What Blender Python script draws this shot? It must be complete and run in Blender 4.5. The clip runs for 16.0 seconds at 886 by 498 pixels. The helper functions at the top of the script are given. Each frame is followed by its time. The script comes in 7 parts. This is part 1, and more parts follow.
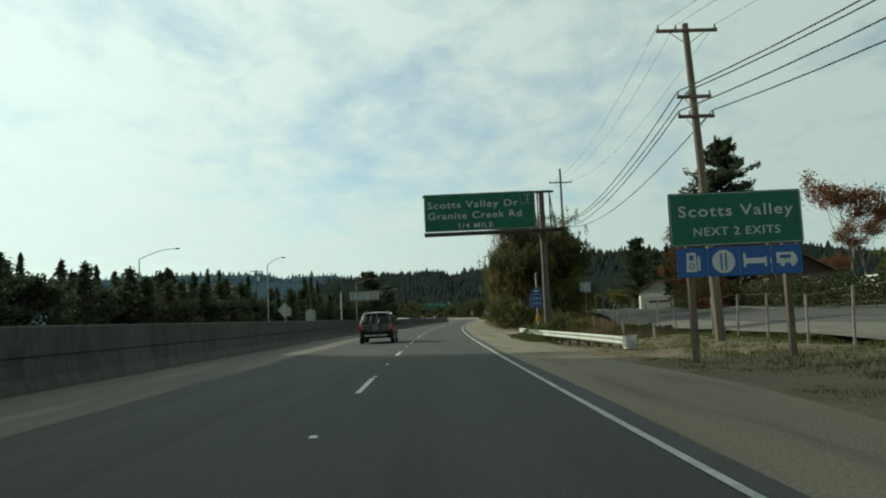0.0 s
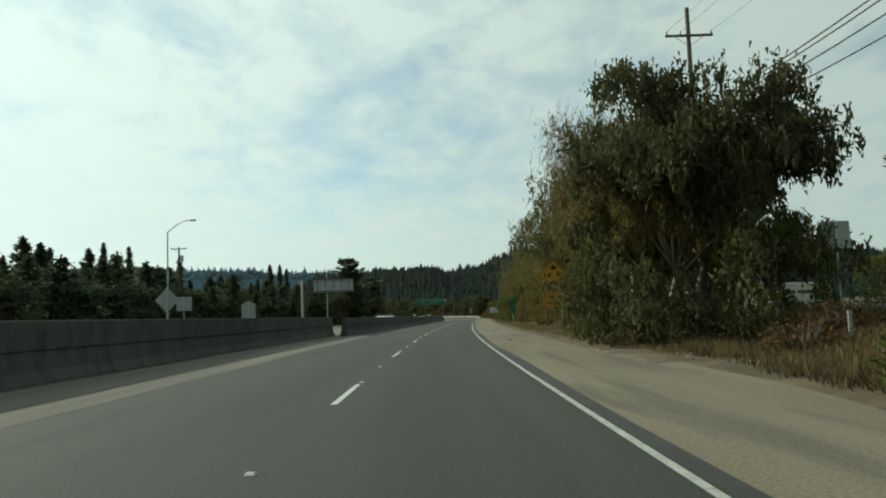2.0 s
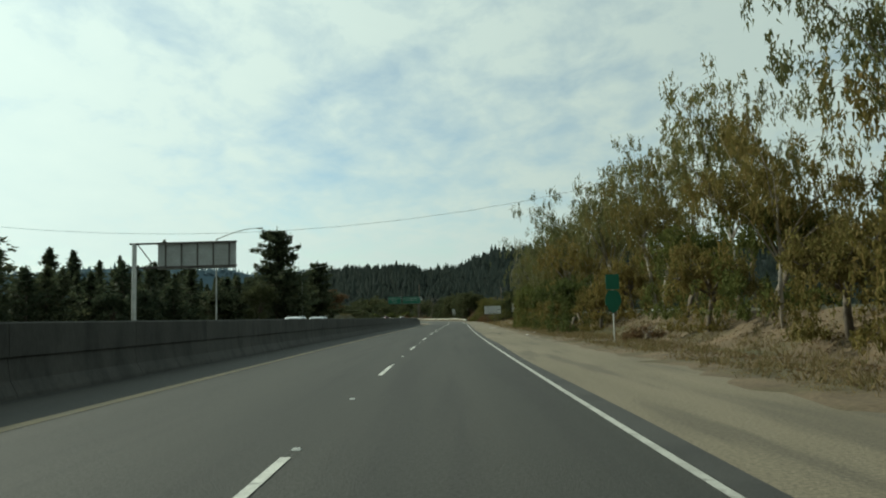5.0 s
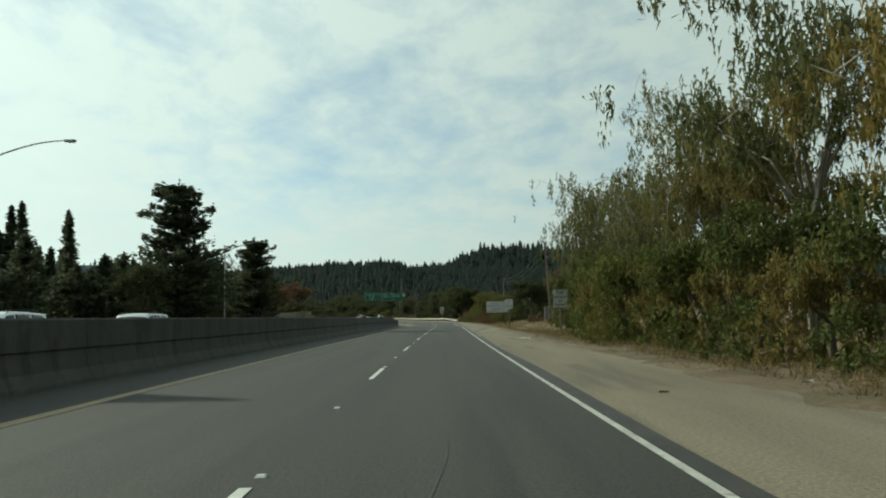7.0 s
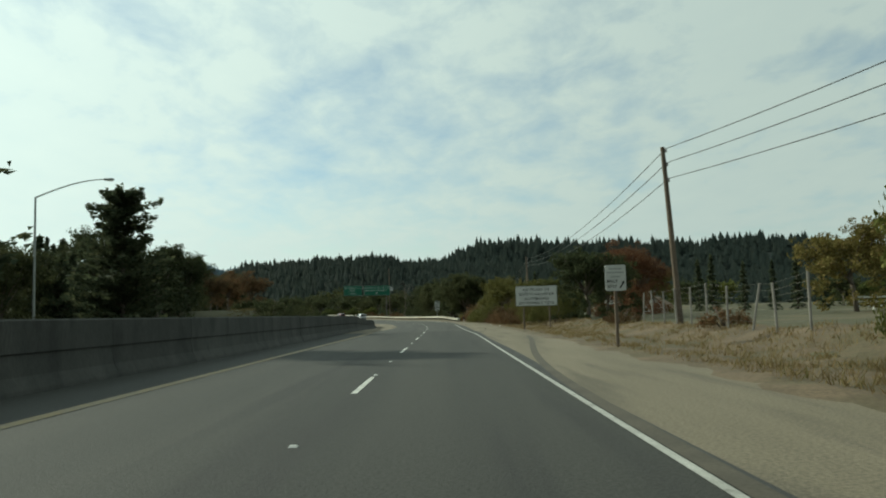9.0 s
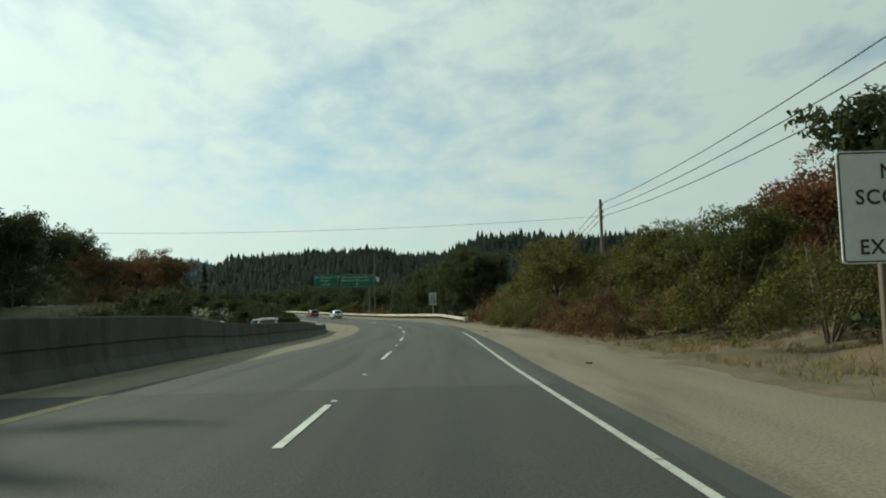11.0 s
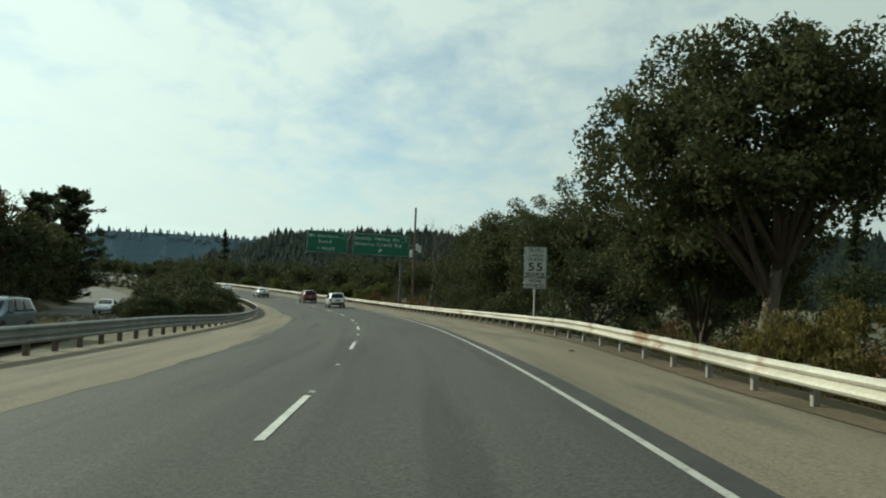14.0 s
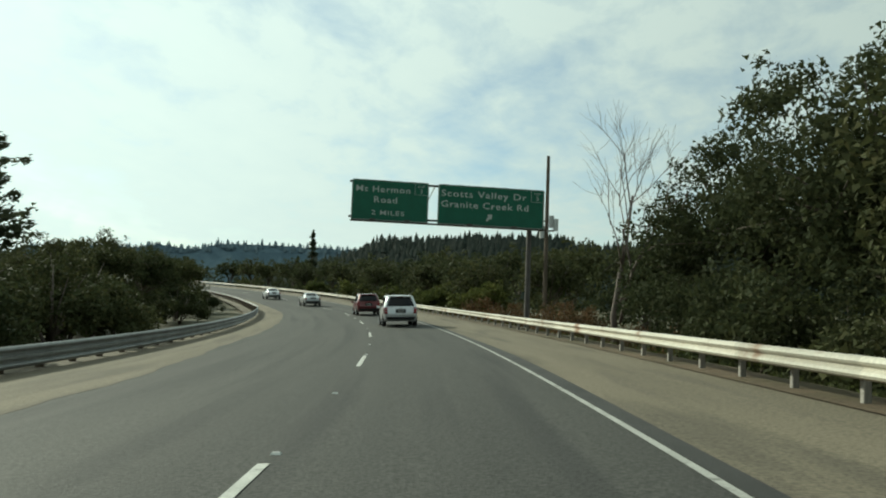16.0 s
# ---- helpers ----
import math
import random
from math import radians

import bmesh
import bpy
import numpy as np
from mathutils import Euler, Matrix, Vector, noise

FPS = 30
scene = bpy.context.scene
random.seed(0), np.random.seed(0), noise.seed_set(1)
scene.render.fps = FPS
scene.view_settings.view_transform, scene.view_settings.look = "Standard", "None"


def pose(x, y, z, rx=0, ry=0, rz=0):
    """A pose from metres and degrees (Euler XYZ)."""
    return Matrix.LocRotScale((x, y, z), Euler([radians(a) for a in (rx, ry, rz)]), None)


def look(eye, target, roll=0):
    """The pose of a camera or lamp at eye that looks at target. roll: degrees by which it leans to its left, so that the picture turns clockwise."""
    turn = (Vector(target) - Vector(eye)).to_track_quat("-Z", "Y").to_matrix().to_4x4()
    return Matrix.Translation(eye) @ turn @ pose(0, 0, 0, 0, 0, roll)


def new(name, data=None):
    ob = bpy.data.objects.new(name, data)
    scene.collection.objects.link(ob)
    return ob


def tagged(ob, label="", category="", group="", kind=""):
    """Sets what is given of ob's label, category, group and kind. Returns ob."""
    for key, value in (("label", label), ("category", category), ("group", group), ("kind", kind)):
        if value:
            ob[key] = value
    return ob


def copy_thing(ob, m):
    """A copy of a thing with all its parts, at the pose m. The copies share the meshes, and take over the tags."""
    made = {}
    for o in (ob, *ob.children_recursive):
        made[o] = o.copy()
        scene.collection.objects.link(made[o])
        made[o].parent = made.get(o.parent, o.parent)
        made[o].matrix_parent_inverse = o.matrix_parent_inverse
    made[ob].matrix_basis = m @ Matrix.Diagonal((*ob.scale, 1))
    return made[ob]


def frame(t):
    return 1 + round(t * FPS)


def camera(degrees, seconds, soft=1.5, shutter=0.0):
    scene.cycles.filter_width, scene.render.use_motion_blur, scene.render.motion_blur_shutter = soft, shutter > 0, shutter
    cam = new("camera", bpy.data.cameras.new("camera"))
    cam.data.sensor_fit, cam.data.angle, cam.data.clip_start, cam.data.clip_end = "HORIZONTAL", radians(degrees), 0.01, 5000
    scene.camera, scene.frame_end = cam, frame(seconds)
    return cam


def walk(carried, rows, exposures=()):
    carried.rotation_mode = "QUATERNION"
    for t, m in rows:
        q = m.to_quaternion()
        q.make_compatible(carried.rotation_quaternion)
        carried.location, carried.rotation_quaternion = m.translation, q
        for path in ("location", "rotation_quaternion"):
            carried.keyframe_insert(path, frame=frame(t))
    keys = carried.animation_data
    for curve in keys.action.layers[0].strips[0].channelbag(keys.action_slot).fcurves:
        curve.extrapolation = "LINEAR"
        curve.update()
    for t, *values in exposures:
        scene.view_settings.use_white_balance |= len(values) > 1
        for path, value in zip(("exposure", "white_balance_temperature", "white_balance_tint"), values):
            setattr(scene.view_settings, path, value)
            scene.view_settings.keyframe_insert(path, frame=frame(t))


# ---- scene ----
# ---------------------------------------------------------------- camera
ROWS = [
    (0.0, -0.18, -7.57, 1.340, 0.40, 5.08, 2.54),
    (0.5, -0.40, 3.93, 1.340, 0.20, 5.00, 2.29),
    (1.0, -0.57, 15.49, 1.340, 0.15, 5.01, 2.19),
    (1.5, -0.74, 27.13, 1.340, 0.09, 5.08, 2.07),
    (2.0, -0.88, 38.63, 1.340, 0.04, 4.94, 2.03),
    (2.5, -0.97, 50.02, 1.340, 0.02, 5.02, 1.63),
    (3.0, -1.02, 61.26, 1.340, -0.17, 5.01, 1.41),
    (3.5, -1.05, 72.32, 1.340, -0.47, 5.01, 1.47),
    (4.0, -1.03, 83.29, 1.340, -0.82, 5.07, 1.16),
    (4.5, -0.88, 94.33, 1.340, -1.23, 5.06, 1.40),
    (5.0, -0.64, 105.43, 1.340, -1.61, 5.05, 1.48),
    (5.5, -0.32, 116.62, 1.340, -1.91, 5.03, 1.49),
    (6.0, 0.04, 127.90, 1.340, -2.13, 5.02, 1.42),
    (6.5, 0.43, 139.28, 1.340, -2.32, 5.01, 1.21),
    (7.0, 0.82, 150.76, 1.340, -2.55, 5.00, 1.11),
    (7.5, 1.18, 162.42, 1.340, -2.74, 5.04, 1.14),
    (8.0, 1.61, 174.33, 1.340, -2.87, 4.93, 1.15),
    (8.5, 2.23, 186.20, 1.340, -2.87, 4.86, 1.52),
    (9.0, 2.90, 198.24, 1.340, -2.90, 4.82, 1.56),
    (9.5, 3.57, 210.47, 1.340, -3.05, 4.76, 1.59),
    (10.0, 4.24, 222.86, 1.340, -3.13, 4.70, 1.60),
    (10.5, 4.91, 235.34, 1.340, -3.09, 4.64, 1.61),
    (11.0, 5.54, 247.87, 1.340, -2.89, 4.58, 1.61),
    (11.5, 6.10, 260.39, 1.340, -2.58, 4.52, 1.63),
    (12.0, 6.51, 272.87, 1.342, -2.22, 4.33, 1.12),
    (12.5, 6.68, 285.22, 1.359, -1.64, 4.21, -0.06),
    (13.0, 6.70, 297.40, 1.382, -0.81, 4.07, -1.38),
    (13.5, 6.61, 309.45, 1.404, 0.27, 3.95, -1.82),
    (14.0, 6.36, 321.40, 1.419, 1.77, 3.97, -2.13),
    (14.5, 5.91, 333.32, 1.429, 3.58, 4.20, -2.84),
    (15.0, 4.76, 345.45, 1.428, 5.62, 4.36, -2.99),
    (15.5, 3.12, 357.72, 1.422, 7.75, 4.45, -2.78),
    (16.0, 1.02, 370.04, 1.412, 9.86, 4.47, -2.15),
]


def seat(x, y, z, yaw, pitch, roll):
    a, b = radians(yaw), radians(pitch)
    eye = Vector((x, y, z))
    return look(eye, eye + Vector((-math.sin(a) * math.cos(b), math.cos(a) * math.cos(b), math.sin(b))), -roll)


cam = camera(59.35, 16.0, soft=2.0)
walk(cam, [(t, seat(*r)) for t, *r in ROWS], exposures=[(0.0, -0.20, 6540, -9), (16.0, -0.20, 6540, -9)])

# ---------------------------------------------------------------- sky and sun
SUN_AZ, SUN_EL = radians(-58.0), radians(26.0)      # from the road's heading, clockwise
world = bpy.data.worlds.new("sky")
scene.world = world
world.use_nodes = True
wn, wl = world.node_tree.nodes, world.node_tree.links
for n in list(wn):
    wn.remove(n)
w_out, w_bg = wn.new("ShaderNodeOutputWorld"), wn.new("ShaderNodeBackground")
sky = wn.new("ShaderNodeTexSky")
sky.sky_type, sky.sun_disc = "NISHITA", False
sky.sun_elevation, sky.sun_rotation = SUN_EL, SUN_AZ
sky.air_density, sky.dust_density, sky.ozone_density = 1.0, 0.6, 1.5


def wmath(op, a, b=None):
    n = wn.new("ShaderNodeMath")
    n.operation = op
    for i, v in enumerate((a, b)):
        if v is None:
            continue
        if isinstance(v, (int, float)):
            n.inputs[i].default_value = v
        else:
            wl.new(v, n.inputs[i])
    return n.outputs[0]


w_co = wn.new("ShaderNodeTexCoord")
w_sep = wn.new("ShaderNodeSeparateXYZ")
wl.new(w_co.outputs["Generated"], w_sep.inputs[0])
w_h = wmath("ADD", wmath("MAXIMUM", w_sep.outputs["Z"], 0.0), 0.22)
w_com = wn.new("ShaderNodeCombineXYZ")
wl.new(wmath("DIVIDE", w_sep.outputs["X"], w_h), w_com.inputs[0])
wl.new(wmath("DIVIDE", w_sep.outputs["Y"], w_h), w_com.inputs[1])


def wnoise(scale, detail, rough, dist, shift):
    mp = wn.new("ShaderNodeMapping")
    mp.inputs["Location"].default_value = shift
    mp.inputs["Scale"].default_value = (1.0, 0.75, 1.0)
    mp.inputs["Rotation"].default_value = (0, 0, radians(25))
    wl.new(w_com.outputs[0], mp.inputs[0])
    n = wn.new("ShaderNodeTexNoise")
    n.inputs["Scale"].default_value, n.inputs["Detail"].default_value = scale, detail
    n.inputs["Roughness"].default_value, n.inputs["Distortion"].default_value = rough, dist
    wl.new(mp.outputs[0], n.inputs["Vector"])
    return n.outputs["Fac"]


w_big = wnoise(1.1, 3.0, 0.5, 0.4, (3.1, 1.7, 0.0))
w_fine = wnoise(6.0, 6.0, 0.58, 0.2, (0.4, 5.2, 0.0))
w_mix = wmath("ADD", wmath("MULTIPLY", w_big, 0.48), wmath("MULTIPLY", w_fine, 0.52))
w_ramp = wn.new("ShaderNodeValToRGB")
w_ramp.color_ramp.elements[0].position, w_ramp.color_ramp.elements[0].color = 0.22, (0, 0, 0, 1)
w_ramp.color_ramp.elements[1].position, w_ramp.color_ramp.elements[1].color = 0.52, (1, 1, 1, 1)
wl.new(w_mix, w_ramp.inputs[0])
w_shade = wn.new("ShaderNodeMix")          # cloud tops against thinner, greyer cloud
w_shade.data_type = "RGBA"
w_shade.inputs["A"].default_value = (9.2, 10.35, 10.8, 1)
w_shade.inputs["B"].default_value = (10.5, 11.4, 11.4, 1)
wl.new(w_fine, w_shade.inputs["Factor"])
w_dot = wn.new("ShaderNodeVectorMath")          # cloud glows towards the sun
w_dot.operation = "DOT_PRODUCT"
wl.new(w_co.outputs["Generated"], w_dot.inputs[0])
w_dot.inputs[1].default_value = (math.sin(SUN_AZ) * math.cos(SUN_EL), math.cos(SUN_AZ) * math.cos(SUN_EL), math.sin(SUN_EL))
w_glow = wmath("ADD", 0.71, wmath("MULTIPLY", wmath("POWER", wmath("MAXIMUM", w_dot.outputs["Value"], 0.0), 2.0), 0.66))
w_lit = wn.new("ShaderNodeVectorMath")
w_lit.operation = "SCALE"
wl.new(w_shade.outputs["Result"], w_lit.inputs[0])
wl.new(w_glow, w_lit.inputs["Scale"])
w_cloud = wn.new("ShaderNodeMix")
w_cloud.data_type = "RGBA"
wl.new(w_ramp.outputs["Color"], w_cloud.inputs["Factor"])
w_clear = wn.new("ShaderNodeVectorMath")
w_clear.operation = "SCALE"
w_clear.inputs["Scale"].default_value = 1.6
wl.new(sky.outputs[0], w_clear.inputs[0])
wl.new(w_clear.outputs[0], w_cloud.inputs["A"])
wl.new(w_lit.outputs[0], w_cloud.inputs["B"])
wl.new(w_cloud.outputs["Result"], w_bg.inputs["Color"])
w_bg.inputs["Strength"].default_value = 0.083
wl.new(w_bg.outputs[0], w_out.inputs["Surface"])

sun = new("sun", bpy.data.lights.new("sun", "SUN"))
sun.data.energy, sun.data.angle, sun.data.color = 5.0, radians(1.2), (1.0, 0.93, 0.82)
sun_way = Vector((math.sin(SUN_AZ) * math.cos(SUN_EL), math.cos(SUN_AZ) * math.cos(SUN_EL), math.sin(SUN_EL)))
sun.matrix_world = look(sun_way * 200, (0, 0, 0))

# ---------------------------------------------------------------- materials


def surface(name, c1, c2=None, scale=1.0, rough=0.8, bump=0.0, bscale=30.0, metal=0.0, spec=0.3, grain=0.15, gscale=None,
            stretch=(1, 1, 1), vary=0.0, c3=None, c3_at=0.62, c3_scale=0.3, paved=False):
    """Two colours mingled at one scale, grain at a finer one, an optional third colour in patches, and relief."""
    m = bpy.data.materials.new(name)
    m.use_nodes = True
    nt = m.node_tree
    b = nt.nodes["Principled BSDF"]
    b.inputs["Roughness"].default_value, b.inputs["Metallic"].default_value = rough, metal
    b.inputs["Specular IOR Level"].default_value = spec
    co = nt.nodes.new("ShaderNodeTexCoord")
    mp = nt.nodes.new("ShaderNodeMapping")
    mp.inputs["Scale"].default_value = stretch
    nt.links.new(co.outputs["UV" if paved else "Object"], mp.inputs[0])

    def tex(s, det=4.0, fine=False):
        n = nt.nodes.new("ShaderNodeTexNoise")
        n.inputs["Scale"].default_value, n.inputs["Detail"].default_value = s, det
        nt.links.new(co.outputs["Object"] if fine and paved else mp.outputs[0], n.inputs["Vector"])
        return n.outputs["Fac"]

    def mixer(kind, fac, a, bb):
        n = nt.nodes.new("ShaderNodeMix")
        n.data_type, n.blend_type = "RGBA", kind
        for sock, v in (("Factor", fac), ("A", a), ("B", bb)):
            if isinstance(v, (int, float)):
                n.inputs[sock].default_value = v
            elif isinstance(v, tuple):
                n.inputs[sock].default_value = (*v, 1)
            else:
                nt.links.new(v, n.inputs[sock])
        return n.outputs["Result"]

    def ramp(fac, lo, hi, a=(0, 0, 0), bb=(1, 1, 1)):
        n = nt.nodes.new("ShaderNodeValToRGB")
        n.color_ramp.elements[0].position, n.color_ramp.elements[1].position = lo, hi
        n.color_ramp.elements[0].color, n.color_ramp.elements[1].color = (*a, 1), (*bb, 1)
        nt.links.new(fac, n.inputs[0])
        return n.outputs["Color"]

    c2 = c2 or tuple(v * 0.8 for v in c1)
    col = mixer("MIX", ramp(tex(scale), 0.35, 0.65), c1, c2)
    if c3:
        col = mixer("MIX", ramp(tex(c3_scale, 6.0), c3_at - 0.05, c3_at + 0.08), col, c3)
    if grain:
        col = mixer("MULTIPLY", 1.0, col, ramp(tex(gscale or scale * 14, 3.0, True), 0.25, 0.75, (1 - grain,) * 3, (1 + grain,) * 3))
    if vary:
        oi = nt.nodes.new("ShaderNodeObjectInfo")
        col = mixer("MULTIPLY", 1.0, col, ramp(oi.outputs["Random"], 0.0, 1.0, (1 - vary,) * 3, (1 + vary * 0.6,) * 3))
    nt.links.new(col, b.inputs["Base Color"])
    if bump:
        bp = nt.nodes.new("ShaderNodeBump")
        bp.inputs["Strength"].default_value, bp.inputs["Distance"].default_value = bump, 0.02
        nt.links.new(tex(bscale, 5.0, True), bp.inputs["Height"])
        nt.links.new(bp.outputs[0], b.inputs["Normal"])
    return m


def leafage(name, c1, c2, c3, through_light=0.3, rough=0.7):
    """Leaves: each leaf its own shade, each tree a little its own, light passing through."""
    m = bpy.data.materials.new(name)
    m.use_nodes = True
    nt = m.node_tree
    b, out = nt.nodes["Principled BSDF"], nt.nodes["Material Output"]
    b.inputs["Roughness"].default_value, b.inputs["Specular IOR Level"].default_value = rough, 0.06
    geo = nt.nodes.new("ShaderNodeNewGeometry")
    r = nt.nodes.new("ShaderNodeValToRGB")
    e = r.color_ramp.elements
    e[0].position, e[0].color = 0.0, (*c1, 1)
    e[1].position, e[1].color = 1.0, (*c3, 1)
    mid = e.new(0.62)
    mid.color = (*c2, 1)
    nt.links.new(geo.outputs["Random Per Island"], r.inputs[0])
    oi = nt.nodes.new("ShaderNodeObjectInfo")
    r2 = nt.nodes.new("ShaderNodeValToRGB")
    r2.color_ramp.elements[0].color, r2.color_ramp.elements[1].color = (0.75, 0.8, 0.8, 1), (1.15, 1.08, 1.0, 1)
    nt.links.new(oi.outputs["Random"], r2.inputs[0])
    mx = nt.nodes.new("ShaderNodeMix")
    mx.data_type, mx.blend_type = "RGBA", "MULTIPLY"
    mx.inputs["Factor"].default_value = 1.0
    nt.links.new(r.outputs["Color"], mx.inputs["A"])
    nt.links.new(r2.outputs["Color"], mx.inputs["B"])
    nt.links.new(mx.outputs["Result"], b.inputs["Base Color"])
    tr = nt.nodes.new("ShaderNodeBsdfTranslucent")
    nt.links.new(mx.outputs["Result"], tr.inputs["Color"])
    ms = nt.nodes.new("ShaderNodeMixShader")
    ms.inputs[0].default_value = through_light
    nt.links.new(b.outputs[0], ms.inputs[1])
    nt.links.new(tr.outputs[0], ms.inputs[2])
    nt.links.new(ms.outputs[0], out.inputs["Surface"])
    return m


ASPHALT = surface("asphalt", (0.043, 0.043, 0.039), (0.058, 0.057, 0.051), scale=0.75, rough=0.85, bump=0.5, bscale=38, grain=0.55, gscale=24,
                  stretch=(1, 0.035, 1), c3=(0.034, 0.034, 0.032), c3_at=0.57, c3_scale=1.3, paved=True)
ASPHALT_LEFT = surface("newer_asphalt", (0.029, 0.030, 0.027), (0.040, 0.040, 0.035), scale=0.75, rough=0.85, bump=0.5, bscale=38, grain=0.5, gscale=24,
                       stretch=(1, 0.035, 1), c3=(0.026, 0.026, 0.0245), c3_at=0.57, c3_scale=1.3, paved=True)
ASPHALT_OLD = surface("older_asphalt", (0.090, 0.088, 0.080), (0.115, 0.112, 0.10), scale=0.3, rough=0.9, bump=0.3, bscale=60, grain=0.3, gscale=60)
SEAM = surface("tarred_seam", (0.030, 0.030, 0.029), (0.045, 0.045, 0.042), scale=0.8, rough=0.8, bump=0.3, bscale=50, grain=0.3, gscale=40)
SHOULDER = surface("dusty_shoulder", (0.132, 0.114, 0.081), (0.172, 0.147, 0.105), scale=0.8, rough=0.95, bump=0.5, bscale=34, grain=0.38, gscale=22,
                   stretch=(1, 0.10, 1), c3=(0.106, 0.092, 0.068), c3_at=0.57, c3_scale=1.1, paved=True)
SHOULDER_GREY = surface("grey_dusty_shoulder", (0.112, 0.104, 0.084), (0.086, 0.082, 0.068), scale=0.8, rough=0.95, bump=0.5, bscale=34, grain=0.38, gscale=22,
                        stretch=(1, 0.08, 1), c3=(0.135, 0.122, 0.094), c3_at=0.56, c3_scale=1.1, paved=True)
DIRT = surface("dry_dirt", (0.132, 0.096, 0.060), (0.088, 0.066, 0.041), scale=0.6, rough=0.95, bump=0.6, bscale=14, grain=0.35, gscale=12,
               c3=(0.082, 0.067, 0.036), c3_at=0.53, c3_scale=0.35)
GROUND = surface("field_ground", (0.075, 0.068, 0.036), (0.052, 0.052, 0.026), scale=0.12, rough=0.95, bump=0.6, bscale=9, grain=0.35, gscale=5,
                 c3=(0.105, 0.085, 0.050), c3_at=0.58, c3_scale=0.08)
PAINT = surface("road_paint", (0.52, 0.52, 0.48), (0.40, 0.40, 0.37), scale=2.0, rough=0.7, bump=0.2, bscale=60, grain=0.2, gscale=50, c3=(0.25, 0.25, 0.23), c3_at=0.66, c3_scale=6)
PAINT_EDGE = surface("greying_road_paint", (0.40, 0.40, 0.37), (0.30, 0.30, 0.275), scale=2.0, rough=0.75, bump=0.2, bscale=60, grain=0.25, gscale=50, c3=(0.18, 0.18, 0.165), c3_at=0.62, c3_scale=5)
PAINT_WORN = surface("worn_road_paint", (0.34, 0.32, 0.26), (0.22, 0.20, 0.15), scale=1.5, rough=0.8, grain=0.2, gscale=30)
PAINT_YELLOW = surface("worn_yellow_paint", (0.26, 0.205, 0.11), (0.20, 0.17, 0.11), scale=1.5, rough=0.8, grain=0.25, gscale=30, c3=(0.2, 0.17, 0.12), c3_at=0.52, c3_scale=4)
CONCRETE = surface("weathered_concrete", (0.070, 0.069, 0.063), (0.052, 0.052, 0.048), scale=0.9, rough=0.9, bump=0.3, bscale=25, grain=0.2, gscale=18,
                   stretch=(1, 1, 0.35), c3=(0.042, 0.042, 0.039), c3_at=0.56, c3_scale=1.6, vary=0.12)
GALV = surface("galvanised_steel", (0.52, 0.53, 0.52), (0.42, 0.43, 0.42), scale=1.5, rough=0.5, metal=0.55, spec=0.4, grain=0.15, gscale=12, vary=0.08)
STEEL_DARK = surface("weathered_steel", (0.105, 0.095, 0.088), (0.075, 0.068, 0.063), scale=1.2, rough=0.65, metal=0.4, grain=0.2)
TIMBER = surface("weathered_timber", (0.15, 0.115, 0.085), (0.095, 0.075, 0.058), scale=2.5, rough=0.9, bump=0.4, bscale=22, grain=0.3, stretch=(1, 1, 0.12), vary=0.15)
TIMBER_PALE = surface("grey_timber", (0.34, 0.32, 0.29), (0.24, 0.225, 0.20), scale=2.5, rough=0.9, bump=0.3, bscale=22, grain=0.25, stretch=(1, 1, 0.15), vary=0.2)
RAIL_PAINT = surface("stained_cream_rail", (0.50, 0.475, 0.40), (0.42, 0.39, 0.32), scale=0.7, rough=0.6, spec=0.35, grain=0.15, gscale=14, vary=0.18, c3=(0.20, 0.105, 0.05), c3_at=0.62, c3_scale=0.8)
WIRE = surface("cable", (0.03, 0.03, 0.03), rough=0.6)
# ---------------------------------------------------------------- the road's line
# x of the lane line between the two lanes, every 20 m of y
LINE = [-1.25, -1.83, -2.28, -2.60, -2.75, -2.68, -2.36, -1.83, -1.16, -0.40, 0.45, 1.38, 2.37, 3.40, 4.39, 5.15, 5.42, 4.91, 3.50,
        1.11, -2.31, -6.95, -13.0, -20.6, -29.6]


def line_x(y):
    u = min(max((y + 20.0) / 20.0, 0.0), len(LINE) - 1.0)
    i = min(int(u), len(LINE) - 2)
    w = u - i
    g = lambda j: LINE[min(max(j, 0), len(LINE) - 1)]
    a, b, c, d = g(i - 1), g(i), g(i + 1), g(i + 2)
    return 0.5 * (2 * b + (c - a) * w + (2 * a - 5 * b + 4 * c - d) * w * w + (3 * b - a - 3 * c + d) * w ** 3)


SAMPLES = []                   # (s, x, y, heading to the left) every 2 m; s is y up to 450, then length
for k in range(-90, 226):
    y = 2.0 * k
    if y < -18:
        SAMPLES.append((y, -1.25 - 0.025 * (y + 20), y, 0.025))
    else:
        SAMPLES.append((y, line_x(y), y, math.atan2(-(line_x(y + 1) - line_x(y - 1)), 2.0)))
s, x, y, a = SAMPLES[-1]
for k in range(130):           # on round the bend
    a += 2.0 / 330.0
    x, y, s = x - 2 * math.sin(a), y + 2 * math.cos(a), s + 2.0
    SAMPLES.append((s, x, y, a))
S_XY = np.array([(q[1], q[2]) for q in SAMPLES])
S_A = np.array([q[3] for q in SAMPLES])
S_S = np.array([q[0] for q in SAMPLES])


def smooth(u):
    u = min(max(u, 0.0), 1.0)
    return u * u * (3 - 2 * u)


def climb(s):
    return 0.0 if s < 375 else 0.0002 * min(s - 375, 90) ** 2 + (0.036 * (s - 465) if s > 465 else 0.0)


def bank(s):
    """Rise of the road to the right in the bend, metres for each metre across."""
    return math.tan(radians(2.8 * smooth((s - 268) / 52)))


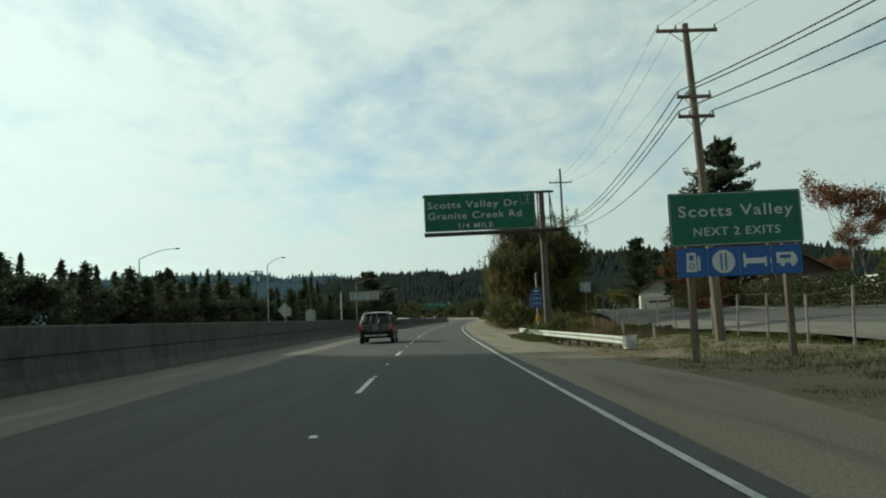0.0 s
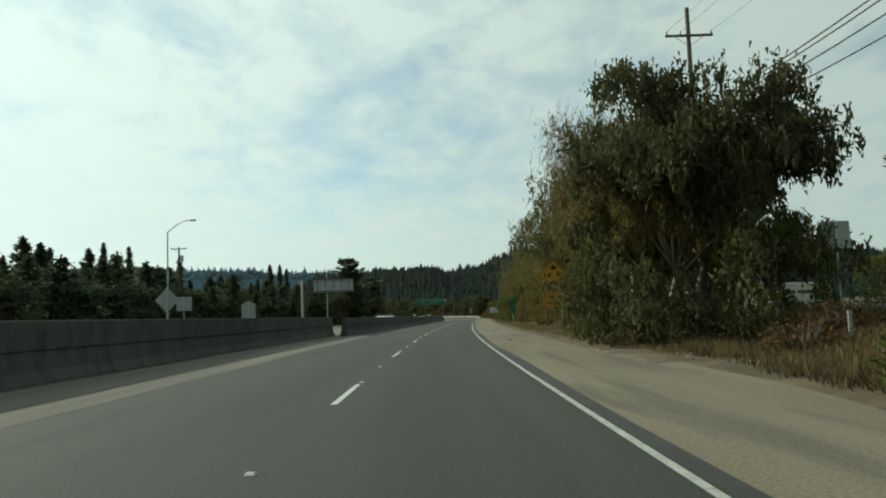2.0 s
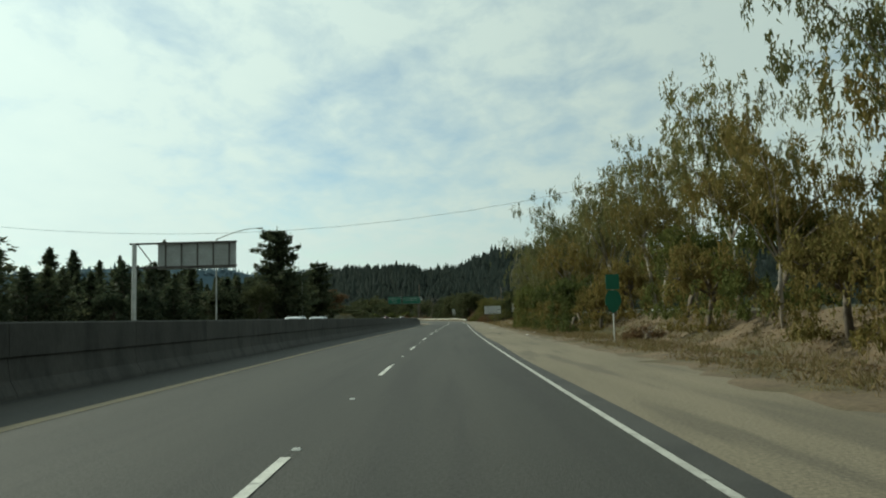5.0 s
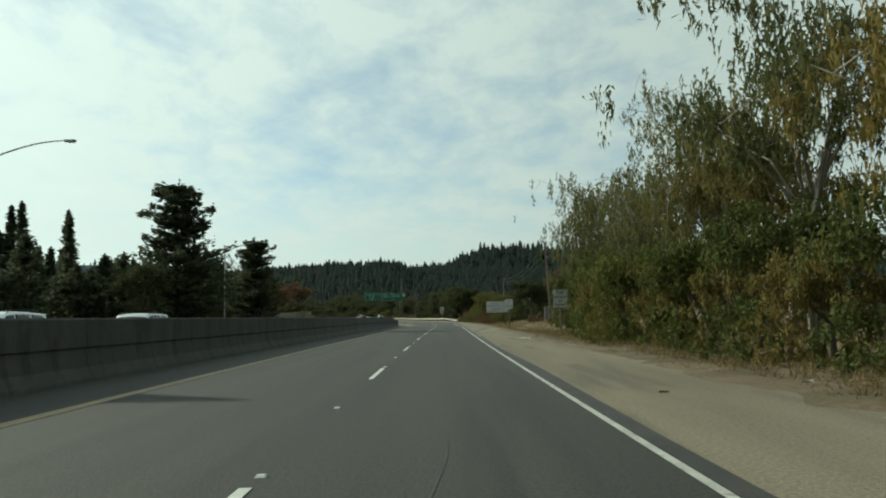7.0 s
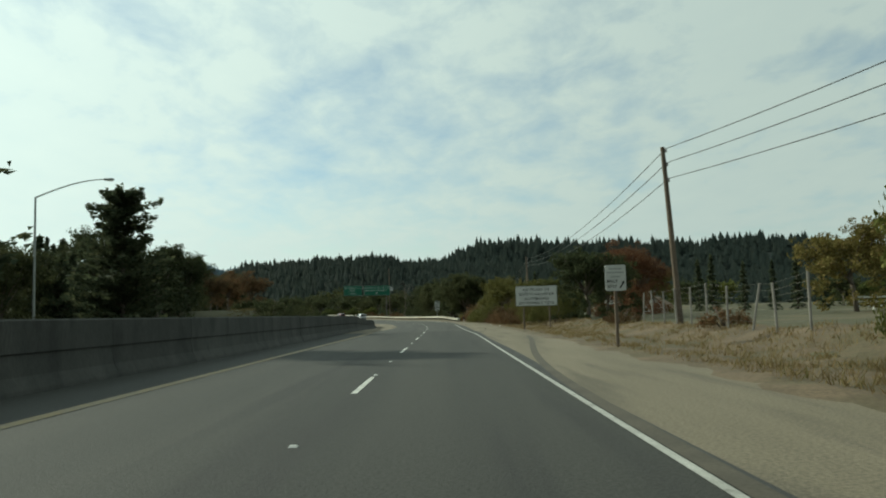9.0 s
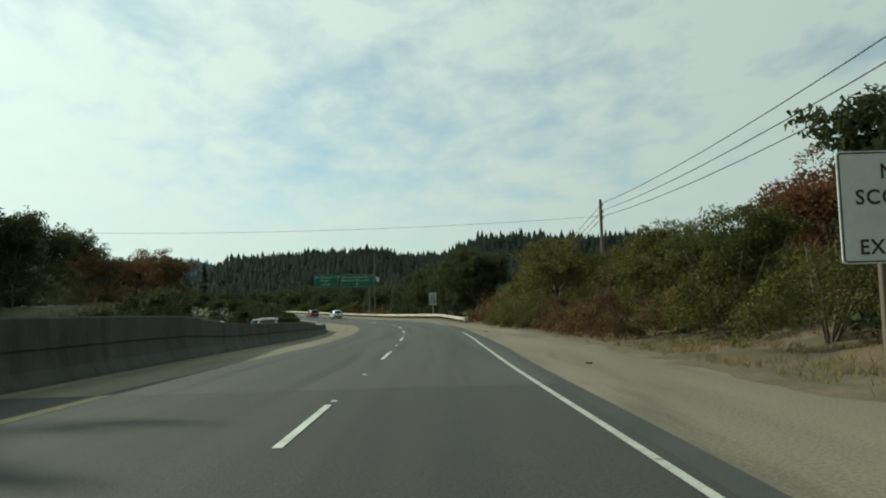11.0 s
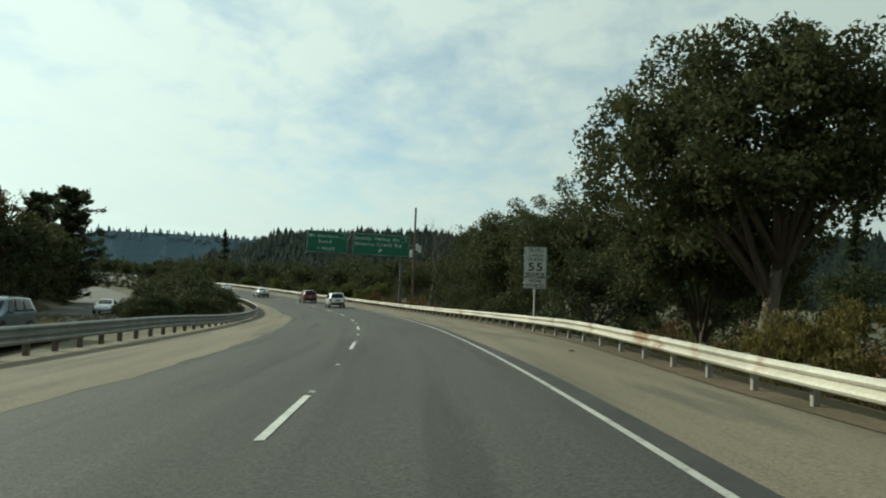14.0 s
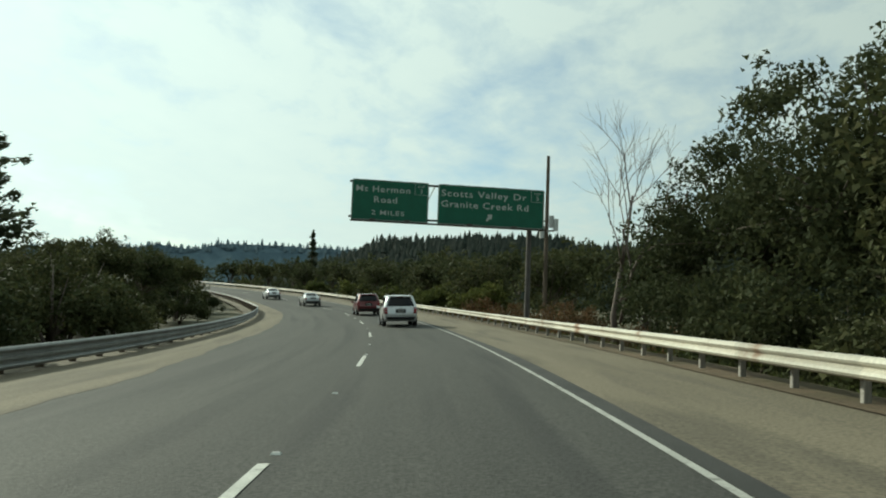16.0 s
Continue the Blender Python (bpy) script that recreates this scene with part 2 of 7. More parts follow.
def tilt(s, off):
    droop = 0.24 * smooth((s - 300) / 15) * (1 - smooth((s - 332) / 16)) * min(max((off - 4.0) / 3.0, 0.0), 1.0)
    return bank(s) * min(max(off, -24.0), 9.0) - droop


def at(s, off, z=0.0):
    """The place s along the road, off metres right of the lane line, z above the road."""
    return Vector((float(np.interp(s, S_S, S_XY[:, 0])) + off * math.cos(heading(s)),
                   float(np.interp(s, S_S, S_XY[:, 1])) + off * math.sin(heading(s)), climb(s) + tilt(s, off) + z))


def heading(s):
    return float(np.interp(s, S_S, S_A))


def along(s, off, z=0.0, turn=0.0):
    """A pose there, y along the road."""
    p = at(s, off, z)
    return pose(p.x, p.y, p.z, 0, 0, math.degrees(heading(s)) + turn)


def s_off(x, y):
    d = (S_XY[:, 0] - x) ** 2 + (S_XY[:, 1] - y) ** 2
    i = int(np.argmin(d))
    c, n = math.cos(S_A[i]), math.sin(S_A[i])
    dx, dy = x - S_XY[i, 0], y - S_XY[i, 1]
    return S_S[i] - dx * n + dy * c, dx * c + dy * n


def lay(s, off):
    """Height of the land beside the road, above the road's own level."""
    z = 0.0
    if off > 6.6:
        bank = smooth((s - 52) / 18) * (1 - smooth((s - 205) / 22))
        z = bank * 1.5 * smooth((off - 10.8) / 3.6) * (1 - 0.8 * smooth((off - 15.5) / 3) * (1 - smooth((s - 95) / 25)))
        field = smooth((s - 205) / 22) * (1 - smooth((s - 262) / 25))
        z += field * 0.55 * smooth((off - 10) / 3.5)
        thicket = smooth((s - 258) / 20) * (1 - smooth((s - 325) / 14))
        z += thicket * 0.5 * smooth((off - 8.5) / 4.0)
        drop = smooth((s - 322) / 14)
        z -= drop * 2.4 * smooth((off - 7.9) / 4.0)
        z += 0.10 * noise.noise((s * 0.3, off * 0.3, 1.0)) * smooth((off - 7) / 2)
        z += (0.85 * smooth((off - 14) / 16) + 1.3 * smooth((off - 32) / 7) * (1 - smooth((off - 52) / 25))) * (1 - smooth((s - 95) / 25))
        z -= 0.33 * smooth((off - 6.6) / 0.9) * (1 - smooth((off - 9.8) / 3)) * (1 - smooth((s - 46) / 14)) * (0.25 + 0.75 * smooth((s - 19) / 15))
    elif off < -17.0:
        off += 12.0 * smooth((s - 312) / 110)
        z = smooth((s - 285) / 45) * 4.2 * smooth((-off - 17.3) / 7.5) * (1 - smooth((s - 400) / 60))
        z += 0.15 * noise.noise((s * 0.2, off * 0.2, 3.0)) * smooth((-off - 17) / 2)
    return z


def land(x, y):
    s, off = s_off(x, y)
    s = min(s, 620.0)
    far = smooth((abs(off) - 40) / 60)
    base = (climb(min(s, 560)) + tilt(s, off)) * (1 - far) + climb(min(max(y, 0.0), 500)) * far
    return base + lay(s, max(min(off, 260), -260)) * (1 - far * smooth((s - 400) / 60))


# ---------------------------------------------------------------- mesh helpers


def mesh_from(verts, faces, name="mesh"):
    me = bpy.data.meshes.new(name)
    me.from_pydata([tuple(v) for v in verts], [], faces)
    me.update()
    return me


def obj(name, me, material=None, parent=None, label="", m=None, flat=True):
    ob = new(name, me)
    if material is not None:
        me.materials.clear()
        me.materials.append(material)
    if m is not None:
        ob.matrix_basis = m
    if parent is not None:
        ob.parent = parent
    if label:
        ob["label"] = label
    return ob


def from_bm(bm, name="mesh", smooth_it=False):
    me = bpy.data.meshes.new(name)
    bmesh.ops.recalc_face_normals(bm, faces=bm.faces)
    bm.to_mesh(me)
    bm.free()
    if smooth_it:
        me.polygons.foreach_set("use_smooth", [True] * len(me.polygons))
    return me


def part(name, bm, material, parent, label="", m=None, smooth_it=False):
    return obj(name, from_bm(bm, name, smooth_it), material, parent, label, m)


def thing(name, m, label, category, group="", kind=""):
    e = new(name)
    e.matrix_basis = m
    e.empty_display_size = 0.2
    return tagged(e, label, category, group, kind)


def box(bm, cx, cy, cz, sx, sy, sz, m=None, bevel=0.0):
    mat = Matrix.Translation((cx, cy, cz)) @ Matrix.Diagonal((sx, sy, sz, 1))
    if m is not None:
        mat = m @ mat
    g = bmesh.ops.create_cube(bm, size=1.0, matrix=mat)
    if bevel:
        es = list({e for v in g["verts"] for e in v.link_edges})
        bmesh.ops.bevel(bm, geom=es, offset=bevel, segments=1, affect="EDGES")
    return bm


def boxed(*a, **k):
    return box(bmesh.new(), *a, **k)


def tube(bm, pts, radii, sides=8):
    """A tapered round bar through pts."""
    if isinstance(radii, (int, float)):
        radii = [radii] * len(pts)
    pts = [Vector(p) for p in pts]
    rings = []
    for i, p in enumerate(pts):
        d = (pts[min(i + 1, len(pts) - 1)] - pts[max(i - 1, 0)]).normalized()
        u = d.orthogonal().normalized() if abs(d.z) > 0.95 else d.cross(Vector((0, 0, 1))).normalized()
        w = d.cross(u)
        rings.append([bm.verts.new(p + (u * math.cos(k * math.tau / sides) + w * math.sin(k * math.tau / sides)) * radii[i]) for k in range(sides)])
    for r1, r2 in zip(rings, rings[1:]):
        for k in range(sides):
            bm.faces.new((r1[k], r1[(k + 1) % sides], r2[(k + 1) % sides], r2[k]))
    bm.faces.new(rings[0][::-1])
    bm.faces.new(rings[-1])
    return bm


def strip(name, s0, s1, lo, hi, z, material, label, category, step=4.0, crown=None):
    """A ribbon of paving that follows the road; lo, hi: offsets, or functions of s."""
    fl = lo if callable(lo) else (lambda q: lo)
    fh = hi if callable(hi) else (lambda q: hi)
    if s1 > 262 and s1 - s0 > 5:
        step = min(step, 1.0)
    n = max(2, int((s1 - s0) / step) + 1)
    vs, fs = [], []
    cuts = (2 if fh(s0) - fl(s0) < 1 else 9) if crown is None else 12
    for i in range(n):
        q = s0 + (s1 - s0) * i / (n - 1)
        for k in range(cuts):
            o = fl(q) + (fh(q) - fl(q)) * k / (cuts - 1)
            vs.append(at(q, o, z + (crown(q, o) if crown else 0.0)))
    for i in range(n - 1):
        for k in range(cuts - 1):
            b0 = i * cuts + k
            fs.append((b0, b0 + 1, b0 + cuts + 1, b0 + cuts))
    me = mesh_from(vs, fs, name)
    uv = me.uv_layers.new(name="paving")               # across and along, in metres
    place = []
    for i in range(n):
        q = s0 + (s1 - s0) * i / (n - 1)
        place += [(fl(q) + (fh(q) - fl(q)) * k / (cuts - 1), q) for k in range(cuts)]
    for loop in me.loops:
        uv.data[loop.index].uv = place[loop.vertex_index]
    return tagged(obj(name, me, material), label, category, kind="structure")


# ---------------------------------------------------------------- ground, carriageways, shoulders
def ground_sheet():
    xs = [-4000, -2500, -1500, -900, -500, -300, -200, -140, -100, -80] + list(range(-66, 67, 2)) + [75, 90, 120, 160, 220, 320, 500, 900, 1500, 2500, 4000]
    ys = [-2500, -1200, -600, -300, -180, -120, -80] + list(range(-56, 520, 4)) + [540, 570, 610, 660, 730, 850, 1000, 1300, 1800, 2600, 4500]
    vs = []
    for y in ys:
        for x in xs:
            s, off = s_off(x, y)
            z = land(x, y)
            paved = -17.2 - 12.0 * smooth((s - 312) / 110) < off < 8.6 or (s < 95 and 14.0 < off < 31.0)
            if s > 322 and off > 6.0:
                paved = off < 8.0
            vs.append((x, y, z - (0.30 if paved else 0.06)))
    w = len(xs)
    fs = [(j * w + i, j * w + i + 1, (j + 1) * w + i + 1, (j + 1) * w + i) for j in range(len(ys) - 1) for i in range(w - 1)]
    return tagged(obj("ground", mesh_from(vs, fs, "ground"), GROUND), "dry grassy ground with bare dirt patches", "ground", kind="structure")


ground_sheet()
strip("road", -150, 262, -4.45, 3.9, 0.0, ASPHALT_LEFT, "dark grey asphalt carriageway of two lanes", "road")
strip("road_older", 262, 700, -6.6, 3.9, 0.0, ASPHALT, "paler grey asphalt carriageway of two lanes", "road")
strip("road_joint", 351.9, 352.06, -6.6, 7.0, 0.005, SEAM, "dark tarred joint across the road", "road", step=0.2)
strip("shoulder_strip", -150, 700, 3.74, lambda s: 4.03 + 0.05 * math.sin(s * 0.23), 0.004, SEAM, "dark tarred seam beside the white edge line", "road")
def narrow(s):
    """How far the thicket reaches over the shoulder."""
    return 0.95 * smooth((s - 276) / 18) * (1 - smooth((s - 314) / 10))


strip("pavement_shoulder", -150, 700, 3.88, lambda s: 7.6 - narrow(s) - 1.35 * (1 - smooth((s - 42) / 12)) + 0.3 * math.sin(s * 0.13) + 0.25 * math.sin(s * 0.31), 0.0, SHOULDER, "dusty tan paved shoulder", "shoulder")
# asphalt tone taken dark here to deepen the barrier's shade
strip("pavement_shoulder_dark", 104, 262, -8.8, -4.43, 0.002, ASPHALT_LEFT, "asphalt shoulder along the median barrier, toned dark for its shade", "shoulder")
strip("pavement_shoulder_dusty", -150, 104, -9.2, lambda s: -4.38 + 0.07 * math.sin(s * 0.4) + 0.05 * math.sin(s * 1.3), 0.004, SHOULDER_GREY, "pale dusty shoulder along the median barrier", "shoulder")
strip("pavement_shoulder_median", 262, 700, -8.8, lambda s: -4.43 + 0.75 * smooth((s - 262) / 25) - 0.55 * smooth((s - 335) / 45) - 1.1 * smooth((s - 380) / 22) + 0.06 * math.sin(s * 0.9) + 0.05 * math.sin(s * 2.1), 0.004, SHOULDER, "dusty paved shoulder along the median barrier", "shoulder")
strip("road_opposite", -150, 700, lambda s: -17.3 - 12.0 * smooth((s - 312) / 110), lambda s: -8.75 - 12.0 * smooth((s - 312) / 110), 0.0, ASPHALT_OLD, "opposing grey asphalt carriageway", "road")


def verge_z(s, o):
    return lay(s, o) - 0.045 + 0.085 * smooth((o - 6.3) / 1.5) + 0.09 * noise.noise((s * 0.7, o * 0.9, 5.0)) * smooth((o - 6.0) / 1.4)


strip("verge", -150, 322, lambda s: 6.3 - narrow(s) - 1.0 * (1 - smooth((s - 42) / 12)), lambda s: 13.5, 0.0, DIRT, "dry dirt verge with dead grass", "verge", step=1.5, crown=verge_z)
strip("verge_guardrail", 320, 640, lambda s: 6.9, lambda s: 9.2, 0.0, DIRT, "dirt strip under the guardrail", "verge", step=2.0, crown=lambda s, o: lay(s, o) + 0.02)
strip("road_frontage", -150, 110, 20.6, 28.6, 0.03, ASPHALT, "grey frontage road beyond the fence", "road", crown=lambda s, o: lay(s, o))
strip("pavement_frontage", -150, 110, lambda s: 16.4 + 0.25 * math.sin(s * 0.21) + 0.15 * math.sin(s * 0.55), 20.6, 0.03, SHOULDER_GREY, "pale dusty edge of the frontage road", "shoulder", crown=lambda s, o: lay(s, o))
strip("pavement_footway", -150, 110, 28.6, 30.0, 0.10, ASPHALT_OLD, "pale footway beside the hedge", "pavement", crown=lambda s, o: lay(s, o))

# painted lines
strip("edge_line", -150, 293.3, lambda s: 3.615 - 0.33 * smooth((s - 245) / 25) + 0.1 * smooth((s - 276) / 12), lambda s: 3.715 - 0.33 * smooth((s - 245) / 25) + 0.1 * smooth((s - 276) / 12), 0.008, PAINT_EDGE, "solid white edge line", "road marking", step=3.0)
strip("edge_line_worn", 291, 311, lambda s: 3.62 + 0.145 * max(0.0, 310 - s), lambda s: 3.70 + 0.145 * max(0.0, 310 - s), 0.008, PAINT_WORN, "worn old edge line on the shoulder", "road marking", step=1.0)
strip("edge_line_merge", 311, 700, lambda s: 3.62, lambda s: 3.71, 0.008, PAINT_EDGE, "solid white edge line", "road marking", step=3.0)
strip("edge_line_median", 104, 262, -4.46, -4.20, 0.008, PAINT_YELLOW, "worn yellow median edge line", "road marking", step=3.0)
PHASE, PERIOD = 1.63 - 20.0, 14.63
for k in range(-6, 44):
    end = PHASE + PERIOD * k
    ln = strip("lane_dash", end - 3.66, end, -0.055, 0.055, 0.008, PAINT, "white broken lane line dash", "road marking", step=3.66)
# ---------------------------------------------------------------- plants
BARK = surface("bark", (0.13, 0.11, 0.09), (0.085, 0.07, 0.055), scale=3.0, rough=0.95, bump=0.6, bscale=14, grain=0.3, stretch=(1, 1, 0.3))
BARK_PALE = surface("pale_peeling_bark", (0.30, 0.27, 0.23), (0.17, 0.145, 0.12), scale=1.8, rough=0.9, bump=0.4, bscale=12, grain=0.2, stretch=(1, 1, 0.3))
TWIG = surface("bare_twigs", (0.16, 0.13, 0.11), (0.11, 0.09, 0.08), scale=3.0, rough=0.95)
LEAF_GUM = leafage("gum_leaves", (0.092, 0.102, 0.040), (0.138, 0.138, 0.056), (0.20, 0.175, 0.085), 0.40)
LEAF_WILLOW = leafage("yellowing_leaves", (0.115, 0.104, 0.032), (0.155, 0.128, 0.044), (0.215, 0.160, 0.068), 0.35)
LEAF_OAK = leafage("oak_leaves", (0.044, 0.053, 0.026), (0.057, 0.066, 0.031), (0.080, 0.084, 0.041), 0.3)
LEAF_BUSH = leafage("bush_leaves", (0.068, 0.083, 0.025), (0.092, 0.108, 0.033), (0.135, 0.135, 0.047), 0.28)
LEAF_RED = leafage("autumn_leaves", (0.120, 0.052, 0.030), (0.160, 0.074, 0.040), (0.200, 0.112, 0.062), 0.3)
LEAF_BRAMBLE = leafage("bramble_leaves", (0.072, 0.060, 0.029), (0.132, 0.082, 0.043), (0.192, 0.096, 0.055), 0.25)
NEEDLE = leafage("needles", (0.048, 0.064, 0.040), (0.064, 0.079, 0.047), (0.092, 0.100, 0.058), 0.42)
LEAF_EVERGREEN = leafage("evergreen_leaves", (0.062, 0.066, 0.031), (0.090, 0.089, 0.041), (0.150, 0.125, 0.062), 0.32)
LEAF_MEDIAN = leafage("median_leaves", (0.040, 0.050, 0.023), (0.054, 0.065, 0.029), (0.084, 0.086, 0.040), 0.25)
LEAF_THICKET = leafage("willow_leaves", (0.080, 0.084, 0.028), (0.103, 0.103, 0.034), (0.140, 0.128, 0.047), 0.32)
# needles of the ridges, lightened and blued to carry haze in their colour
NEEDLE_HAZE = leafage("far_needles_haze", (0.030, 0.043, 0.041), (0.034, 0.047, 0.044), (0.040, 0.052, 0.046), 0.45)
TWIG_RED = leafage("reddish_twigs", (0.095, 0.062, 0.046), (0.125, 0.085, 0.062), (0.16, 0.12, 0.09), 0.1)
LEAF_RUSSET = leafage("russet_leaves", (0.105, 0.072, 0.030), (0.145, 0.095, 0.038), (0.19, 0.135, 0.062), 0.3)
GRASS_DRY = leafage("dry_grass", (0.17, 0.125, 0.062), (0.22, 0.17, 0.090), (0.10, 0.095, 0.036), 0.3)
GRASS_DEAD = leafage("dead_weeds", (0.060, 0.046, 0.032), (0.085, 0.064, 0.042), (0.13, 0.10, 0.066), 0.2)
GRASS_GREEN = leafage("weeds", (0.060, 0.080, 0.024), (0.090, 0.105, 0.034), (0.15, 0.14, 0.06), 0.3)


def leaf_mesh(rng, centres, axes, length, width, name="crown", tri=False, hint=None):
    """A cloud of narrow leaves; axes: the way each one points; hint: the way its face looks."""
    n = len(centres)
    axes = axes / (np.linalg.norm(axes, axis=1, keepdims=True) + 1e-9)
    side = np.cross(axes, rng.normal(size=(n, 3)) if hint is None else hint)
    side /= np.linalg.norm(side, axis=1, keepdims=True) + 1e-9
    ln = (length * rng.uniform(0.6, 1.3, n))[:, None]
    wd = (width * rng.uniform(0.7, 1.3, n))[:, None]
    bend = np.cross(axes, side) * ln * rng.uniform(-0.12, 0.12, (n, 1))
    v = np.empty((n, 4, 3))
    v[:, 0] = centres - axes * ln * 0.5
    v[:, 1] = centres + side * wd * 0.5 + bend
    v[:, 2] = centres + axes * ln * 0.5
    v[:, 3] = centres - side * wd * 0.5 + bend
    if tri:                    # three corners only: a broad base and a tip
        v[:, 1] = centres - axes * ln * 0.45 + side * wd * 0.5
        v[:, 3] = centres - axes * ln * 0.45 - side * wd * 0.5 + bend
        v = v[:, [1, 2, 3]]
    q = 3 if tri else 4
    me = bpy.data.meshes.new(name)
    me.vertices.add(q * n)
    me.vertices.foreach_set("co", v.astype(np.float32).ravel())
    me.loops.add(q * n)
    me.loops.foreach_set("vertex_index", np.arange(q * n, dtype=np.int32))
    me.polygons.add(n)
    me.polygons.foreach_set("loop_start", np.arange(0, q * n, q, dtype=np.int32))
    me.update(calc_edges=True)
    return me


def limbs(rng, height, spread, forks, lean=0.15, trunk_to=0.45, droop=0.0, girth=1.0, dome=None):
    """Trunk and boughs: lists of (points, radii) and the boughs' outer points."""
    bars, tips = [], []

    def pull(v):
        """Draws a point that sticks out back into the dome of the crown."""
        if dome is None:
            return v
        mid, half = height * (1 + dome) / 2, height * (1 - dome) / 2
        far = math.sqrt((v.x * v.x + v.y * v.y) / (spread * spread) + ((v.z - mid) / half) ** 2) / 0.8
        return v if far < 1 else Vector((v.x / far, v.y / far, mid + (v.z - mid) / far))

    r0 = (height * 0.017 + 0.05) * girth
    top = Vector((rng.normal() * lean * height * 0.3, rng.normal() * lean * height * 0.3, height * trunk_to))
    trunk = [Vector((0, 0, -0.3)), Vector((top.x * 0.3 + rng.normal() * 0.1, top.y * 0.3, height * trunk_to * 0.5)), top]
    bars.append((trunk, [r0 * 1.25, r0, r0 * 0.75]))
    for k in range(forks):
        a = math.tau * (k + rng.uniform(-0.3, 0.3)) / forks
        f = rng.uniform(0.35, 1.0)
        start = trunk[1].lerp(top, f)
        up = rng.uniform(0.35, 1.0) * (height - start.z)
        out = spread * rng.uniform(0.55, 1.0) * (1.05 - 0.5 * up / height)
        end = pull(start + Vector((math.cos(a) * out, math.sin(a) * out, up * 0.92)))
        mid = start.lerp(end, 0.5) + Vector((rng.normal() * 0.3, rng.normal() * 0.3, height * 0.05 - droop * 0.3))
        bars.append(([start, mid, end], [r0 * 0.5, r0 * 0.3, r0 * 0.07]))
        tips += [mid, end, mid.lerp(end, 0.5)]
        for j in range(3):
            p = mid.lerp(end, rng.uniform(0, 0.8))
            q = p + Vector((rng.normal() * spread * 0.28, rng.normal() * spread * 0.28, rng.uniform(-0.05, 0.16) * height - droop))
            flat = math.hypot(q.x, q.y) / (spread * 1.05)
            if flat > 1:
                q.x, q.y = q.x / flat, q.y / flat
            q.z = min(q.z, height * 0.96)
            q = pull(q)
            bars.append(([p, p.lerp(q, 0.5) + Vector((0, 0, 0.15)), q], [r0 * 0.2, r0 * 0.12, r0 * 0.04]))
            tips += [q, p.lerp(q, 0.6)]
    return bars, tips


def bars_bm(bars, sides=6):
    bm = bmesh.new()
    for pts, rad in bars:
        tube(bm, pts, rad, sides)
    return bm


def broadleaf(name, seed, height, spread, leaves, leaf, wood, label, category="tree", forks=7, hang=0.0, size=(0.22, 0.09), puff=0.13,
              low=0.12, trunk_to=0.4, tri=True, skirt=True, clumps=3, fill=1.0, girth=1.0):
    """A tree with a trunk, boughs and sprays of leaves round their ends. hang: 0 stiff leaves, 1 leaves and sprays hanging down."""
    rng = np.random.default_rng(seed)
    root = thing(name, Matrix.Identity(4), label, category)
    base = low if low > 0.06 else -0.35        # crowns that reach the ground are cut off by it
    bars, tips = limbs(rng, height, spread, forks, trunk_to=trunk_to, droop=0.4 * hang, girth=girth, dome=base if fill >= 1.4 else None)
    obj("trunk", from_bm(bars_bm(bars), "trunk", True), wood, root)
    pts = [np.array(t) for t in tips]
    for k in range(int((10 + forks * 2) * fill) if skirt else forks):       # fill, and a skirt of low sprays
        a, r = rng.uniform(0, math.tau), spread * math.sqrt(rng.uniform(0.05, 1.0)) * 0.85
        z = height * (rng.uniform(low, 0.75 if fill < 1.4 else 0.92) if skirt else rng.uniform(trunk_to, 0.85)) * (1 - 0.35 * (r / spread) ** 2)
        if fill >= 1.4:                        # within the dome, most of them near its outside
            u, k2 = rng.uniform(-0.9, 1.0), rng.uniform(0.35, 1.0) ** 0.6 * 0.88
            r = spread * k2 * math.sqrt(max(0.0, 1 - u * u))
            z = max(0.04 * height, height * ((1 + base) / 2 + (1 - base) / 2 * u * k2))
        pts.append(np.array((math.cos(a) * r, math.sin(a) * r, z)))
    lumps = []
    for p in pts:
        for _ in range(clumps):
            c = p + rng.normal(size=3) * np.array((1, 1, 0.75)) * puff * height * (0.48 if fill < 1.4 else 0.36)
            lumps.append((c, puff * height * rng.uniform(0.3, 0.78)))
    total = sum(r * r for c, r in lumps)
    cs, ax, hi = [], [], []
    for c, r in lumps:
        n = max(6, int(leaves * r * r / total))
        d = rng.normal(size=(n, 3)) + np.array((0, 0, 0.25))
        d /= np.linalg.norm(d, axis=1, keepdims=True)
        q = c + d * np.array((1, 1, 0.74)) * r * rng.uniform(0.04, 1.0, (n, 1)) ** 0.5
        face = d + rng.normal(size=(n, 3)) * 0.5 + np.array((0, 0, 0.3))
        way = rng.normal(size=(n, 3)) + np.array((0, 0, -0.3))
        if hang > 0:
            m = int(n * hang)                  # bunches that hang straight down
            per = 14
            at_ = rng.integers(0, max(1, m // per), m)
            q[:m] = q[at_] + rng.normal(size=(m, 3)) * np.array((0.30, 0.30, 0.85)) * size[0] + np.array((0, 0, -0.5)) * size[0]
            way[:m] = np.array((0, 0, -1.0)) + rng.normal(size=(m, 3)) * 0.28
            face[:m] = rng.normal(size=(m, 3)) * 0.6 + face[at_] * np.array((1, 1, 0.25))
        q[:, 2] = np.maximum(q[:, 2], 0.1 + 0.3 * rng.uniform(size=n))
        cs.append(q)
        ax.append(way)
        hi.append(face)
    me = leaf_mesh(rng, np.concatenate(cs), np.concatenate(ax), *size, tri=tri, hint=np.concatenate(hi))
    obj("crown", me, leaf, root)
    return root


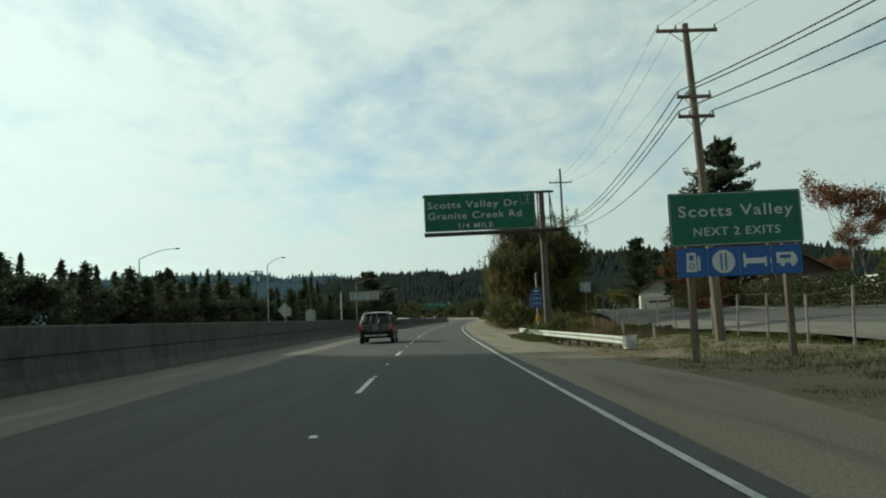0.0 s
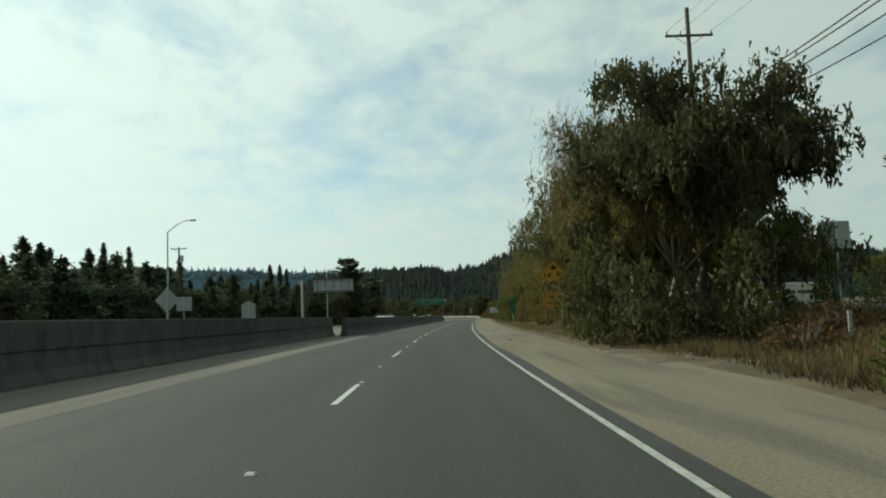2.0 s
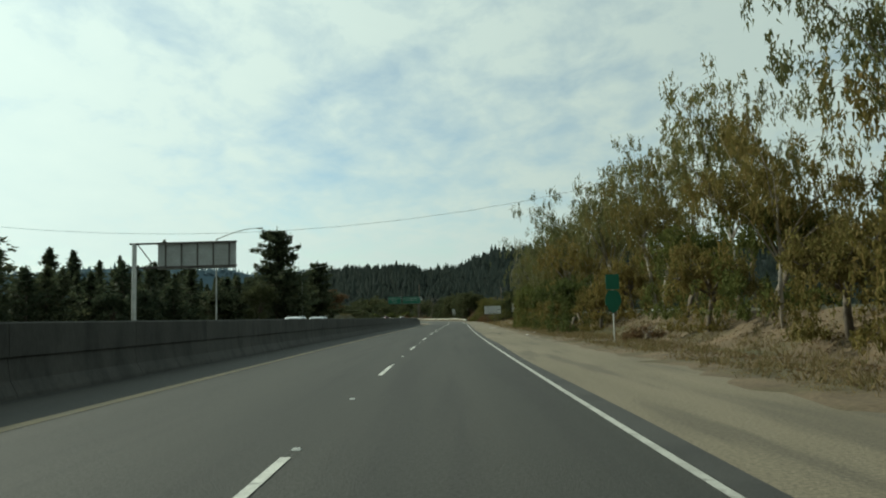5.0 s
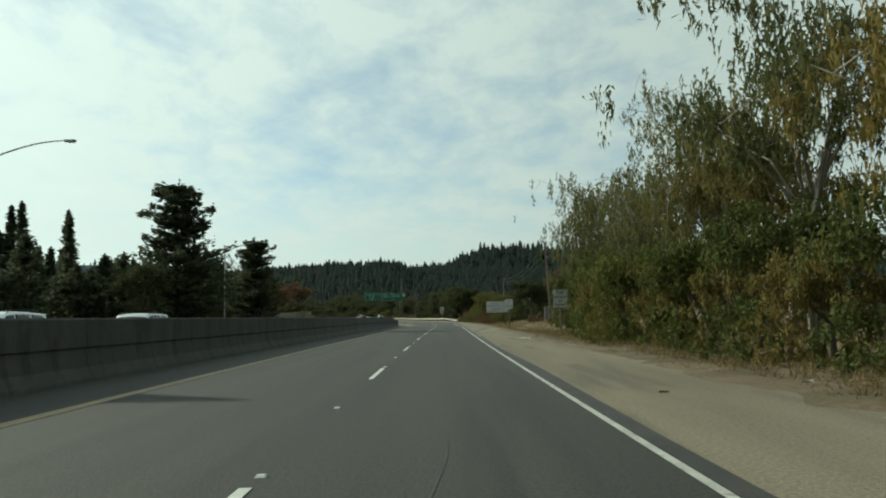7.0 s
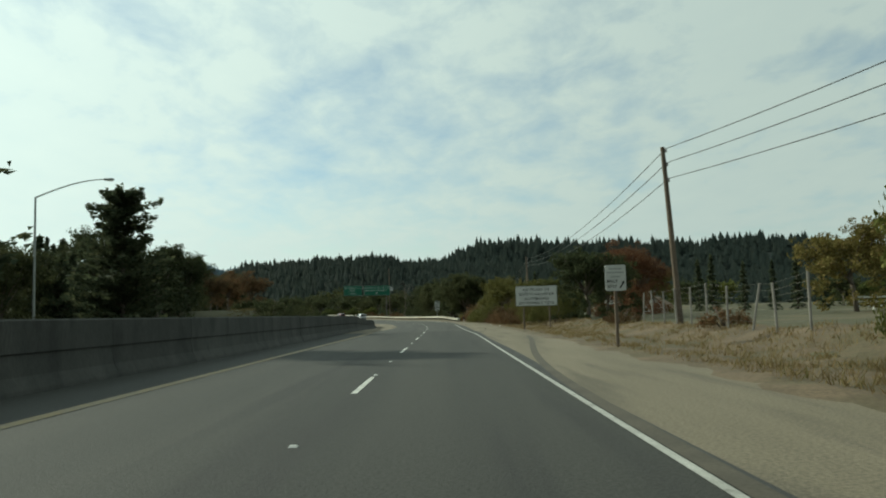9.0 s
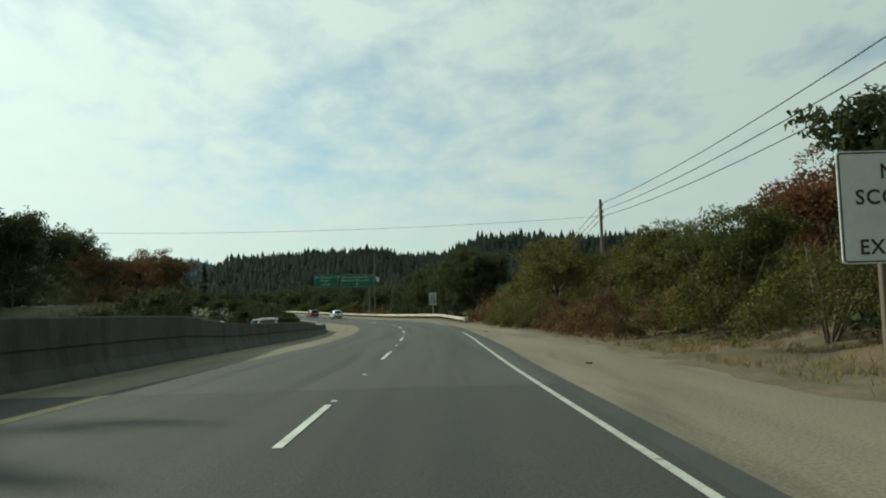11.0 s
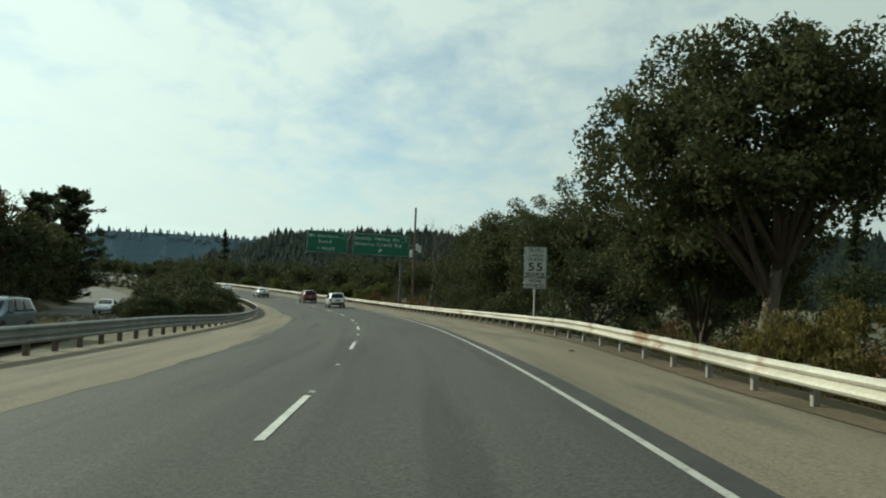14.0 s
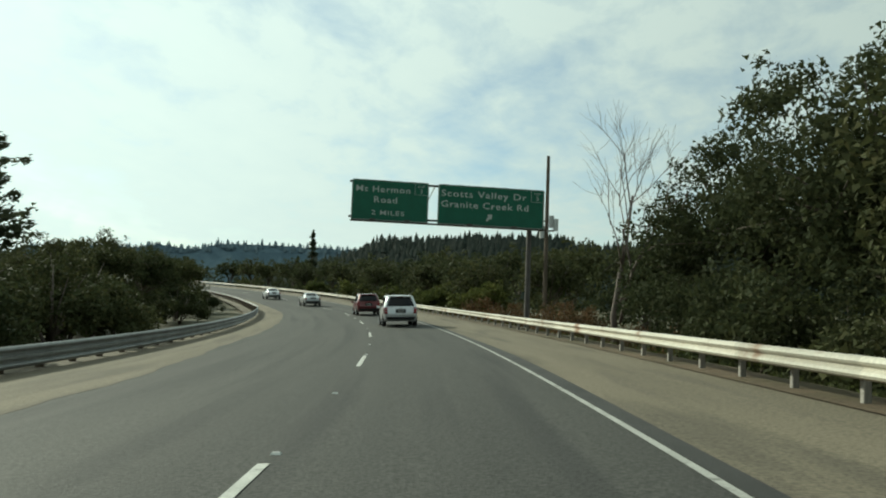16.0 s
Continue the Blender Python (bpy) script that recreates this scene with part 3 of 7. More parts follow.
def shrub(name, seed, height, spread, leaves, leaf, label, size=(0.16, 0.09), category="bush", squash=1.0):
    rng = np.random.default_rng(seed)
    root = thing(name, Matrix.Identity(4), label, category)
    bars = []
    for k in range(9):
        a = rng.uniform(0, math.tau)
        e = Vector((math.cos(a) * spread * rng.uniform(0.2, 0.8), math.sin(a) * spread * rng.uniform(0.2, 0.8), height * rng.uniform(0.5, 0.95)))
        bars.append(([Vector((0, 0, -0.2)), e * 0.5 + Vector((rng.normal() * 0.1, rng.normal() * 0.1, 0.1)), e], [0.05, 0.03, 0.01]))
    obj("stem", from_bm(bars_bm(bars, 5), "stem", True), TWIG, root)
    cs, ax, hi = [], [], []
    lumps = int(22 + spread * 9)
    for k in range(lumps):
        a, r = rng.uniform(0, math.tau), math.sqrt(rng.uniform(0, 1))
        h = height * math.sqrt(max(0.04, 1 - (r * 0.92) ** 2)) * rng.uniform(0.4, 1.0)
        c = np.array((math.cos(a) * r * spread, math.sin(a) * r * spread, h * 0.84))
        n = int(leaves / lumps * rng.uniform(0.5, 1.5))
        d = rng.normal(size=(n, 3)) + np.array((0, 0, 0.3))
        d /= np.linalg.norm(d, axis=1, keepdims=True)
        q = c + d * np.array((0.27 * spread, 0.27 * spread, 0.22 * height)) * rng.uniform(0.02, 1.0, (n, 1)) ** 0.45 * rng.uniform(0.6, 1.2)
        q[:, 2] = np.maximum(np.abs(q[:, 2]), 0.06)
        cs.append(q)
        ax.append(rng.normal(size=(n, 3)) + np.array((0, 0, 0.3)))
        hi.append(d + rng.normal(size=(n, 3)) * 0.5 + np.array((0, 0, 0.25)))
    obj("crown", leaf_mesh(rng, np.concatenate(cs), np.concatenate(ax), *size, tri=True, hint=np.concatenate(hi)), leaf, root)
    return root


def conifer(name, seed, height, spread, tiers, label, ragged=0.25, bare=0.12, leaf=None, droop=0.25, shape=1.0, per=26, fine=0.060, loose=1.0):
    """A trunk with whorls of boughs, each carrying flat sprays of needles."""
    rng = np.random.default_rng(seed)
    root = thing(name, Matrix.Identity(4), label, "tree")
    bars = [([Vector((0, 0, -0.3)), Vector((rng.normal() * 0.1, rng.normal() * 0.1, height * 0.55)), Vector((0, 0, height * 0.985))],
             [height * 0.016 + 0.05, height * 0.011 + 0.02, 0.02])]
    cs, ax = [], []
    for k in range(tiers):
        f = (k + rng.uniform(-0.3, 0.3)) / tiers
        z = height * (bare + (1 - bare) * max(f, 0))
        reach = spread * (1 - max(f, 0)) ** shape * (1 + rng.uniform(-ragged, ragged)) + 0.12 * spread
        for j in range(6):
            a = rng.uniform(0, math.tau)
            L = reach * rng.uniform(0.55, 1.12)
            d = np.array((math.cos(a), math.sin(a), -droop + rng.uniform(-0.1, 0.25)))
            p0 = np.array((0, 0, z))
            if k % 2 == 0 and j < 3:
                bars.append(([Vector(p0), Vector(p0 + d * L * 0.8)], [0.03 + height * 0.002, 0.01]))
            u = rng.uniform(0.12, 1.0, per)[:, None]
            w = (1.1 - u) * 0.35 * L
            side = np.array((-d[1], d[0], 0.0))
            q = p0 + d * L * u + side * w * rng.uniform(-1, 1, (per, 1)) + np.array((0, 0, 1.0)) * rng.normal(size=(per, 1)) * 0.05 * loose * height / 8
            cs.append(q)
            ax.append(d * 1.0 + side * rng.normal(size=(per, 1)) * 0.7 + rng.normal(size=(per, 3)) * 0.25)
    tip = np.array((0, 0, height)) + rng.normal(size=(12, 3)) * np.array((0.08, 0.08, 0.35)) * height * 0.06
    cs.append(tip)
    ax.append(np.tile((0, 0, 1.0), (12, 1)) + rng.normal(size=(12, 3)) * 0.3)
    obj("trunk", from_bm(bars_bm(bars, 5), "trunk", True), BARK, root)
    obj("crown", leaf_mesh(rng, np.concatenate(cs), np.concatenate(ax), height * fine, height * fine * 0.5, tri=True, hint=np.concatenate(cs) * np.array((1.0, 1.0, 0.0)) / spread + rng.normal(size=(sum(len(c) for c in cs), 3)) * 0.5 + np.array((0, 0, 0.8))), leaf or NEEDLE, root)
    return root


def bare_tree(name, seed, height, spread, label, leaf=None, leaves=0):
    rng = np.random.default_rng(seed)
    root = thing(name, Matrix.Identity(4), label, "tree")
    bars, fine, ends = [], [], []

    def grow(p, d, length, r, depth):
        q = p + d * length
        mid = p.lerp(q, 0.5) + Vector((rng.normal(), rng.normal(), rng.normal())) * length * 0.05
        (bars if depth > 2 else fine).append(([p, mid, q], [r, r * 0.8, r * 0.6]))
        if depth == 0:
            ends.append(q)
            return
        for _ in range(3 if depth > 1 else 5):
            nd = (d + Vector((rng.normal() * 0.42, rng.normal() * 0.42, abs(rng.normal()) * 0.25)) * spread).normalized()
            grow(p.lerp(q, rng.uniform(0.55, 1.0)), nd, length * rng.uniform(0.55, 0.82), r * 0.46, depth - 1)

    grow(Vector((0, 0, -0.2)), Vector((0, 0, 1)), height * 0.33, height * 0.011, 4)
    obj("trunk", from_bm(bars_bm(bars, 6), "trunk", True), TWIG, root)
    obj("branchwork", from_bm(bars_bm(fine, 4), "branchwork", True), TWIG, root)
    if leaf:
        e = np.array(ends)
        pick = e[rng.integers(0, len(e), leaves)] + rng.normal(size=(leaves, 3)) * 0.3
        obj("crown", leaf_mesh(rng, pick, rng.normal(size=(leaves, 3)), 0.2, 0.12), leaf, root)
    return root


def settle(proto, places, group=""):
    """The first place for the tree itself, copies at the rest; places: (x, y, size, turn)."""
    if group:
        proto["group"] = group
    for i, (x, y, k, turn) in enumerate(places):
        m = pose(x, y, land(x, y) - 0.1, 0, 0, turn)
        if i == 0:
            proto.matrix_basis = m @ Matrix.Diagonal((k, k, k, 1))
        else:
            proto_copy = copy_thing(proto, m)
            proto_copy.scale = (k, k, k)


def road_places(rows):
    out = []
    for s, off, k, turn in rows:
        p = at(s, off)
        out.append((p.x, p.y, k, turn))
    return out


# drooping gum trees and yellowing trees along the right-hand bank
settle(broadleaf("gum_tree", 11, 11.5, 4.4, 9200, LEAF_GUM, BARK_PALE, "tall drooping gum tree with olive leaves and pale bark", hang=0.92, size=(0.25, 0.07), forks=9, puff=0.085, skirt=False, clumps=2, trunk_to=0.38, girth=0.42),
       road_places([(80, 12.5, 1.2, 140), (86, 13.2, 1.15, 60), (93, 12.6, 1.15, 250), (106.5, 11.6, 1.24, 70), (114, 12.8, 0.95, 200), (124, 13.6, 0.9, 310), (140, 14.5, 1.0, 10), (152, 14.0, 1.0, 100), (160, 13.2, 0.95, 20), (172.5, 11.9, 1.08, 180), (111, 13.6, 1.05, 30), (108.5, 14.6, 0.95, 220), (212, 17.4, 0.9, 80)]), "trees on the bank")
settle(broadleaf("gum_tree", 12, 10.0, 4.2, 8200, LEAF_WILLOW, BARK_PALE, "yellowing drooping tree with sparse hanging leaves", hang=0.92, size=(0.26, 0.075), forks=9, puff=0.09, skirt=False, clumps=2, trunk_to=0.34, girth=0.42),
       road_places([(75.5, 13.2, 0.95, 20), (97, 13.0, 1.0, 120), (112.5, 12.6, 0.85, 200), (109, 12.0, 0.85, 80), (119, 12.5, 0.85, 330), (115.5, 12.8, 1.0, 280), (131, 12.6, 0.8, 160), (147, 13.0, 0.9, 260), (165, 12.8, 0.95, 40), (176, 12.6, 0.85, 220), (182, 13.2, 0.9, 300)]), "trees on the bank")
settle(broadleaf("roadside_tree", 13, 5.8, 3.2, 10500, LEAF_BUSH, BARK, "dense green roadside tree with leaves to the ground", size=(0.20, 0.08), low=0.03, forks=8, hang=0.6, puff=0.11, fill=1.8),
       road_places([(67.5, 12.6, 0.85, 70), (63.5, 12.8, 0.75, 200), (73, 12.0, 1.05, 20), (77, 11.6, 1.1, 50), (81, 11.2, 1.1, 10), (85.5, 11.4, 1.05, 90), (90, 11.8, 1.0, 130), (79, 14.6, 1.3, 220), (84, 15.2, 1.35, 310), (98, 13.5, 0.9, 160), (112, 14.0, 0.9, 190), (122, 14.0, 0.9, 220), (133, 13.0, 0.9, 15), (143, 13.0, 0.9, 45),
                    (161, 10.9, 0.85, 300), (166, 10.9, 0.8, 75), (172, 11.0, 0.9, 110), (178, 11.0, 0.9, 190), (184, 10.4, 0.9, 240), (190.5, 10.4, 0.95, 50), (194.5, 11.2, 0.9, 260), (186, 10.6, 0.8, 10), (198, 12.0, 0.95, 90), (205.5, 12.4, 0.95, 130), (209, 12.0, 0.95, 170), (201.5, 12.6, 1.0, 310), (213, 12.4, 0.8, 220), (208, 14.0, 1.1, 20), (108, 15.2, 1.1, 60)]), "trees on the bank")
settle(broadleaf("roadside_tree", 16, 5.4, 3.1, 9500, LEAF_WILLOW, BARK, "yellow-green roadside tree with hanging leaves", size=(0.21, 0.08), low=0.03, forks=8, hang=0.75, puff=0.11, fill=1.6),
       road_places([(116, 12.4, 0.75, 35), (126, 12.2, 0.75, 100), (137, 12.2, 0.8, 200), (157, 11.6, 0.7, 20), (169, 10.7, 0.7, 80), (175, 11.4, 0.8, 310), (181, 10.6, 0.75, 240), (187.5, 10.2, 0.85, 150), (192.5, 11.0, 0.9, 30), (197, 11.6, 0.8, 210), (154, 13.0, 0.9, 60), (195, 12.6, 0.85, 280), (104, 14.6, 1.1, 20), (110, 13.2, 0.95, 140), (113, 12.2, 0.85, 250), (120.5, 12.0, 0.85, 60), (337.5, 10.2, 0.66, 40)]), "trees on the bank")
settle(broadleaf("evergreen_tree", 14, 10.4, 5.2, 44000, LEAF_EVERGREEN, BARK, "big dense dark evergreen tree with drooping outer sprays", size=(0.26, 0.10), low=0.03, forks=11, hang=0.7, puff=0.105, trunk_to=0.34, fill=2.6),
       road_places([(66.0, 10.9, 1.12, 0)]), "trees on the bank")
settle(broadleaf("gum_tree", 15, 9.0, 4.0, 7000, LEAF_WILLOW, BARK_PALE, "thin yellowing tree with hanging outer sprays", hang=0.92, size=(0.26, 0.075), forks=9, puff=0.10, skirt=False, clumps=2, girth=0.55),
       road_places([(70.5, 9.6, 1.02, 40), (65.5, 9.4, 0.82, 130), (341, 18.6, 1.12, 80)]), "trees on the bank")


def weeping_tree(name, seed, height, spread, label):
    """Limbs with curtains of fine hanging twigs, and a few leaves left on them."""
    rng = np.random.default_rng(seed)
    root = thing(name, Matrix.Identity(4), label, "tree")
    bars, tips = limbs(rng, height, spread, 11, trunk_to=0.42, girth=0.6)
    obj("trunk", from_bm(bars_bm(bars), "trunk", True), BARK_PALE, root)
    c = np.array([tuple(t) for t in tips])
    n = 3600
    q = c[rng.integers(0, len(c), n)] + rng.normal(size=(n, 3)) * np.array((0.55, 0.55, 0.6))
    q[:, 2] -= rng.uniform(0.0, 1.5, n)
    out = q * np.array((1, 1, 0))
    out /= np.linalg.norm(out, axis=1, keepdims=True) + 1e-6
    way = out * 0.28 + np.array((0, 0, -1.0)) + rng.normal(size=(n, 3)) * 0.16
    obj("twig_curtain", leaf_mesh(rng, q, way, 0.85, 0.026, "twig_curtain"), TWIG_RED, root)
    m = 3200
    obj("crown", leaf_mesh(rng, q[rng.integers(0, n, m)] + rng.normal(size=(m, 3)) * 0.14, np.array((0, 0, -1.0)) + rng.normal(size=(m, 3)) * 0.4, 0.20, 0.06, tri=True), LEAF_RUSSET, root)
    return root


settle(weeping_tree("weeping_tree", 18, 13.5, 4.2, "tall half-bare weeping tree with fine reddish twigs"), road_places([(80.5, 10.7, 0.98, 0), (86.0, 12.0, 1.05, 120)]), "trees on the bank")


def hanging_gum(name, seed, height, spread, sprays, leaf, label):
    """Open limbs with leaves hanging in long bundles, lowest round the outside."""
    rng = np.random.default_rng(seed)
    root = thing(name, Matrix.Identity(4), label, "tree")
    bars, tips = limbs(rng, height, spread, 12, trunk_to=0.36, girth=0.5)
    c0 = np.array([tuple(t) for t in tips])[rng.integers(0, len(tips), sprays)]
    c = c0 + rng.normal(size=(sprays, 3)) * np.array((0.5, 0.5, 0.35))
    reach = np.linalg.norm(c[:, :2], axis=1) / spread
    c[:, 2] -= rng.uniform(0, 0.55, sprays) ** 1.4 * height * np.clip(reach, 0.1, 1.2)
    c[:, 2] = np.maximum(c[:, 2], 0.8)
    for a, b in zip(c0[::4], c[::4]):
        bars.append(([Vector(a), Vector((a + b) / 2) + Vector((b[0] - a[0], b[1] - a[1], 0.3)) * 0.3, Vector(b)], [0.010, 0.007, 0.004]))
    obj("trunk", from_bm(bars_bm(bars), "trunk", True), BARK_PALE, root)
    per = rng.integers(9, 26, sprays)
    q = np.repeat(c, per, axis=0)
    n = len(q)
    u = rng.uniform(-1, 1, (n, 1))
    long = np.repeat(rng.uniform(0.25, 0.55, sprays), per)[:, None]
    q = q + np.concatenate([rng.normal(size=(n, 2)) * 0.085 * (1.15 - u ** 2), u * long], axis=1)
    obj("crown", leaf_mesh(rng, q, np.array((0, 0, -1.0)) + rng.normal(size=(n, 3)) * 0.28, 0.24, 0.062, tri=True), leaf, root)
    return root


settle(hanging_gum("gum_tree", 19, 11.2, 4.6, 900, LEAF_GUM, "olive gum tree with leaves hanging in long bundles"),
       road_places([(200.0, 12.4, 0.97, 0), (206.5, 13.6, 0.9, 140), (194.0, 13.0, 0.86, 260), (183.5, 13.6, 0.95, 60)]), "trees on the bank")
# ---------------------------------------------------------------- hills and far woods
def hill(name, rows, depth, rough, seed, label, material=GROUND):
    """A wooded ridge: rows of (bearing from the road's heading in degrees, distance, height) seen from a point on the road."""
    cx, cy = 6.0, 285.0
    vs, n = [], 60
    az = [r[0] for r in rows]
    for i in range(n):
        a = az[0] + (az[-1] - az[0]) * i / (n - 1)
        d = float(np.interp(a, az, [r[1] for r in rows]))
        h = float(np.interp(a, az, [r[2] for r in rows])) + rough * noise.noise((a * 0.35, seed, 0.0))
        for k, (dd, hh) in enumerate(((-0.55, -0.02), (-0.3, 0.42), (-0.1, 0.85), (0.0, 1.0), (0.3, 0.6), (0.6, -0.05))):
            q = d + dd * depth
            z = h * hh + (rough * 0.5 * noise.noise((a * 0.5, seed + 3.0, k)) if 0 < k < 4 else 0)
            vs.append((cx + q * math.sin(radians(a)), cy + q * math.cos(radians(a)), z))
    fs = [(i * 6 + k, i * 6 + k + 1, (i + 1) * 6 + k + 1, (i + 1) * 6 + k) for i in range(n - 1) for k in range(5)]
    return tagged(obj(name, mesh_from(vs, fs, name), material), label, "hill", kind="structure"), vs, n


def far_wood(name, vs, n, count, size, seed, label, material, rows=(0, 3)):
    """Conifers on a hillside, joined: each a ragged spire of three skirts."""
    rng = np.random.default_rng(seed)
    V, F = [], []
    g = np.array(vs).reshape(n, 6, 3)
    for _ in range(count):
        u, w = rng.uniform(0, n - 1.001), rng.uniform(rows[0], rows[1] + 0.15)
        i, k = int(u), min(int(w), 4)
        fu, fw = u - i, w - k
        p = (g[i, k] * (1 - fu) + g[i + 1, k] * fu) * (1 - fw) + (g[i, k + 1] * (1 - fu) + g[i + 1, k + 1] * fu) * fw
        h = size * rng.choice([0.55, 0.75, 0.9, 1.0, 1.25], p=[0.25, 0.25, 0.25, 0.17, 0.08]) * rng.uniform(0.85, 1.15)
        r = h * rng.uniform(0.20, 0.38)
        for z0, z1, rr in ((0.02, 0.5, 1.0), (0.28, 0.75, 0.75), (0.55, 1.0, 0.45)):
            b = len(V)
            ph = rng.uniform(0, 6)
            for j in range(5):
                q = r * rr * rng.uniform(0.65, 1.25)
                V.append((p[0] + q * math.cos(ph + j * 1.2566), p[1] + q * math.sin(ph + j * 1.2566), p[2] + h * (z0 + rng.uniform(-0.03, 0.05))))
            V.append((p[0], p[1], p[2] + h * z1))
            F += [(b + j, b + (j + 1) % 5, b + 5) for j in range(5)]
    me = mesh_from(V, F, name)
    me.polygons.foreach_set("use_smooth", [True] * len(F))
    k = np.array(V).reshape(-1, 6, 3)
    nrm = k - k[:, 5:6]
    nrm[:, :, 2] = 2.2 * size
    nrm[:, 5] = (0, 0, 1)
    nrm /= np.linalg.norm(nrm, axis=2, keepdims=True)
    me.normals_split_custom_set_from_vertices(nrm.reshape(-1, 3).tolist())
    return tagged(obj(name, me, material), label, "forest", kind="stuff")


# scrub toned like the ridge trees, with the same haze in its colour
HILLSIDE_HAZE = surface("hillside_scrub_haze", (0.028, 0.038, 0.034), (0.034, 0.043, 0.036), scale=0.02, rough=0.95, grain=0.3, gscale=0.2)
# the haze of distance is put into this ridge's blue colour
FAR_HAZE_BLUE = surface("distant_ridge_haze", (0.085, 0.125, 0.15), (0.070, 0.105, 0.13), scale=0.006, rough=1.0, spec=0.0, grain=0.1, gscale=0.05)
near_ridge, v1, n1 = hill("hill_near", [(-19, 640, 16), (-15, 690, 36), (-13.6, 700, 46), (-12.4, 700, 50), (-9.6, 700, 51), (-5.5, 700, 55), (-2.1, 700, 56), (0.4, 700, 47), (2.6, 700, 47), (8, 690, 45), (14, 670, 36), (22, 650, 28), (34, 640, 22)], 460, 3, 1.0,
                          "low dark wooded ridge ahead", HILLSIDE_HAZE)
far_wood("far_woods", v1, n1, 8500, 9.5, 21, "dark conifer woods on the near ridge", NEEDLE_HAZE)
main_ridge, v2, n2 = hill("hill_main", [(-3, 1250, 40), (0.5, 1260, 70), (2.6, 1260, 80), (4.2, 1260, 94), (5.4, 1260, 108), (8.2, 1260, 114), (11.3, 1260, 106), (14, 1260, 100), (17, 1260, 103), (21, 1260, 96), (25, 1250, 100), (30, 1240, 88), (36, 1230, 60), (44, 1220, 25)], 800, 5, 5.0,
                          "higher dark wooded ridge behind", HILLSIDE_HAZE)
far_wood("far_woods", v2, n2, 5200, 21, 22, "dark conifer woods on the high ridge", NEEDLE_HAZE)
blue_ridge, v3, n3 = hill("hill_far", [(-48, 3600, 120), (-34, 3600, 205), (-24, 3500, 245), (-17, 3500, 250), (-10, 3600, 225), (0, 3600, 160)], 900, 30, 9.0, "far ridge with haze put into its blue colour", FAR_HAZE_BLUE)
far_wood("far_woods", v3, n3, 900, 26, 23, "woods along the far ridge, haze put into their colour", FAR_HAZE_BLUE, rows=(2, 3))

# ---------------------------------------------------------------- trees beyond the opposing carriageway
def scatter(s0, s1, step, o0, o1, k0, k1, seed):
    rr = random.Random(seed)
    rows, s = [], s0
    while s < s1:
        row = (s + rr.uniform(-1.5, 1.5), rr.uniform(o0, o1), rr.uniform(k0, k1), rr.uniform(0, 360))
        if not (170 < row[0] < 196 and row[1] < -50):          # clear of the flat-roofed building
            rows.append(row)
        s += step * rr.uniform(0.6, 1.4)
    return road_places(rows)


settle(conifer("redwood_tree", 31, 12.0, 2.7, 40, "dark green young redwood with a pointed top", per=9, shape=0.75, ragged=0.35, droop=-0.15, loose=2.6, fine=0.055), scatter(128, 335, 7.5, -60, -46, 0.75, 1.1, 1), "redwoods behind the road")
settle(conifer("redwood_tree", 32, 10.5, 2.3, 36, "dark green conifer with a ragged outline", ragged=0.5, per=9, droop=-0.1, loose=3.0, fine=0.060), scatter(40, 335, 6.5, -54, -43, 0.7, 1.05, 2), "redwoods behind the road")
settle(conifer("redwood_tree", 33, 14.0, 2.1, 40, "tall slim dark redwood", ragged=0.45, per=8, droop=-0.05, loose=2.2, fine=0.048), scatter(30, 330, 11.0, -66, -46, 0.65, 0.98, 3) + road_places([(244, -51, 1.12, 20), (250, -53, 1.22, 90), (257, -50, 1.15, 160), (265, -54, 1.28, 230)]), "redwoods behind the road")
settle(conifer("redwood_tree", 30, 9.5, 2.9, 30, "bushy dark conifer in a belt of trees", ragged=0.5, per=11, shape=0.5, bare=0.02, droop=-0.1, loose=3.2, fine=0.066), scatter(-10, 335, 4.8, -44, -37, 0.75, 1.1, 6), "tree belt")
settle(broadleaf("hedge_tree", 34, 7.8, 4.2, 2600, NEEDLE, BARK, "dark evergreen tree in a belt of trees", size=(0.55, 0.30), low=0.03, forks=7, puff=0.12, tri=True, fill=1.8), scatter(-20, 335, 6.0, -44, -37, 0.7, 1.12, 4), "tree belt")
# trees whose shade falls on the road at the start
settle(broadleaf("shade_tree", 35, 19.0, 4.6, 5200, LEAF_OAK, BARK, "tall dark tree whose shade falls across the road", size=(1.2, 0.85), low=0.15, forks=10, puff=0.11, fill=2.6), road_places([(-14, -28, 1.0, 0), (-6, -29, 1.05, 60), (2, -30, 1.0, 90), (9, -29, 1.08, 200), (16, -30, 1.0, 300), (23, -31, 1.1, 50), (30, -32, 1.1, 150), (6, -39, 1.9, 20), (15, -38, 1.85, 120), (24, -39, 1.9, 220), (33, -39, 1.85, 310), (42, -41, 1.45, 70), (20, -50, 2.0, 200), (26, -56, 2.0, 100), (7, -50, 2.0, 30)]), "tree belt")
# a big pine and an oak beyond the opposing road
settle(conifer("pine_tree", 36, 13.8, 4.5, 30, "big dark broad-topped pine tree", ragged=0.45, shape=0.36, per=105, droop=-0.18, loose=2.0, fine=0.036, bare=0.02), [(-26.0, 242.3, 1.26, 0), (-22.5, 269.6, 0.98, 140), (-47, 424, 1.12, 60), (-53.5, 428, 1.05, 200)])
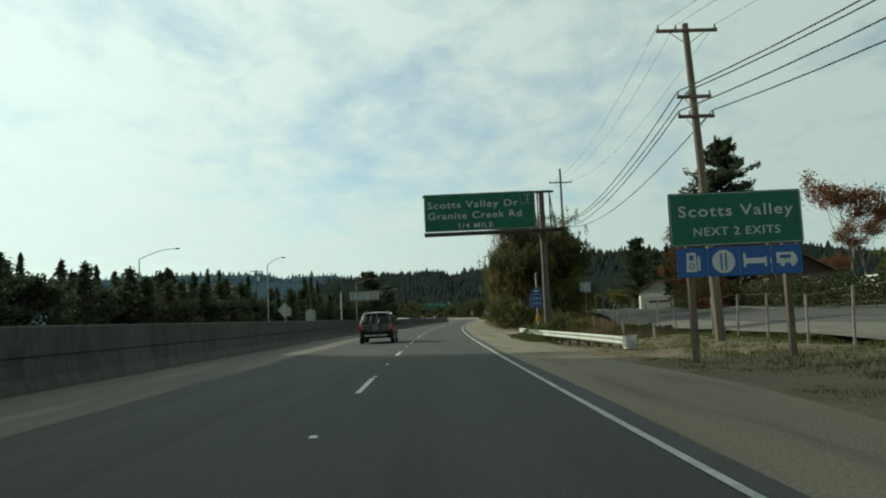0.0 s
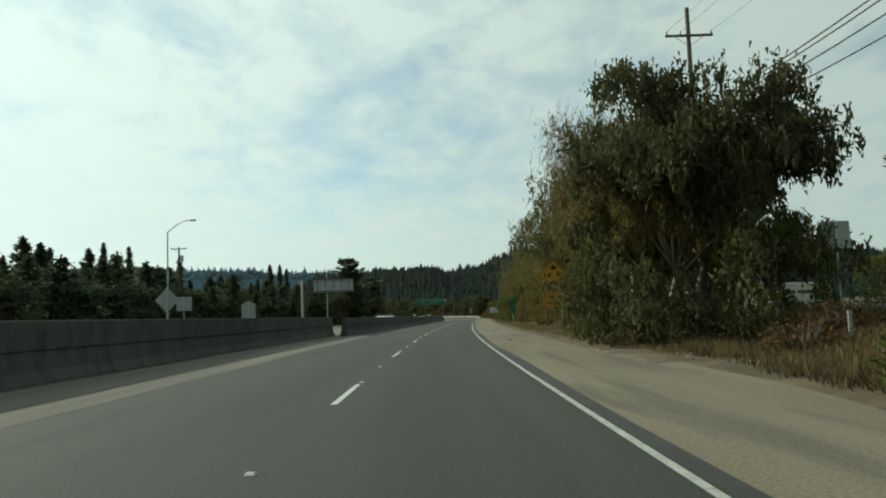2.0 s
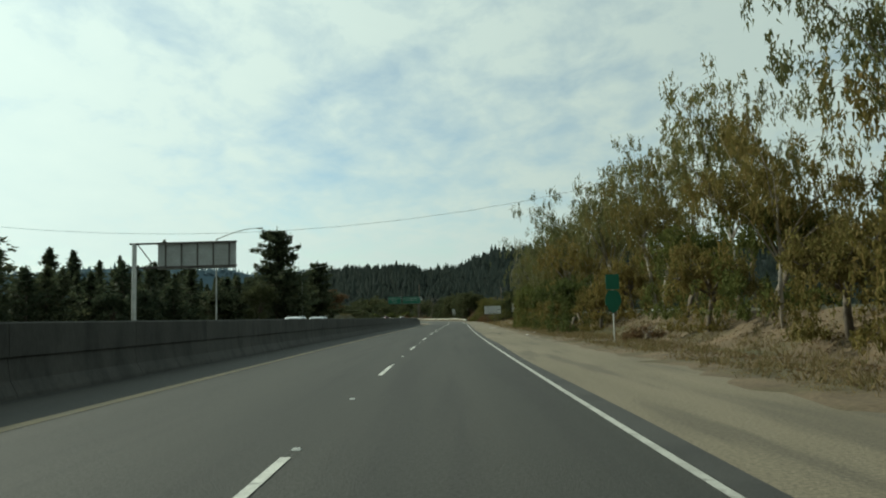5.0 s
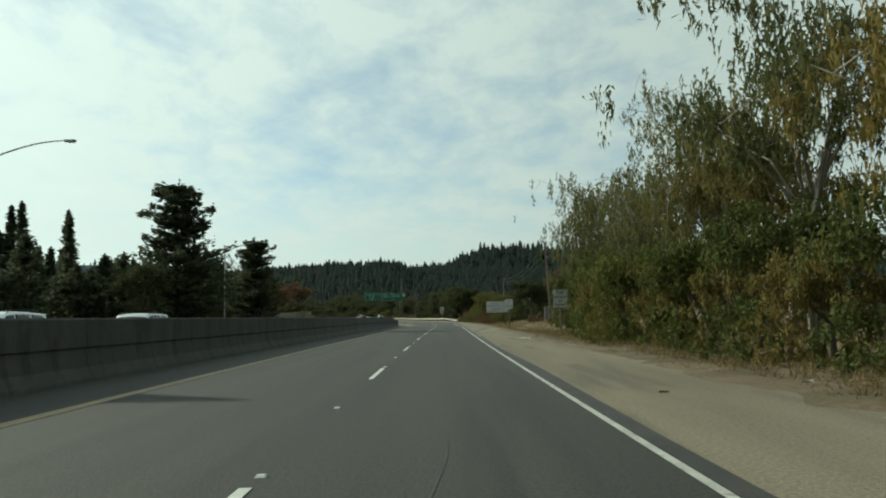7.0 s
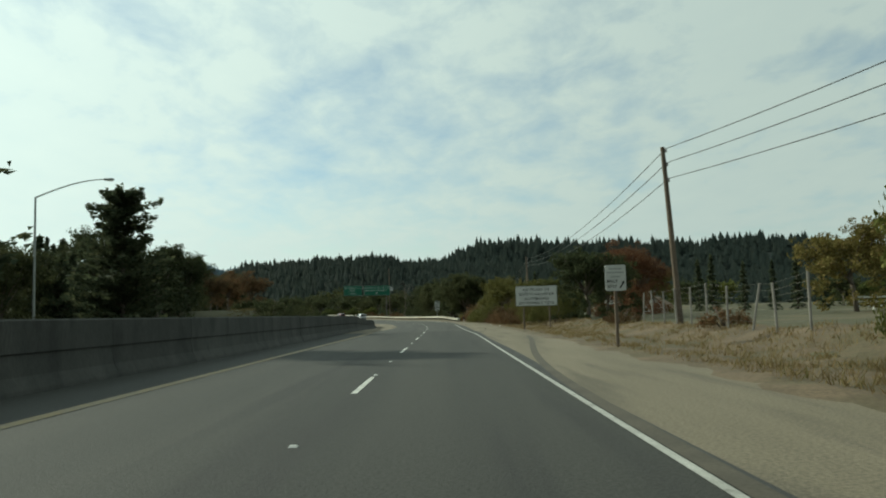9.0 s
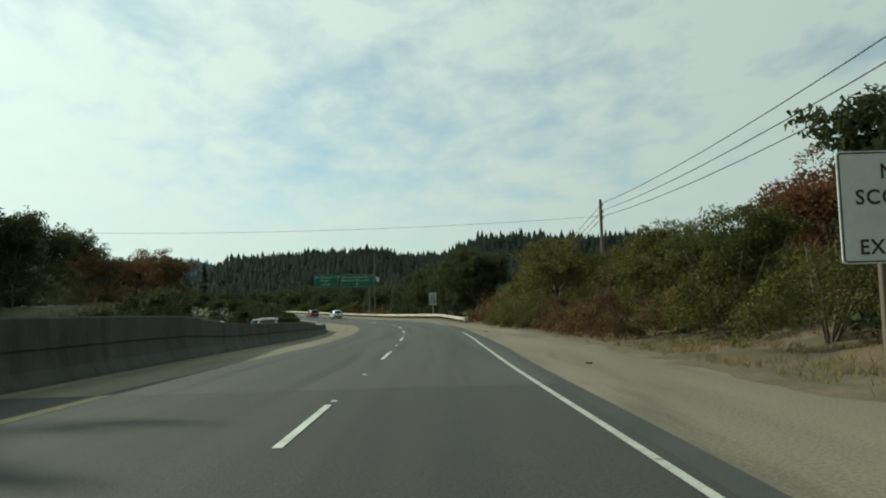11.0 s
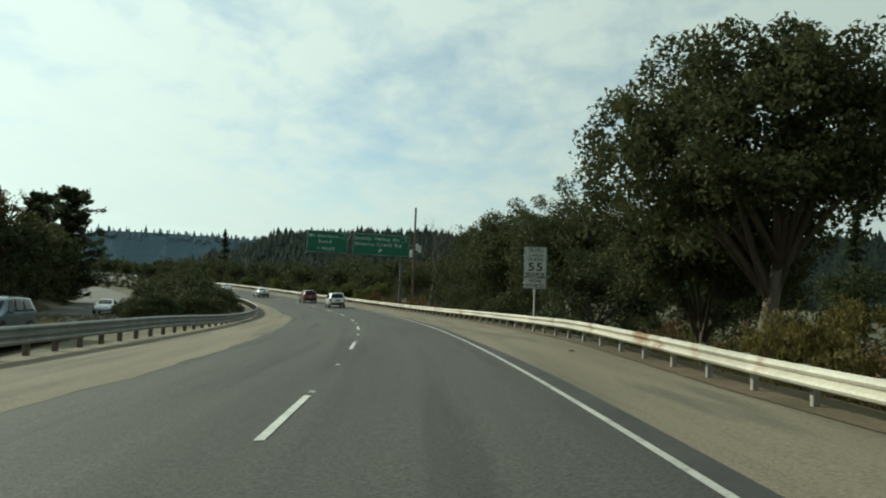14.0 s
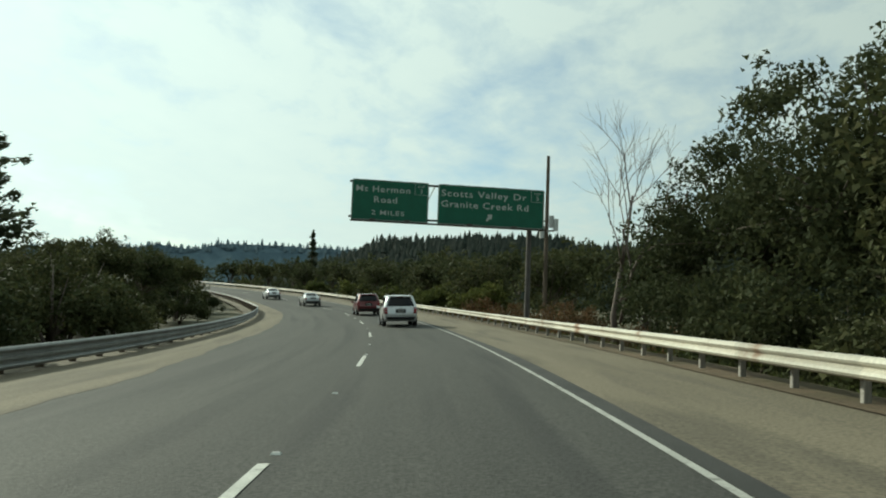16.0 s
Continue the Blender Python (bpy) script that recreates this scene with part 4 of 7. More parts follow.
settle(broadleaf("oak_tree", 37, 12.5, 5.0, 12000, LEAF_OAK, BARK, "dark spreading evergreen oak with gaps in the crown", size=(0.34, 0.2), low=0.1, forks=9, puff=0.12), [(-37, 300, 1.05, 0), (-30, 303, 0.9, 100), (-28, 236, 0.62, 30), (-26, 256, 0.6, 200), (-34, 275, 0.7, 60), (-31, 322, 0.75, 150), (-36, 340, 0.8, 250), (-40, 356, 0.85, 20), (-44, 372, 0.8, 310)])
settle(broadleaf("bank_tree", 38, 11.0, 5.0, 9000, LEAF_BRAMBLE, BARK, "half-bare reddish tree on the bank", size=(0.30, 0.2), low=0.2, forks=9, puff=0.13), [(-30, 365, 0.82, 0), (-36, 372, 0.85, 100), (-40, 340, 0.7, 200), (-40, 392, 0.9, 300), (-35, 352, 0.7, 20), (-56, 380, 0.9, 30), (-62, 410, 1.0, 60)])
# redwoods standing clear of the ridge in the middle distance
settle(conifer("redwood_tree", 39, 24.0, 4.0, 24, "tall dark redwood in the middle distance", ragged=0.3, per=12), [(-94, 640, 1.05, 0), (-104, 652, 0.7, 40), (-86, 655, 0.6, 80), (60, 395, 0.7, 20), (72, 405, 0.62, 60), (84, 400, 0.72, 100), (97, 410, 0.66, 140),
        (108, 402, 0.74, 180), (121, 412, 0.64, 220), (134, 405, 0.75, 260), (146, 400, 0.6, 300), (66, 420, 0.7, 320), (90, 425, 0.72, 340), (115, 430, 0.7, 15), (50, 410, 0.66, 95), (42, 430, 0.62, 130), (160, 410, 0.7, 75), (175, 400, 0.66, 115)], "far redwoods")
# ---------------------------------------------------------------- median barrier and guardrails
BAR_O = -6.95
BAR_FAR = -8.4               # the first stretch stands further from the lanes


def barrier_profile(top):
    # (across, up): base toe, lower slope, upper face, top
    return [(0.36, 0.0), (0.34, 0.08), (0.20, 0.34), (0.13, top * 0.52), (0.17, top * 0.54), (0.15, top - 0.04), (0.12, top), (-0.12, top), (-0.15, top - 0.04), (-0.20, 0.34), (-0.34, 0.08), (-0.36, 0.0)]


def barrier(s0, s1, top, label, seg=6.1, off=BAR_O):
    """top: its height, or a function of s."""
    ft = top if callable(top) else (lambda q: top)
    root = thing("median_barrier", Matrix.Identity(4), label, "barrier", kind="structure")
    n = len(barrier_profile(1.0))
    s = s0
    while s < s1 - 0.5:
        e = min(s + seg - 0.018, s1)
        vs = [at(q, off + a, z) for q in (s, (s + e) / 2, e) for a, z in barrier_profile(ft(q))]
        fs = [(i * n + k, i * n + k + 1, (i + 1) * n + k + 1, (i + 1) * n + k) for i in range(2) for k in range(n - 1)]
        fs += [tuple(range(n)), tuple(range(3 * n - 1, 2 * n - 1, -1))]
        obj("barrier_panel", mesh_from(vs, fs, "barrier_panel"), CONCRETE, root)
        s += seg
    return root


barrier(-60, 104.8, 1.60, "long weathered grey concrete median barrier", off=BAR_FAR)
barrier(102.2, 243.5, 1.48, "long weathered grey concrete median barrier")
barrier(243.6, 322, lambda s: 1.46 - 0.36 * smooth((s - 273) / 9) - 0.3 * smooth((s - 301) / 14), "lower weathered concrete median barrier")


GALV_DULL = surface("dull_galvanised_steel", (0.27, 0.28, 0.27), (0.20, 0.205, 0.20), scale=1.5, rough=0.6, metal=0.4, grain=0.15, gscale=12, vary=0.1)


def rail_section(waves=2):
    """Two or three waves, across and up from the rail's middle."""
    if waves == 3:
        rise = [-0.253, -0.222, -0.18, -0.14, -0.11, -0.055, -0.035, 0.035, 0.055, 0.11, 0.14, 0.18, 0.222, 0.253]
        return list(zip([0.0, 0.055, 0.08, 0.055, 0.005, 0.005, 0.07, 0.07, 0.005, 0.005, 0.055, 0.08, 0.055, 0.0], rise))
    return [(0.0, -0.155), (0.055, -0.125), (0.080, -0.085), (0.055, -0.045), (0.005, -0.012), (0.005, 0.012), (0.055, 0.045), (0.080, 0.085), (0.055, 0.125), (0.0, 0.155)]


def guardrail(s0, s1, off, face, label, material, height=0.58, panel=3.81, post_every=1.905, post_mat=None, waves=2, post_w=0.15, dip=lambda q: 0.0):
    """A W-beam on blocks and posts. face: +1 when the beam's front looks towards greater offsets."""
    fo = off if callable(off) else (lambda q: off)
    root = thing("guardrail", Matrix.Identity(4), label, "guardrail", kind="structure")
    prof = rail_section(waves)
    n = len(prof)
    s = s0
    while s < s1 - 0.3:
        e = min(s + panel + 0.06, s1)
        vs = []
        for q in np.linspace(s, e, 5):
            for back in (0.0, -0.006):
                vs += [at(q, fo(q) + face * (a + back), height + z + dip(q)) for a, z in prof]
        fs = []
        for i in range(4):
            b0, b1 = i * 2 * n, (i + 1) * 2 * n
            for k in range(n - 1):
                fs.append((b0 + k, b0 + k + 1, b1 + k + 1, b1 + k))
                fs.append((b0 + n + k + 1, b0 + n + k, b1 + n + k, b1 + n + k + 1))
        obj("rail_panel", mesh_from(vs, fs, "rail_panel"), material, root)
        s += panel
    pm = bmesh.new()
    box(pm, 0, 0, (height + 0.10) / 2 - 0.2, post_w, post_w, height + 0.5, bevel=0.012)
    post_me = from_bm(pm, "post")
    post_me.materials.append(post_mat or TIMBER)
    bm = bmesh.new()
    box(bm, 0, 0, height, 0.17, post_w, 0.30, bevel=0.01)
    block_me = from_bm(bm, "block")
    block_me.materials.append(post_mat or TIMBER)
    s = s0 + 0.4
    while s < s1:
        obj("post", post_me, None, root, m=along(s, fo(s) - face * 0.26, dip(s)))
        obj("block", block_me, None, root, m=along(s, fo(s) - face * 0.09, dip(s)))
        s += post_every
    return root


RAIL_WHITE = surface("old_white_rail_paint", (0.47, 0.48, 0.44), (0.38, 0.39, 0.355), scale=0.8, rough=0.6, grain=0.15, gscale=14, vary=0.1, c3=(0.30, 0.24, 0.18), c3_at=0.68, c3_scale=1.5)
guardrail(19.3, 48.2, lambda s: 7.35 + 0.85 * smooth((44 - s) / 24), -1, "old white-painted steel guardrail on timber posts among weeds", RAIL_WHITE, dip=lambda s: -0.33)
guardrail(326.2, 640, 7.05, -1, "long cream-stained guardrail on pale posts", RAIL_PAINT, height=0.52, post_mat=TIMBER_PALE, post_w=0.11, dip=lambda s: -0.10 * (1 - smooth((s - 326) / 12)))
guardrail(318, 640, lambda s: -8.45 + 1.5 * (1 - smooth((s - 318) / 20)) + 0.95 * smooth((s - 345) / 40), 1, "dull galvanised median guardrail on timber posts", GALV_DULL, height=0.60, waves=3, dip=lambda s: -0.24 * smooth((s - 352) / 22))


def rail_end(s, off, z, metal=GALV):
    """The flared buffer that wraps round the end of a guardrail."""
    root = thing("rail_terminal", along(s, off, z), "curved galvanised end piece of the guardrail", "guardrail end")
    pts = [(-0.10, 0.46), (-0.12, 0.25), (-0.16, 0.05)]
    for i in range(11):
        a = math.pi * i / 10
        pts.append((0.06 - 0.23 * math.cos(a), -0.06 - 0.25 * math.sin(a)))
    pts.append((0.29, 0.12))
    bm = bmesh.new()
    cols = []
    for k, (x, y) in enumerate(pts):
        u = min(k / 3, 1.0)
        lo, hi = 0.42 - 0.07 * u, 0.74 + 0.07 * u
        cols.append([bm.verts.new((x * (1 + b), y - b * 0.3, lo + (hi - lo) * w)) for w, b in ((0, 0.06), (0.12, 0.0), (0.5, -0.06 * (1 - u)), (0.88, 0.0), (1, 0.06))])
    for a, b in zip(cols, cols[1:]):
        for k in range(4):
            bm.faces.new((a[k], b[k], b[k + 1], a[k + 1]))
    bmesh.ops.solidify(bm, geom=bm.faces[:], thickness=0.006)
    part("end_plate", bm, metal, root)
    part("post", boxed(0.10, 0.12, 0.25, 0.15, 0.15, 1.15, bevel=0.01), TIMBER, root)
    part("bolt", boxed(-0.13, 0.22, 0.58, 0.02, 0.04, 0.04, bevel=0.005), GALV_DULL, root)
    return root


rail_end(19.3, 8.12, -0.33)
rail_end(326.2, 7.0, -0.16, RAIL_WHITE)
# ---------------------------------------------------------------- signs
SIGN_GREEN = surface("green_sign_sheet", (0.012, 0.105, 0.062), (0.010, 0.088, 0.052), scale=1.5, rough=0.55, grain=0.08, gscale=8)
SIGN_BLUE = surface("blue_sign_sheet", (0.020, 0.085, 0.27), (0.018, 0.072, 0.23), scale=1.5, rough=0.55, grain=0.08, gscale=8)
SIGN_WHITE = surface("white_sign_sheet", (0.47, 0.48, 0.46), (0.40, 0.41, 0.395), scale=1.5, rough=0.55, grain=0.06, gscale=8)
SIGN_YELLOW = surface("yellow_sign_sheet", (0.46, 0.25, 0.022), (0.40, 0.21, 0.020), scale=1.5, rough=0.55, grain=0.08, gscale=8)
SIGN_BACK = surface("bare_aluminium", (0.34, 0.36, 0.35), (0.28, 0.29, 0.28), scale=0.8, rough=0.6, metal=0.3, grain=0.12, gscale=6)
INK_WHITE = surface("white_lettering", (0.46, 0.48, 0.455), (0.38, 0.40, 0.385), scale=3.0, rough=0.6, grain=0.05)
INK_BLACK = surface("black_lettering", (0.018, 0.018, 0.018), rough=0.6)


def plate(parent, name, x0, x1, z0, z1, mat, y=0.0, thick=0.025, corner=0.06, label="", back=None):
    """A sheet with rounded corners, its face at y - thick / 2."""
    bm = bmesh.new()
    ring = []
    for cx, cz, a0 in ((x1 - corner, z1 - corner, 0), (x0 + corner, z1 - corner, 90), (x0 + corner, z0 + corner, 180), (x1 - corner, z0 + corner, 270)):
        for k in range(4):
            a = radians(a0 + 30 * k)
            ring.append((cx + corner * math.cos(a), cz + corner * math.sin(a)))
    front = [bm.verts.new((x, y - thick / 2, z)) for x, z in ring]
    rear = [bm.verts.new((x, y + thick / 2, z)) for x, z in ring]
    bm.faces.new(front)
    bm.faces.new(rear[::-1])
    n = len(ring)
    for k in range(n):
        bm.faces.new((front[k], rear[k], rear[(k + 1) % n], front[(k + 1) % n]))
    return part(name, bm, mat, parent, label)


def frame_line(parent, name, x0, x1, z0, z1, w, mat, y, corner=0.06):
    """A thin rounded border standing 3 mm proud."""
    def ring(e):
        out = []
        c = max(corner - e, 0.01)
        for cx, cz, a0 in ((x1 - e - c, z1 - e - c, 0), (x0 + e + c, z1 - e - c, 90), (x0 + e + c, z0 + e + c, 180), (x1 - e - c, z0 + e + c, 270)):
            for k in range(4):
                a = radians(a0 + 30 * k)
                out.append((cx + c * math.cos(a), cz + c * math.sin(a)))
        return out
    bm = bmesh.new()
    o, i = ring(0.0), ring(w)
    ov = [bm.verts.new((x, y, z)) for x, z in o]
    iv = [bm.verts.new((x, y, z)) for x, z in i]
    n = len(o)
    for k in range(n):
        bm.faces.new((ov[k], ov[(k + 1) % n], iv[(k + 1) % n], iv[k]))
    bmesh.ops.solidify(bm, geom=bm.faces[:], thickness=0.003)
    return part(name, bm, mat, parent)


def lettering(parent, text, x, z, height, mat, y, align="CENTER", spacing=1.12, wide=1.0, name="lettering", span=0.0):
    """Words as a thin mesh; height: of the capitals; x, z: the line's anchor and foot."""
    cu = bpy.data.curves.new("words", "FONT")
    cu.body, cu.size, cu.align_x, cu.space_character = text, height / 0.70, align, spacing
    cu.extrude, cu.offset = 0.002, (0.022 if mat is INK_BLACK else 0.008) * height
    cu.resolution_u = 3
    tmp = bpy.data.objects.new("words", cu)
    me = bpy.data.meshes.new_from_object(tmp)
    bpy.data.objects.remove(tmp)
    me.materials.clear()
    if span:
        xs = [v.co.x for v in me.vertices]
        wide = span / (max(xs) - min(xs))
    ob = obj(name, me, mat, parent)
    ob.matrix_basis = Matrix.Translation((x, y, z)) @ pose(0, 0, 0, 90) @ Matrix.Diagonal((wide, 1, 1, 1))
    return ob


def poly_part(parent, name, pts, mat, y, thick=0.004, label=""):
    bm = bmesh.new()
    a = [bm.verts.new((x, y, z)) for x, z in pts]
    b = [bm.verts.new((x, y + thick, z)) for x, z in pts]
    bm.faces.new(a)
    bm.faces.new(b[::-1])
    n = len(pts)
    for k in range(n):
        bm.faces.new((a[k], b[k], b[(k + 1) % n], a[(k + 1) % n]))
    return part(name, bm, mat, parent, label)


def timber_post(parent, x, y, z0, z1, w=0.14, mat=None, name="post"):
    return part(name, boxed(x, y, (z0 + z1) / 2, w, w, z1 - z0, bevel=0.012), mat or TIMBER, parent)


def pipe_post(parent, x, y, z0, z1, r=0.04, mat=None, name="post"):
    return part(name, tube(bmesh.new(), [(x, y, z0), (x, y, z1)], r, 8), mat or GALV, parent, smooth_it=False)


# town sign with services beneath
def town_sign():
    t = thing("town_sign", along(12.4, 9.45), "green town sign over four blue service panels on timber posts", "road sign")
    timber_post(t, -1.25, 0.10, -0.9, 4.2, 0.16)
    timber_post(t, 1.27, 0.10, -0.9, 4.2, 0.16)
    g = plate(t, "green_panel", -1.74, 1.74, 2.90, 4.30, SIGN_GREEN)
    frame_line(g, "border", -1.72, 1.72, 2.92, 4.28, 0.028, INK_WHITE, -0.016)
    lettering(g, "Scotts Valley", 0, 3.67, 0.29, INK_WHITE, -0.018, span=3.0)
    lettering(g, "NEXT 2 EXITS", 0, 3.17, 0.21, INK_WHITE, -0.018, span=2.26)
    for k, cx in enumerate((-1.21, -0.40, 0.42, 1.25)):
        b = plate(t, "service_panel", cx - 0.40, cx + 0.40, 2.10, 2.86, SIGN_BLUE, corner=0.05, label="blue service panel with a white picture")
        y = -0.017
        cz = 2.48
        if k == 0:
            poly_part(b, "picture", [(cx - 0.17, cz - 0.24), (cx + 0.12, cz - 0.24), (cx + 0.09, cz + 0.26), (cx - 0.14, cz + 0.26)], INK_WHITE, y)
            poly_part(b, "picture_window", [(cx - 0.08, cz + 0.06), (cx + 0.03, cz + 0.06), (cx + 0.03, cz + 0.19), (cx - 0.08, cz + 0.19)], SIGN_BLUE, y - 0.003)
            lettering(b, "D", cx - 0.02, cz - 0.16, 0.15, SIGN_BLUE, y - 0.003)
            poly_part(b, "picture_hose", [(cx + 0.13, cz - 0.2), (cx + 0.2, cz - 0.2), (cx + 0.2, cz + 0.1), (cx + 0.16, cz + 0.2), (cx + 0.13, cz + 0.1)], INK_WHITE, y)
        elif k == 1:
            poly_part(b, "picture", [(cx + 0.3 * math.cos(i * math.tau / 20), cz + 0.3 * math.sin(i * math.tau / 20)) for i in range(20)], INK_WHITE, y)
            for dx in (-0.06, 0.06):
                poly_part(b, "picture_bar", [(cx + dx - 0.022, cz - 0.22), (cx + dx + 0.022, cz - 0.22), (cx + dx + 0.022, cz + 0.22), (cx + dx - 0.022, cz + 0.22)], SIGN_BLUE, y - 0.003)
        elif k == 2:
            poly_part(b, "picture", [(cx - 0.3, cz - 0.17), (cx - 0.25, cz - 0.17), (cx - 0.25, cz - 0.08), (cx + 0.25, cz - 0.08), (cx + 0.25, cz - 0.17), (cx + 0.3, cz - 0.17),
                                     (cx + 0.3, cz + 0.1), (cx + 0.24, cz + 0.06), (cx - 0.24, cz + 0.06), (cx - 0.24, cz + 0.2), (cx - 0.3, cz + 0.2)], INK_WHITE, y)
        else:
            poly_part(b, "picture", [(cx - 0.27, cz - 0.1), (cx + 0.27, cz - 0.1), (cx + 0.27, cz + 0.04), (cx + 0.18, cz + 0.18), (cx - 0.27, cz + 0.18)], INK_WHITE, y)
            poly_part(b, "picture_window", [(cx - 0.18, cz + 0.02), (cx + 0.1, cz + 0.02), (cx + 0.1, cz + 0.11), (cx - 0.18, cz + 0.11)], SIGN_BLUE, y - 0.003)
            for dx in (-0.12, 0.15):
                poly_part(b, "picture_wheel", [(cx + dx + 0.06 * math.cos(i * math.tau / 10), cz - 0.13 + 0.06 * math.sin(i * math.tau / 10)) for i in range(10)], INK_WHITE, y - 0.002)


town_sign()


def exit_tab(parent, x0, z0, w, h, number, y):
    frame_line(parent, "exit_frame", x0, x0 + w, z0, z0 + h, 0.022, INK_WHITE, y, 0.05)
    lettering(parent, "EXIT", x0 + w / 2, z0 + h * 0.62, h * 0.18, INK_WHITE, y - 0.002)
    lettering(parent, number, x0 + w / 2, z0 + h * 0.16, h * 0.34, INK_WHITE, y - 0.002)


def lamp_bar(parent, x, z):
    """A sign lamp on a short bracket under a panel."""
    part("lamp_bracket", tube(bmesh.new(), [(x, 0.0, z), (x, -0.55, z - 0.12)], 0.02, 6), STEEL_DARK, parent)
    part("sign_lamp", boxed(x, -0.62, z - 0.10, 0.42, 0.16, 0.09, bevel=0.02), STEEL_DARK, parent)


def overhead_quarter_mile():
    t = thing("overhead_sign", along(44.4, 0), "green overhead exit sign on a cantilever with a brown steel post", "road sign")
    px = 8.92
    part("column", tube(bmesh.new(), [(px, 0.35, -0.8), (px, 0.35, 6.4), (px, 0.35, 6.75)], [0.24, 0.21, 0.34], 14), STEEL_DARK, t)
    part("column_top", tube(bmesh.new(), [(px, 0.35, 6.7), (px, 0.35, 9.62)], 0.19, 12), STEEL_DARK, t)
    g = plate(t, "green_panel", 0.95, 8.45, 7.12, 9.66, SIGN_GREEN, corner=0.12)
    frame_line(g, "border", 0.98, 8.42, 7.15, 9.63, 0.04, INK_WHITE, -0.016, 0.12)
    lettering(g, "Scotts Valley Dr", 1.16, 8.70, 0.45, INK_WHITE, -0.018, "LEFT", span=6.1)
    lettering(g, "Granite Creek Rd", 1.16, 7.96, 0.45, INK_WHITE, -0.018, "LEFT", span=6.3)
    lettering(g, "1/4 MILE", 4.35, 7.30, 0.36, INK_WHITE, -0.018, span=2.3)
    exit_tab(g, 7.46, 8.80, 0.94, 0.82, "5", -0.016)
    # the catwalk under it, and the frame to the post
    part("catwalk", boxed(5.45, -0.28, 6.98, 9.1, 0.62, 0.06), STEEL_DARK, t, "grated catwalk")
    part("beam", boxed(5.6, 0.22, 6.93, 9.4, 0.12, 0.22, bevel=0.01), STEEL_DARK, t)
    part("beam", boxed(5.3, 0.22, 9.58, 8.9, 0.12, 0.14, bevel=0.01), STEEL_DARK, t)
    for x in (1.05, 2.5, 4.3, 6.1, 7.9):
        part("bracket", boxed(x, -0.18, 6.86, 0.08, 0.95, 0.12), STEEL_DARK, t)
    for x in (8.62, 9.45):
        part("frame_upright", boxed(x, 0.12, 8.28, 0.08, 0.10, 2.6), STEEL_DARK, t)
    part("frame_top", boxed(9.05, 0.12, 9.60, 0.95, 0.10, 0.10), STEEL_DARK, t)
    part("frame_brace", tube(bmesh.new(), [(9.45, 0.12, 9.5), (9.75, 0.12, 7.1)], 0.035, 6), STEEL_DARK, t)
    part("catwalk_end", boxed(10.1, -0.1, 7.03, 0.8, 0.5, 0.05), STEEL_DARK, t)
    for x in (1.7, 3.2, 4.8, 6.4, 7.9):
        lamp_bar(t, x, 7.02)


overhead_quarter_mile()


def overhead_exit():
    t = thing("overhead_sign", along(421.8, 0.35), "pair of green overhead exit signs on a steel truss", "road sign")
    b, h = 6.95, 2.85
    part("column", tube(bmesh.new(), [(11.6, 0.4, -1.8), (11.6, 0.4, 9.7)], [0.21, 0.17], 14), STEEL_DARK, t)
    for z in (b + 0.25, b + 2.72):
        part("truss_beam", boxed(5.4, 0.3, z, 13.6, 0.12, 0.14), STEEL_DARK, t)
    for k in range(9):
        x = -1.0 + 1.5 * k
        part("truss_brace", tube(bmesh.new(), [(x, 0.3, b + 0.3), (x + 1.1, 0.3, b + 2.7)], 0.04, 6), GALV, t)
    for x0, x1, rows in ((-1.25, 4.12, (("Mt Hermon", -1.0, b + 2.02, 0.42, "LEFT", 3.76), ("Road", 1.1, b + 1.28, 0.42, "CENTER", 1.6), ("2 MILES", 1.3, b + 0.42, 0.32, "CENTER", 2.3))),
                         (4.80, 12.55, (("Scotts Valley Dr", 5.0, b + 2.02, 0.45, "LEFT", 6.2), ("Granite Creek Rd", 5.0, b + 1.26, 0.45, "LEFT", 6.35)))):
        g = plate(t, "green_panel", x0, x1, b, b + h, SIGN_GREEN, corner=0.12)
        frame_line(g, "border", x0 + 0.03, x1 - 0.03, b + 0.03, b + h - 0.03, 0.045, INK_WHITE, -0.016, 0.12)
        for text, x, z, hh, al, wid in rows:
            lettering(g, text, x, z, hh, INK_WHITE, -0.018, al, span=wid)
        exit_tab(g, x1 - 0.98, b + h - 0.90, 0.93, 0.85, "3" if x0 < 0 else "5", -0.016)
    # arrow that points up to the right
    c, z = 8.5, b + 0.62
    poly_part(t, "exit_arrow", [(c - 0.22, z - 0.16), (c - 0.12, z - 0.26), (c + 0.1, z - 0.02), (c + 0.2, z - 0.12), (c + 0.24, z + 0.28), (c - 0.14, z + 0.22), (c - 0.03, z + 0.1)], INK_WHITE, -0.018)
    part("catwalk", boxed(5.6, -0.4, b - 0.08, 13.8, 0.7, 0.06), STEEL_DARK, t, "grated catwalk")
    for x in (0.2, 2.6, 7.0, 10.2):
        lamp_bar(t, x, b + 0.12)


overhead_exit()


POST_RUST = surface("rusty_sign_post", (0.075, 0.060, 0.048), (0.11, 0.085, 0.062), scale=4.0, rough=0.8, grain=0.2)


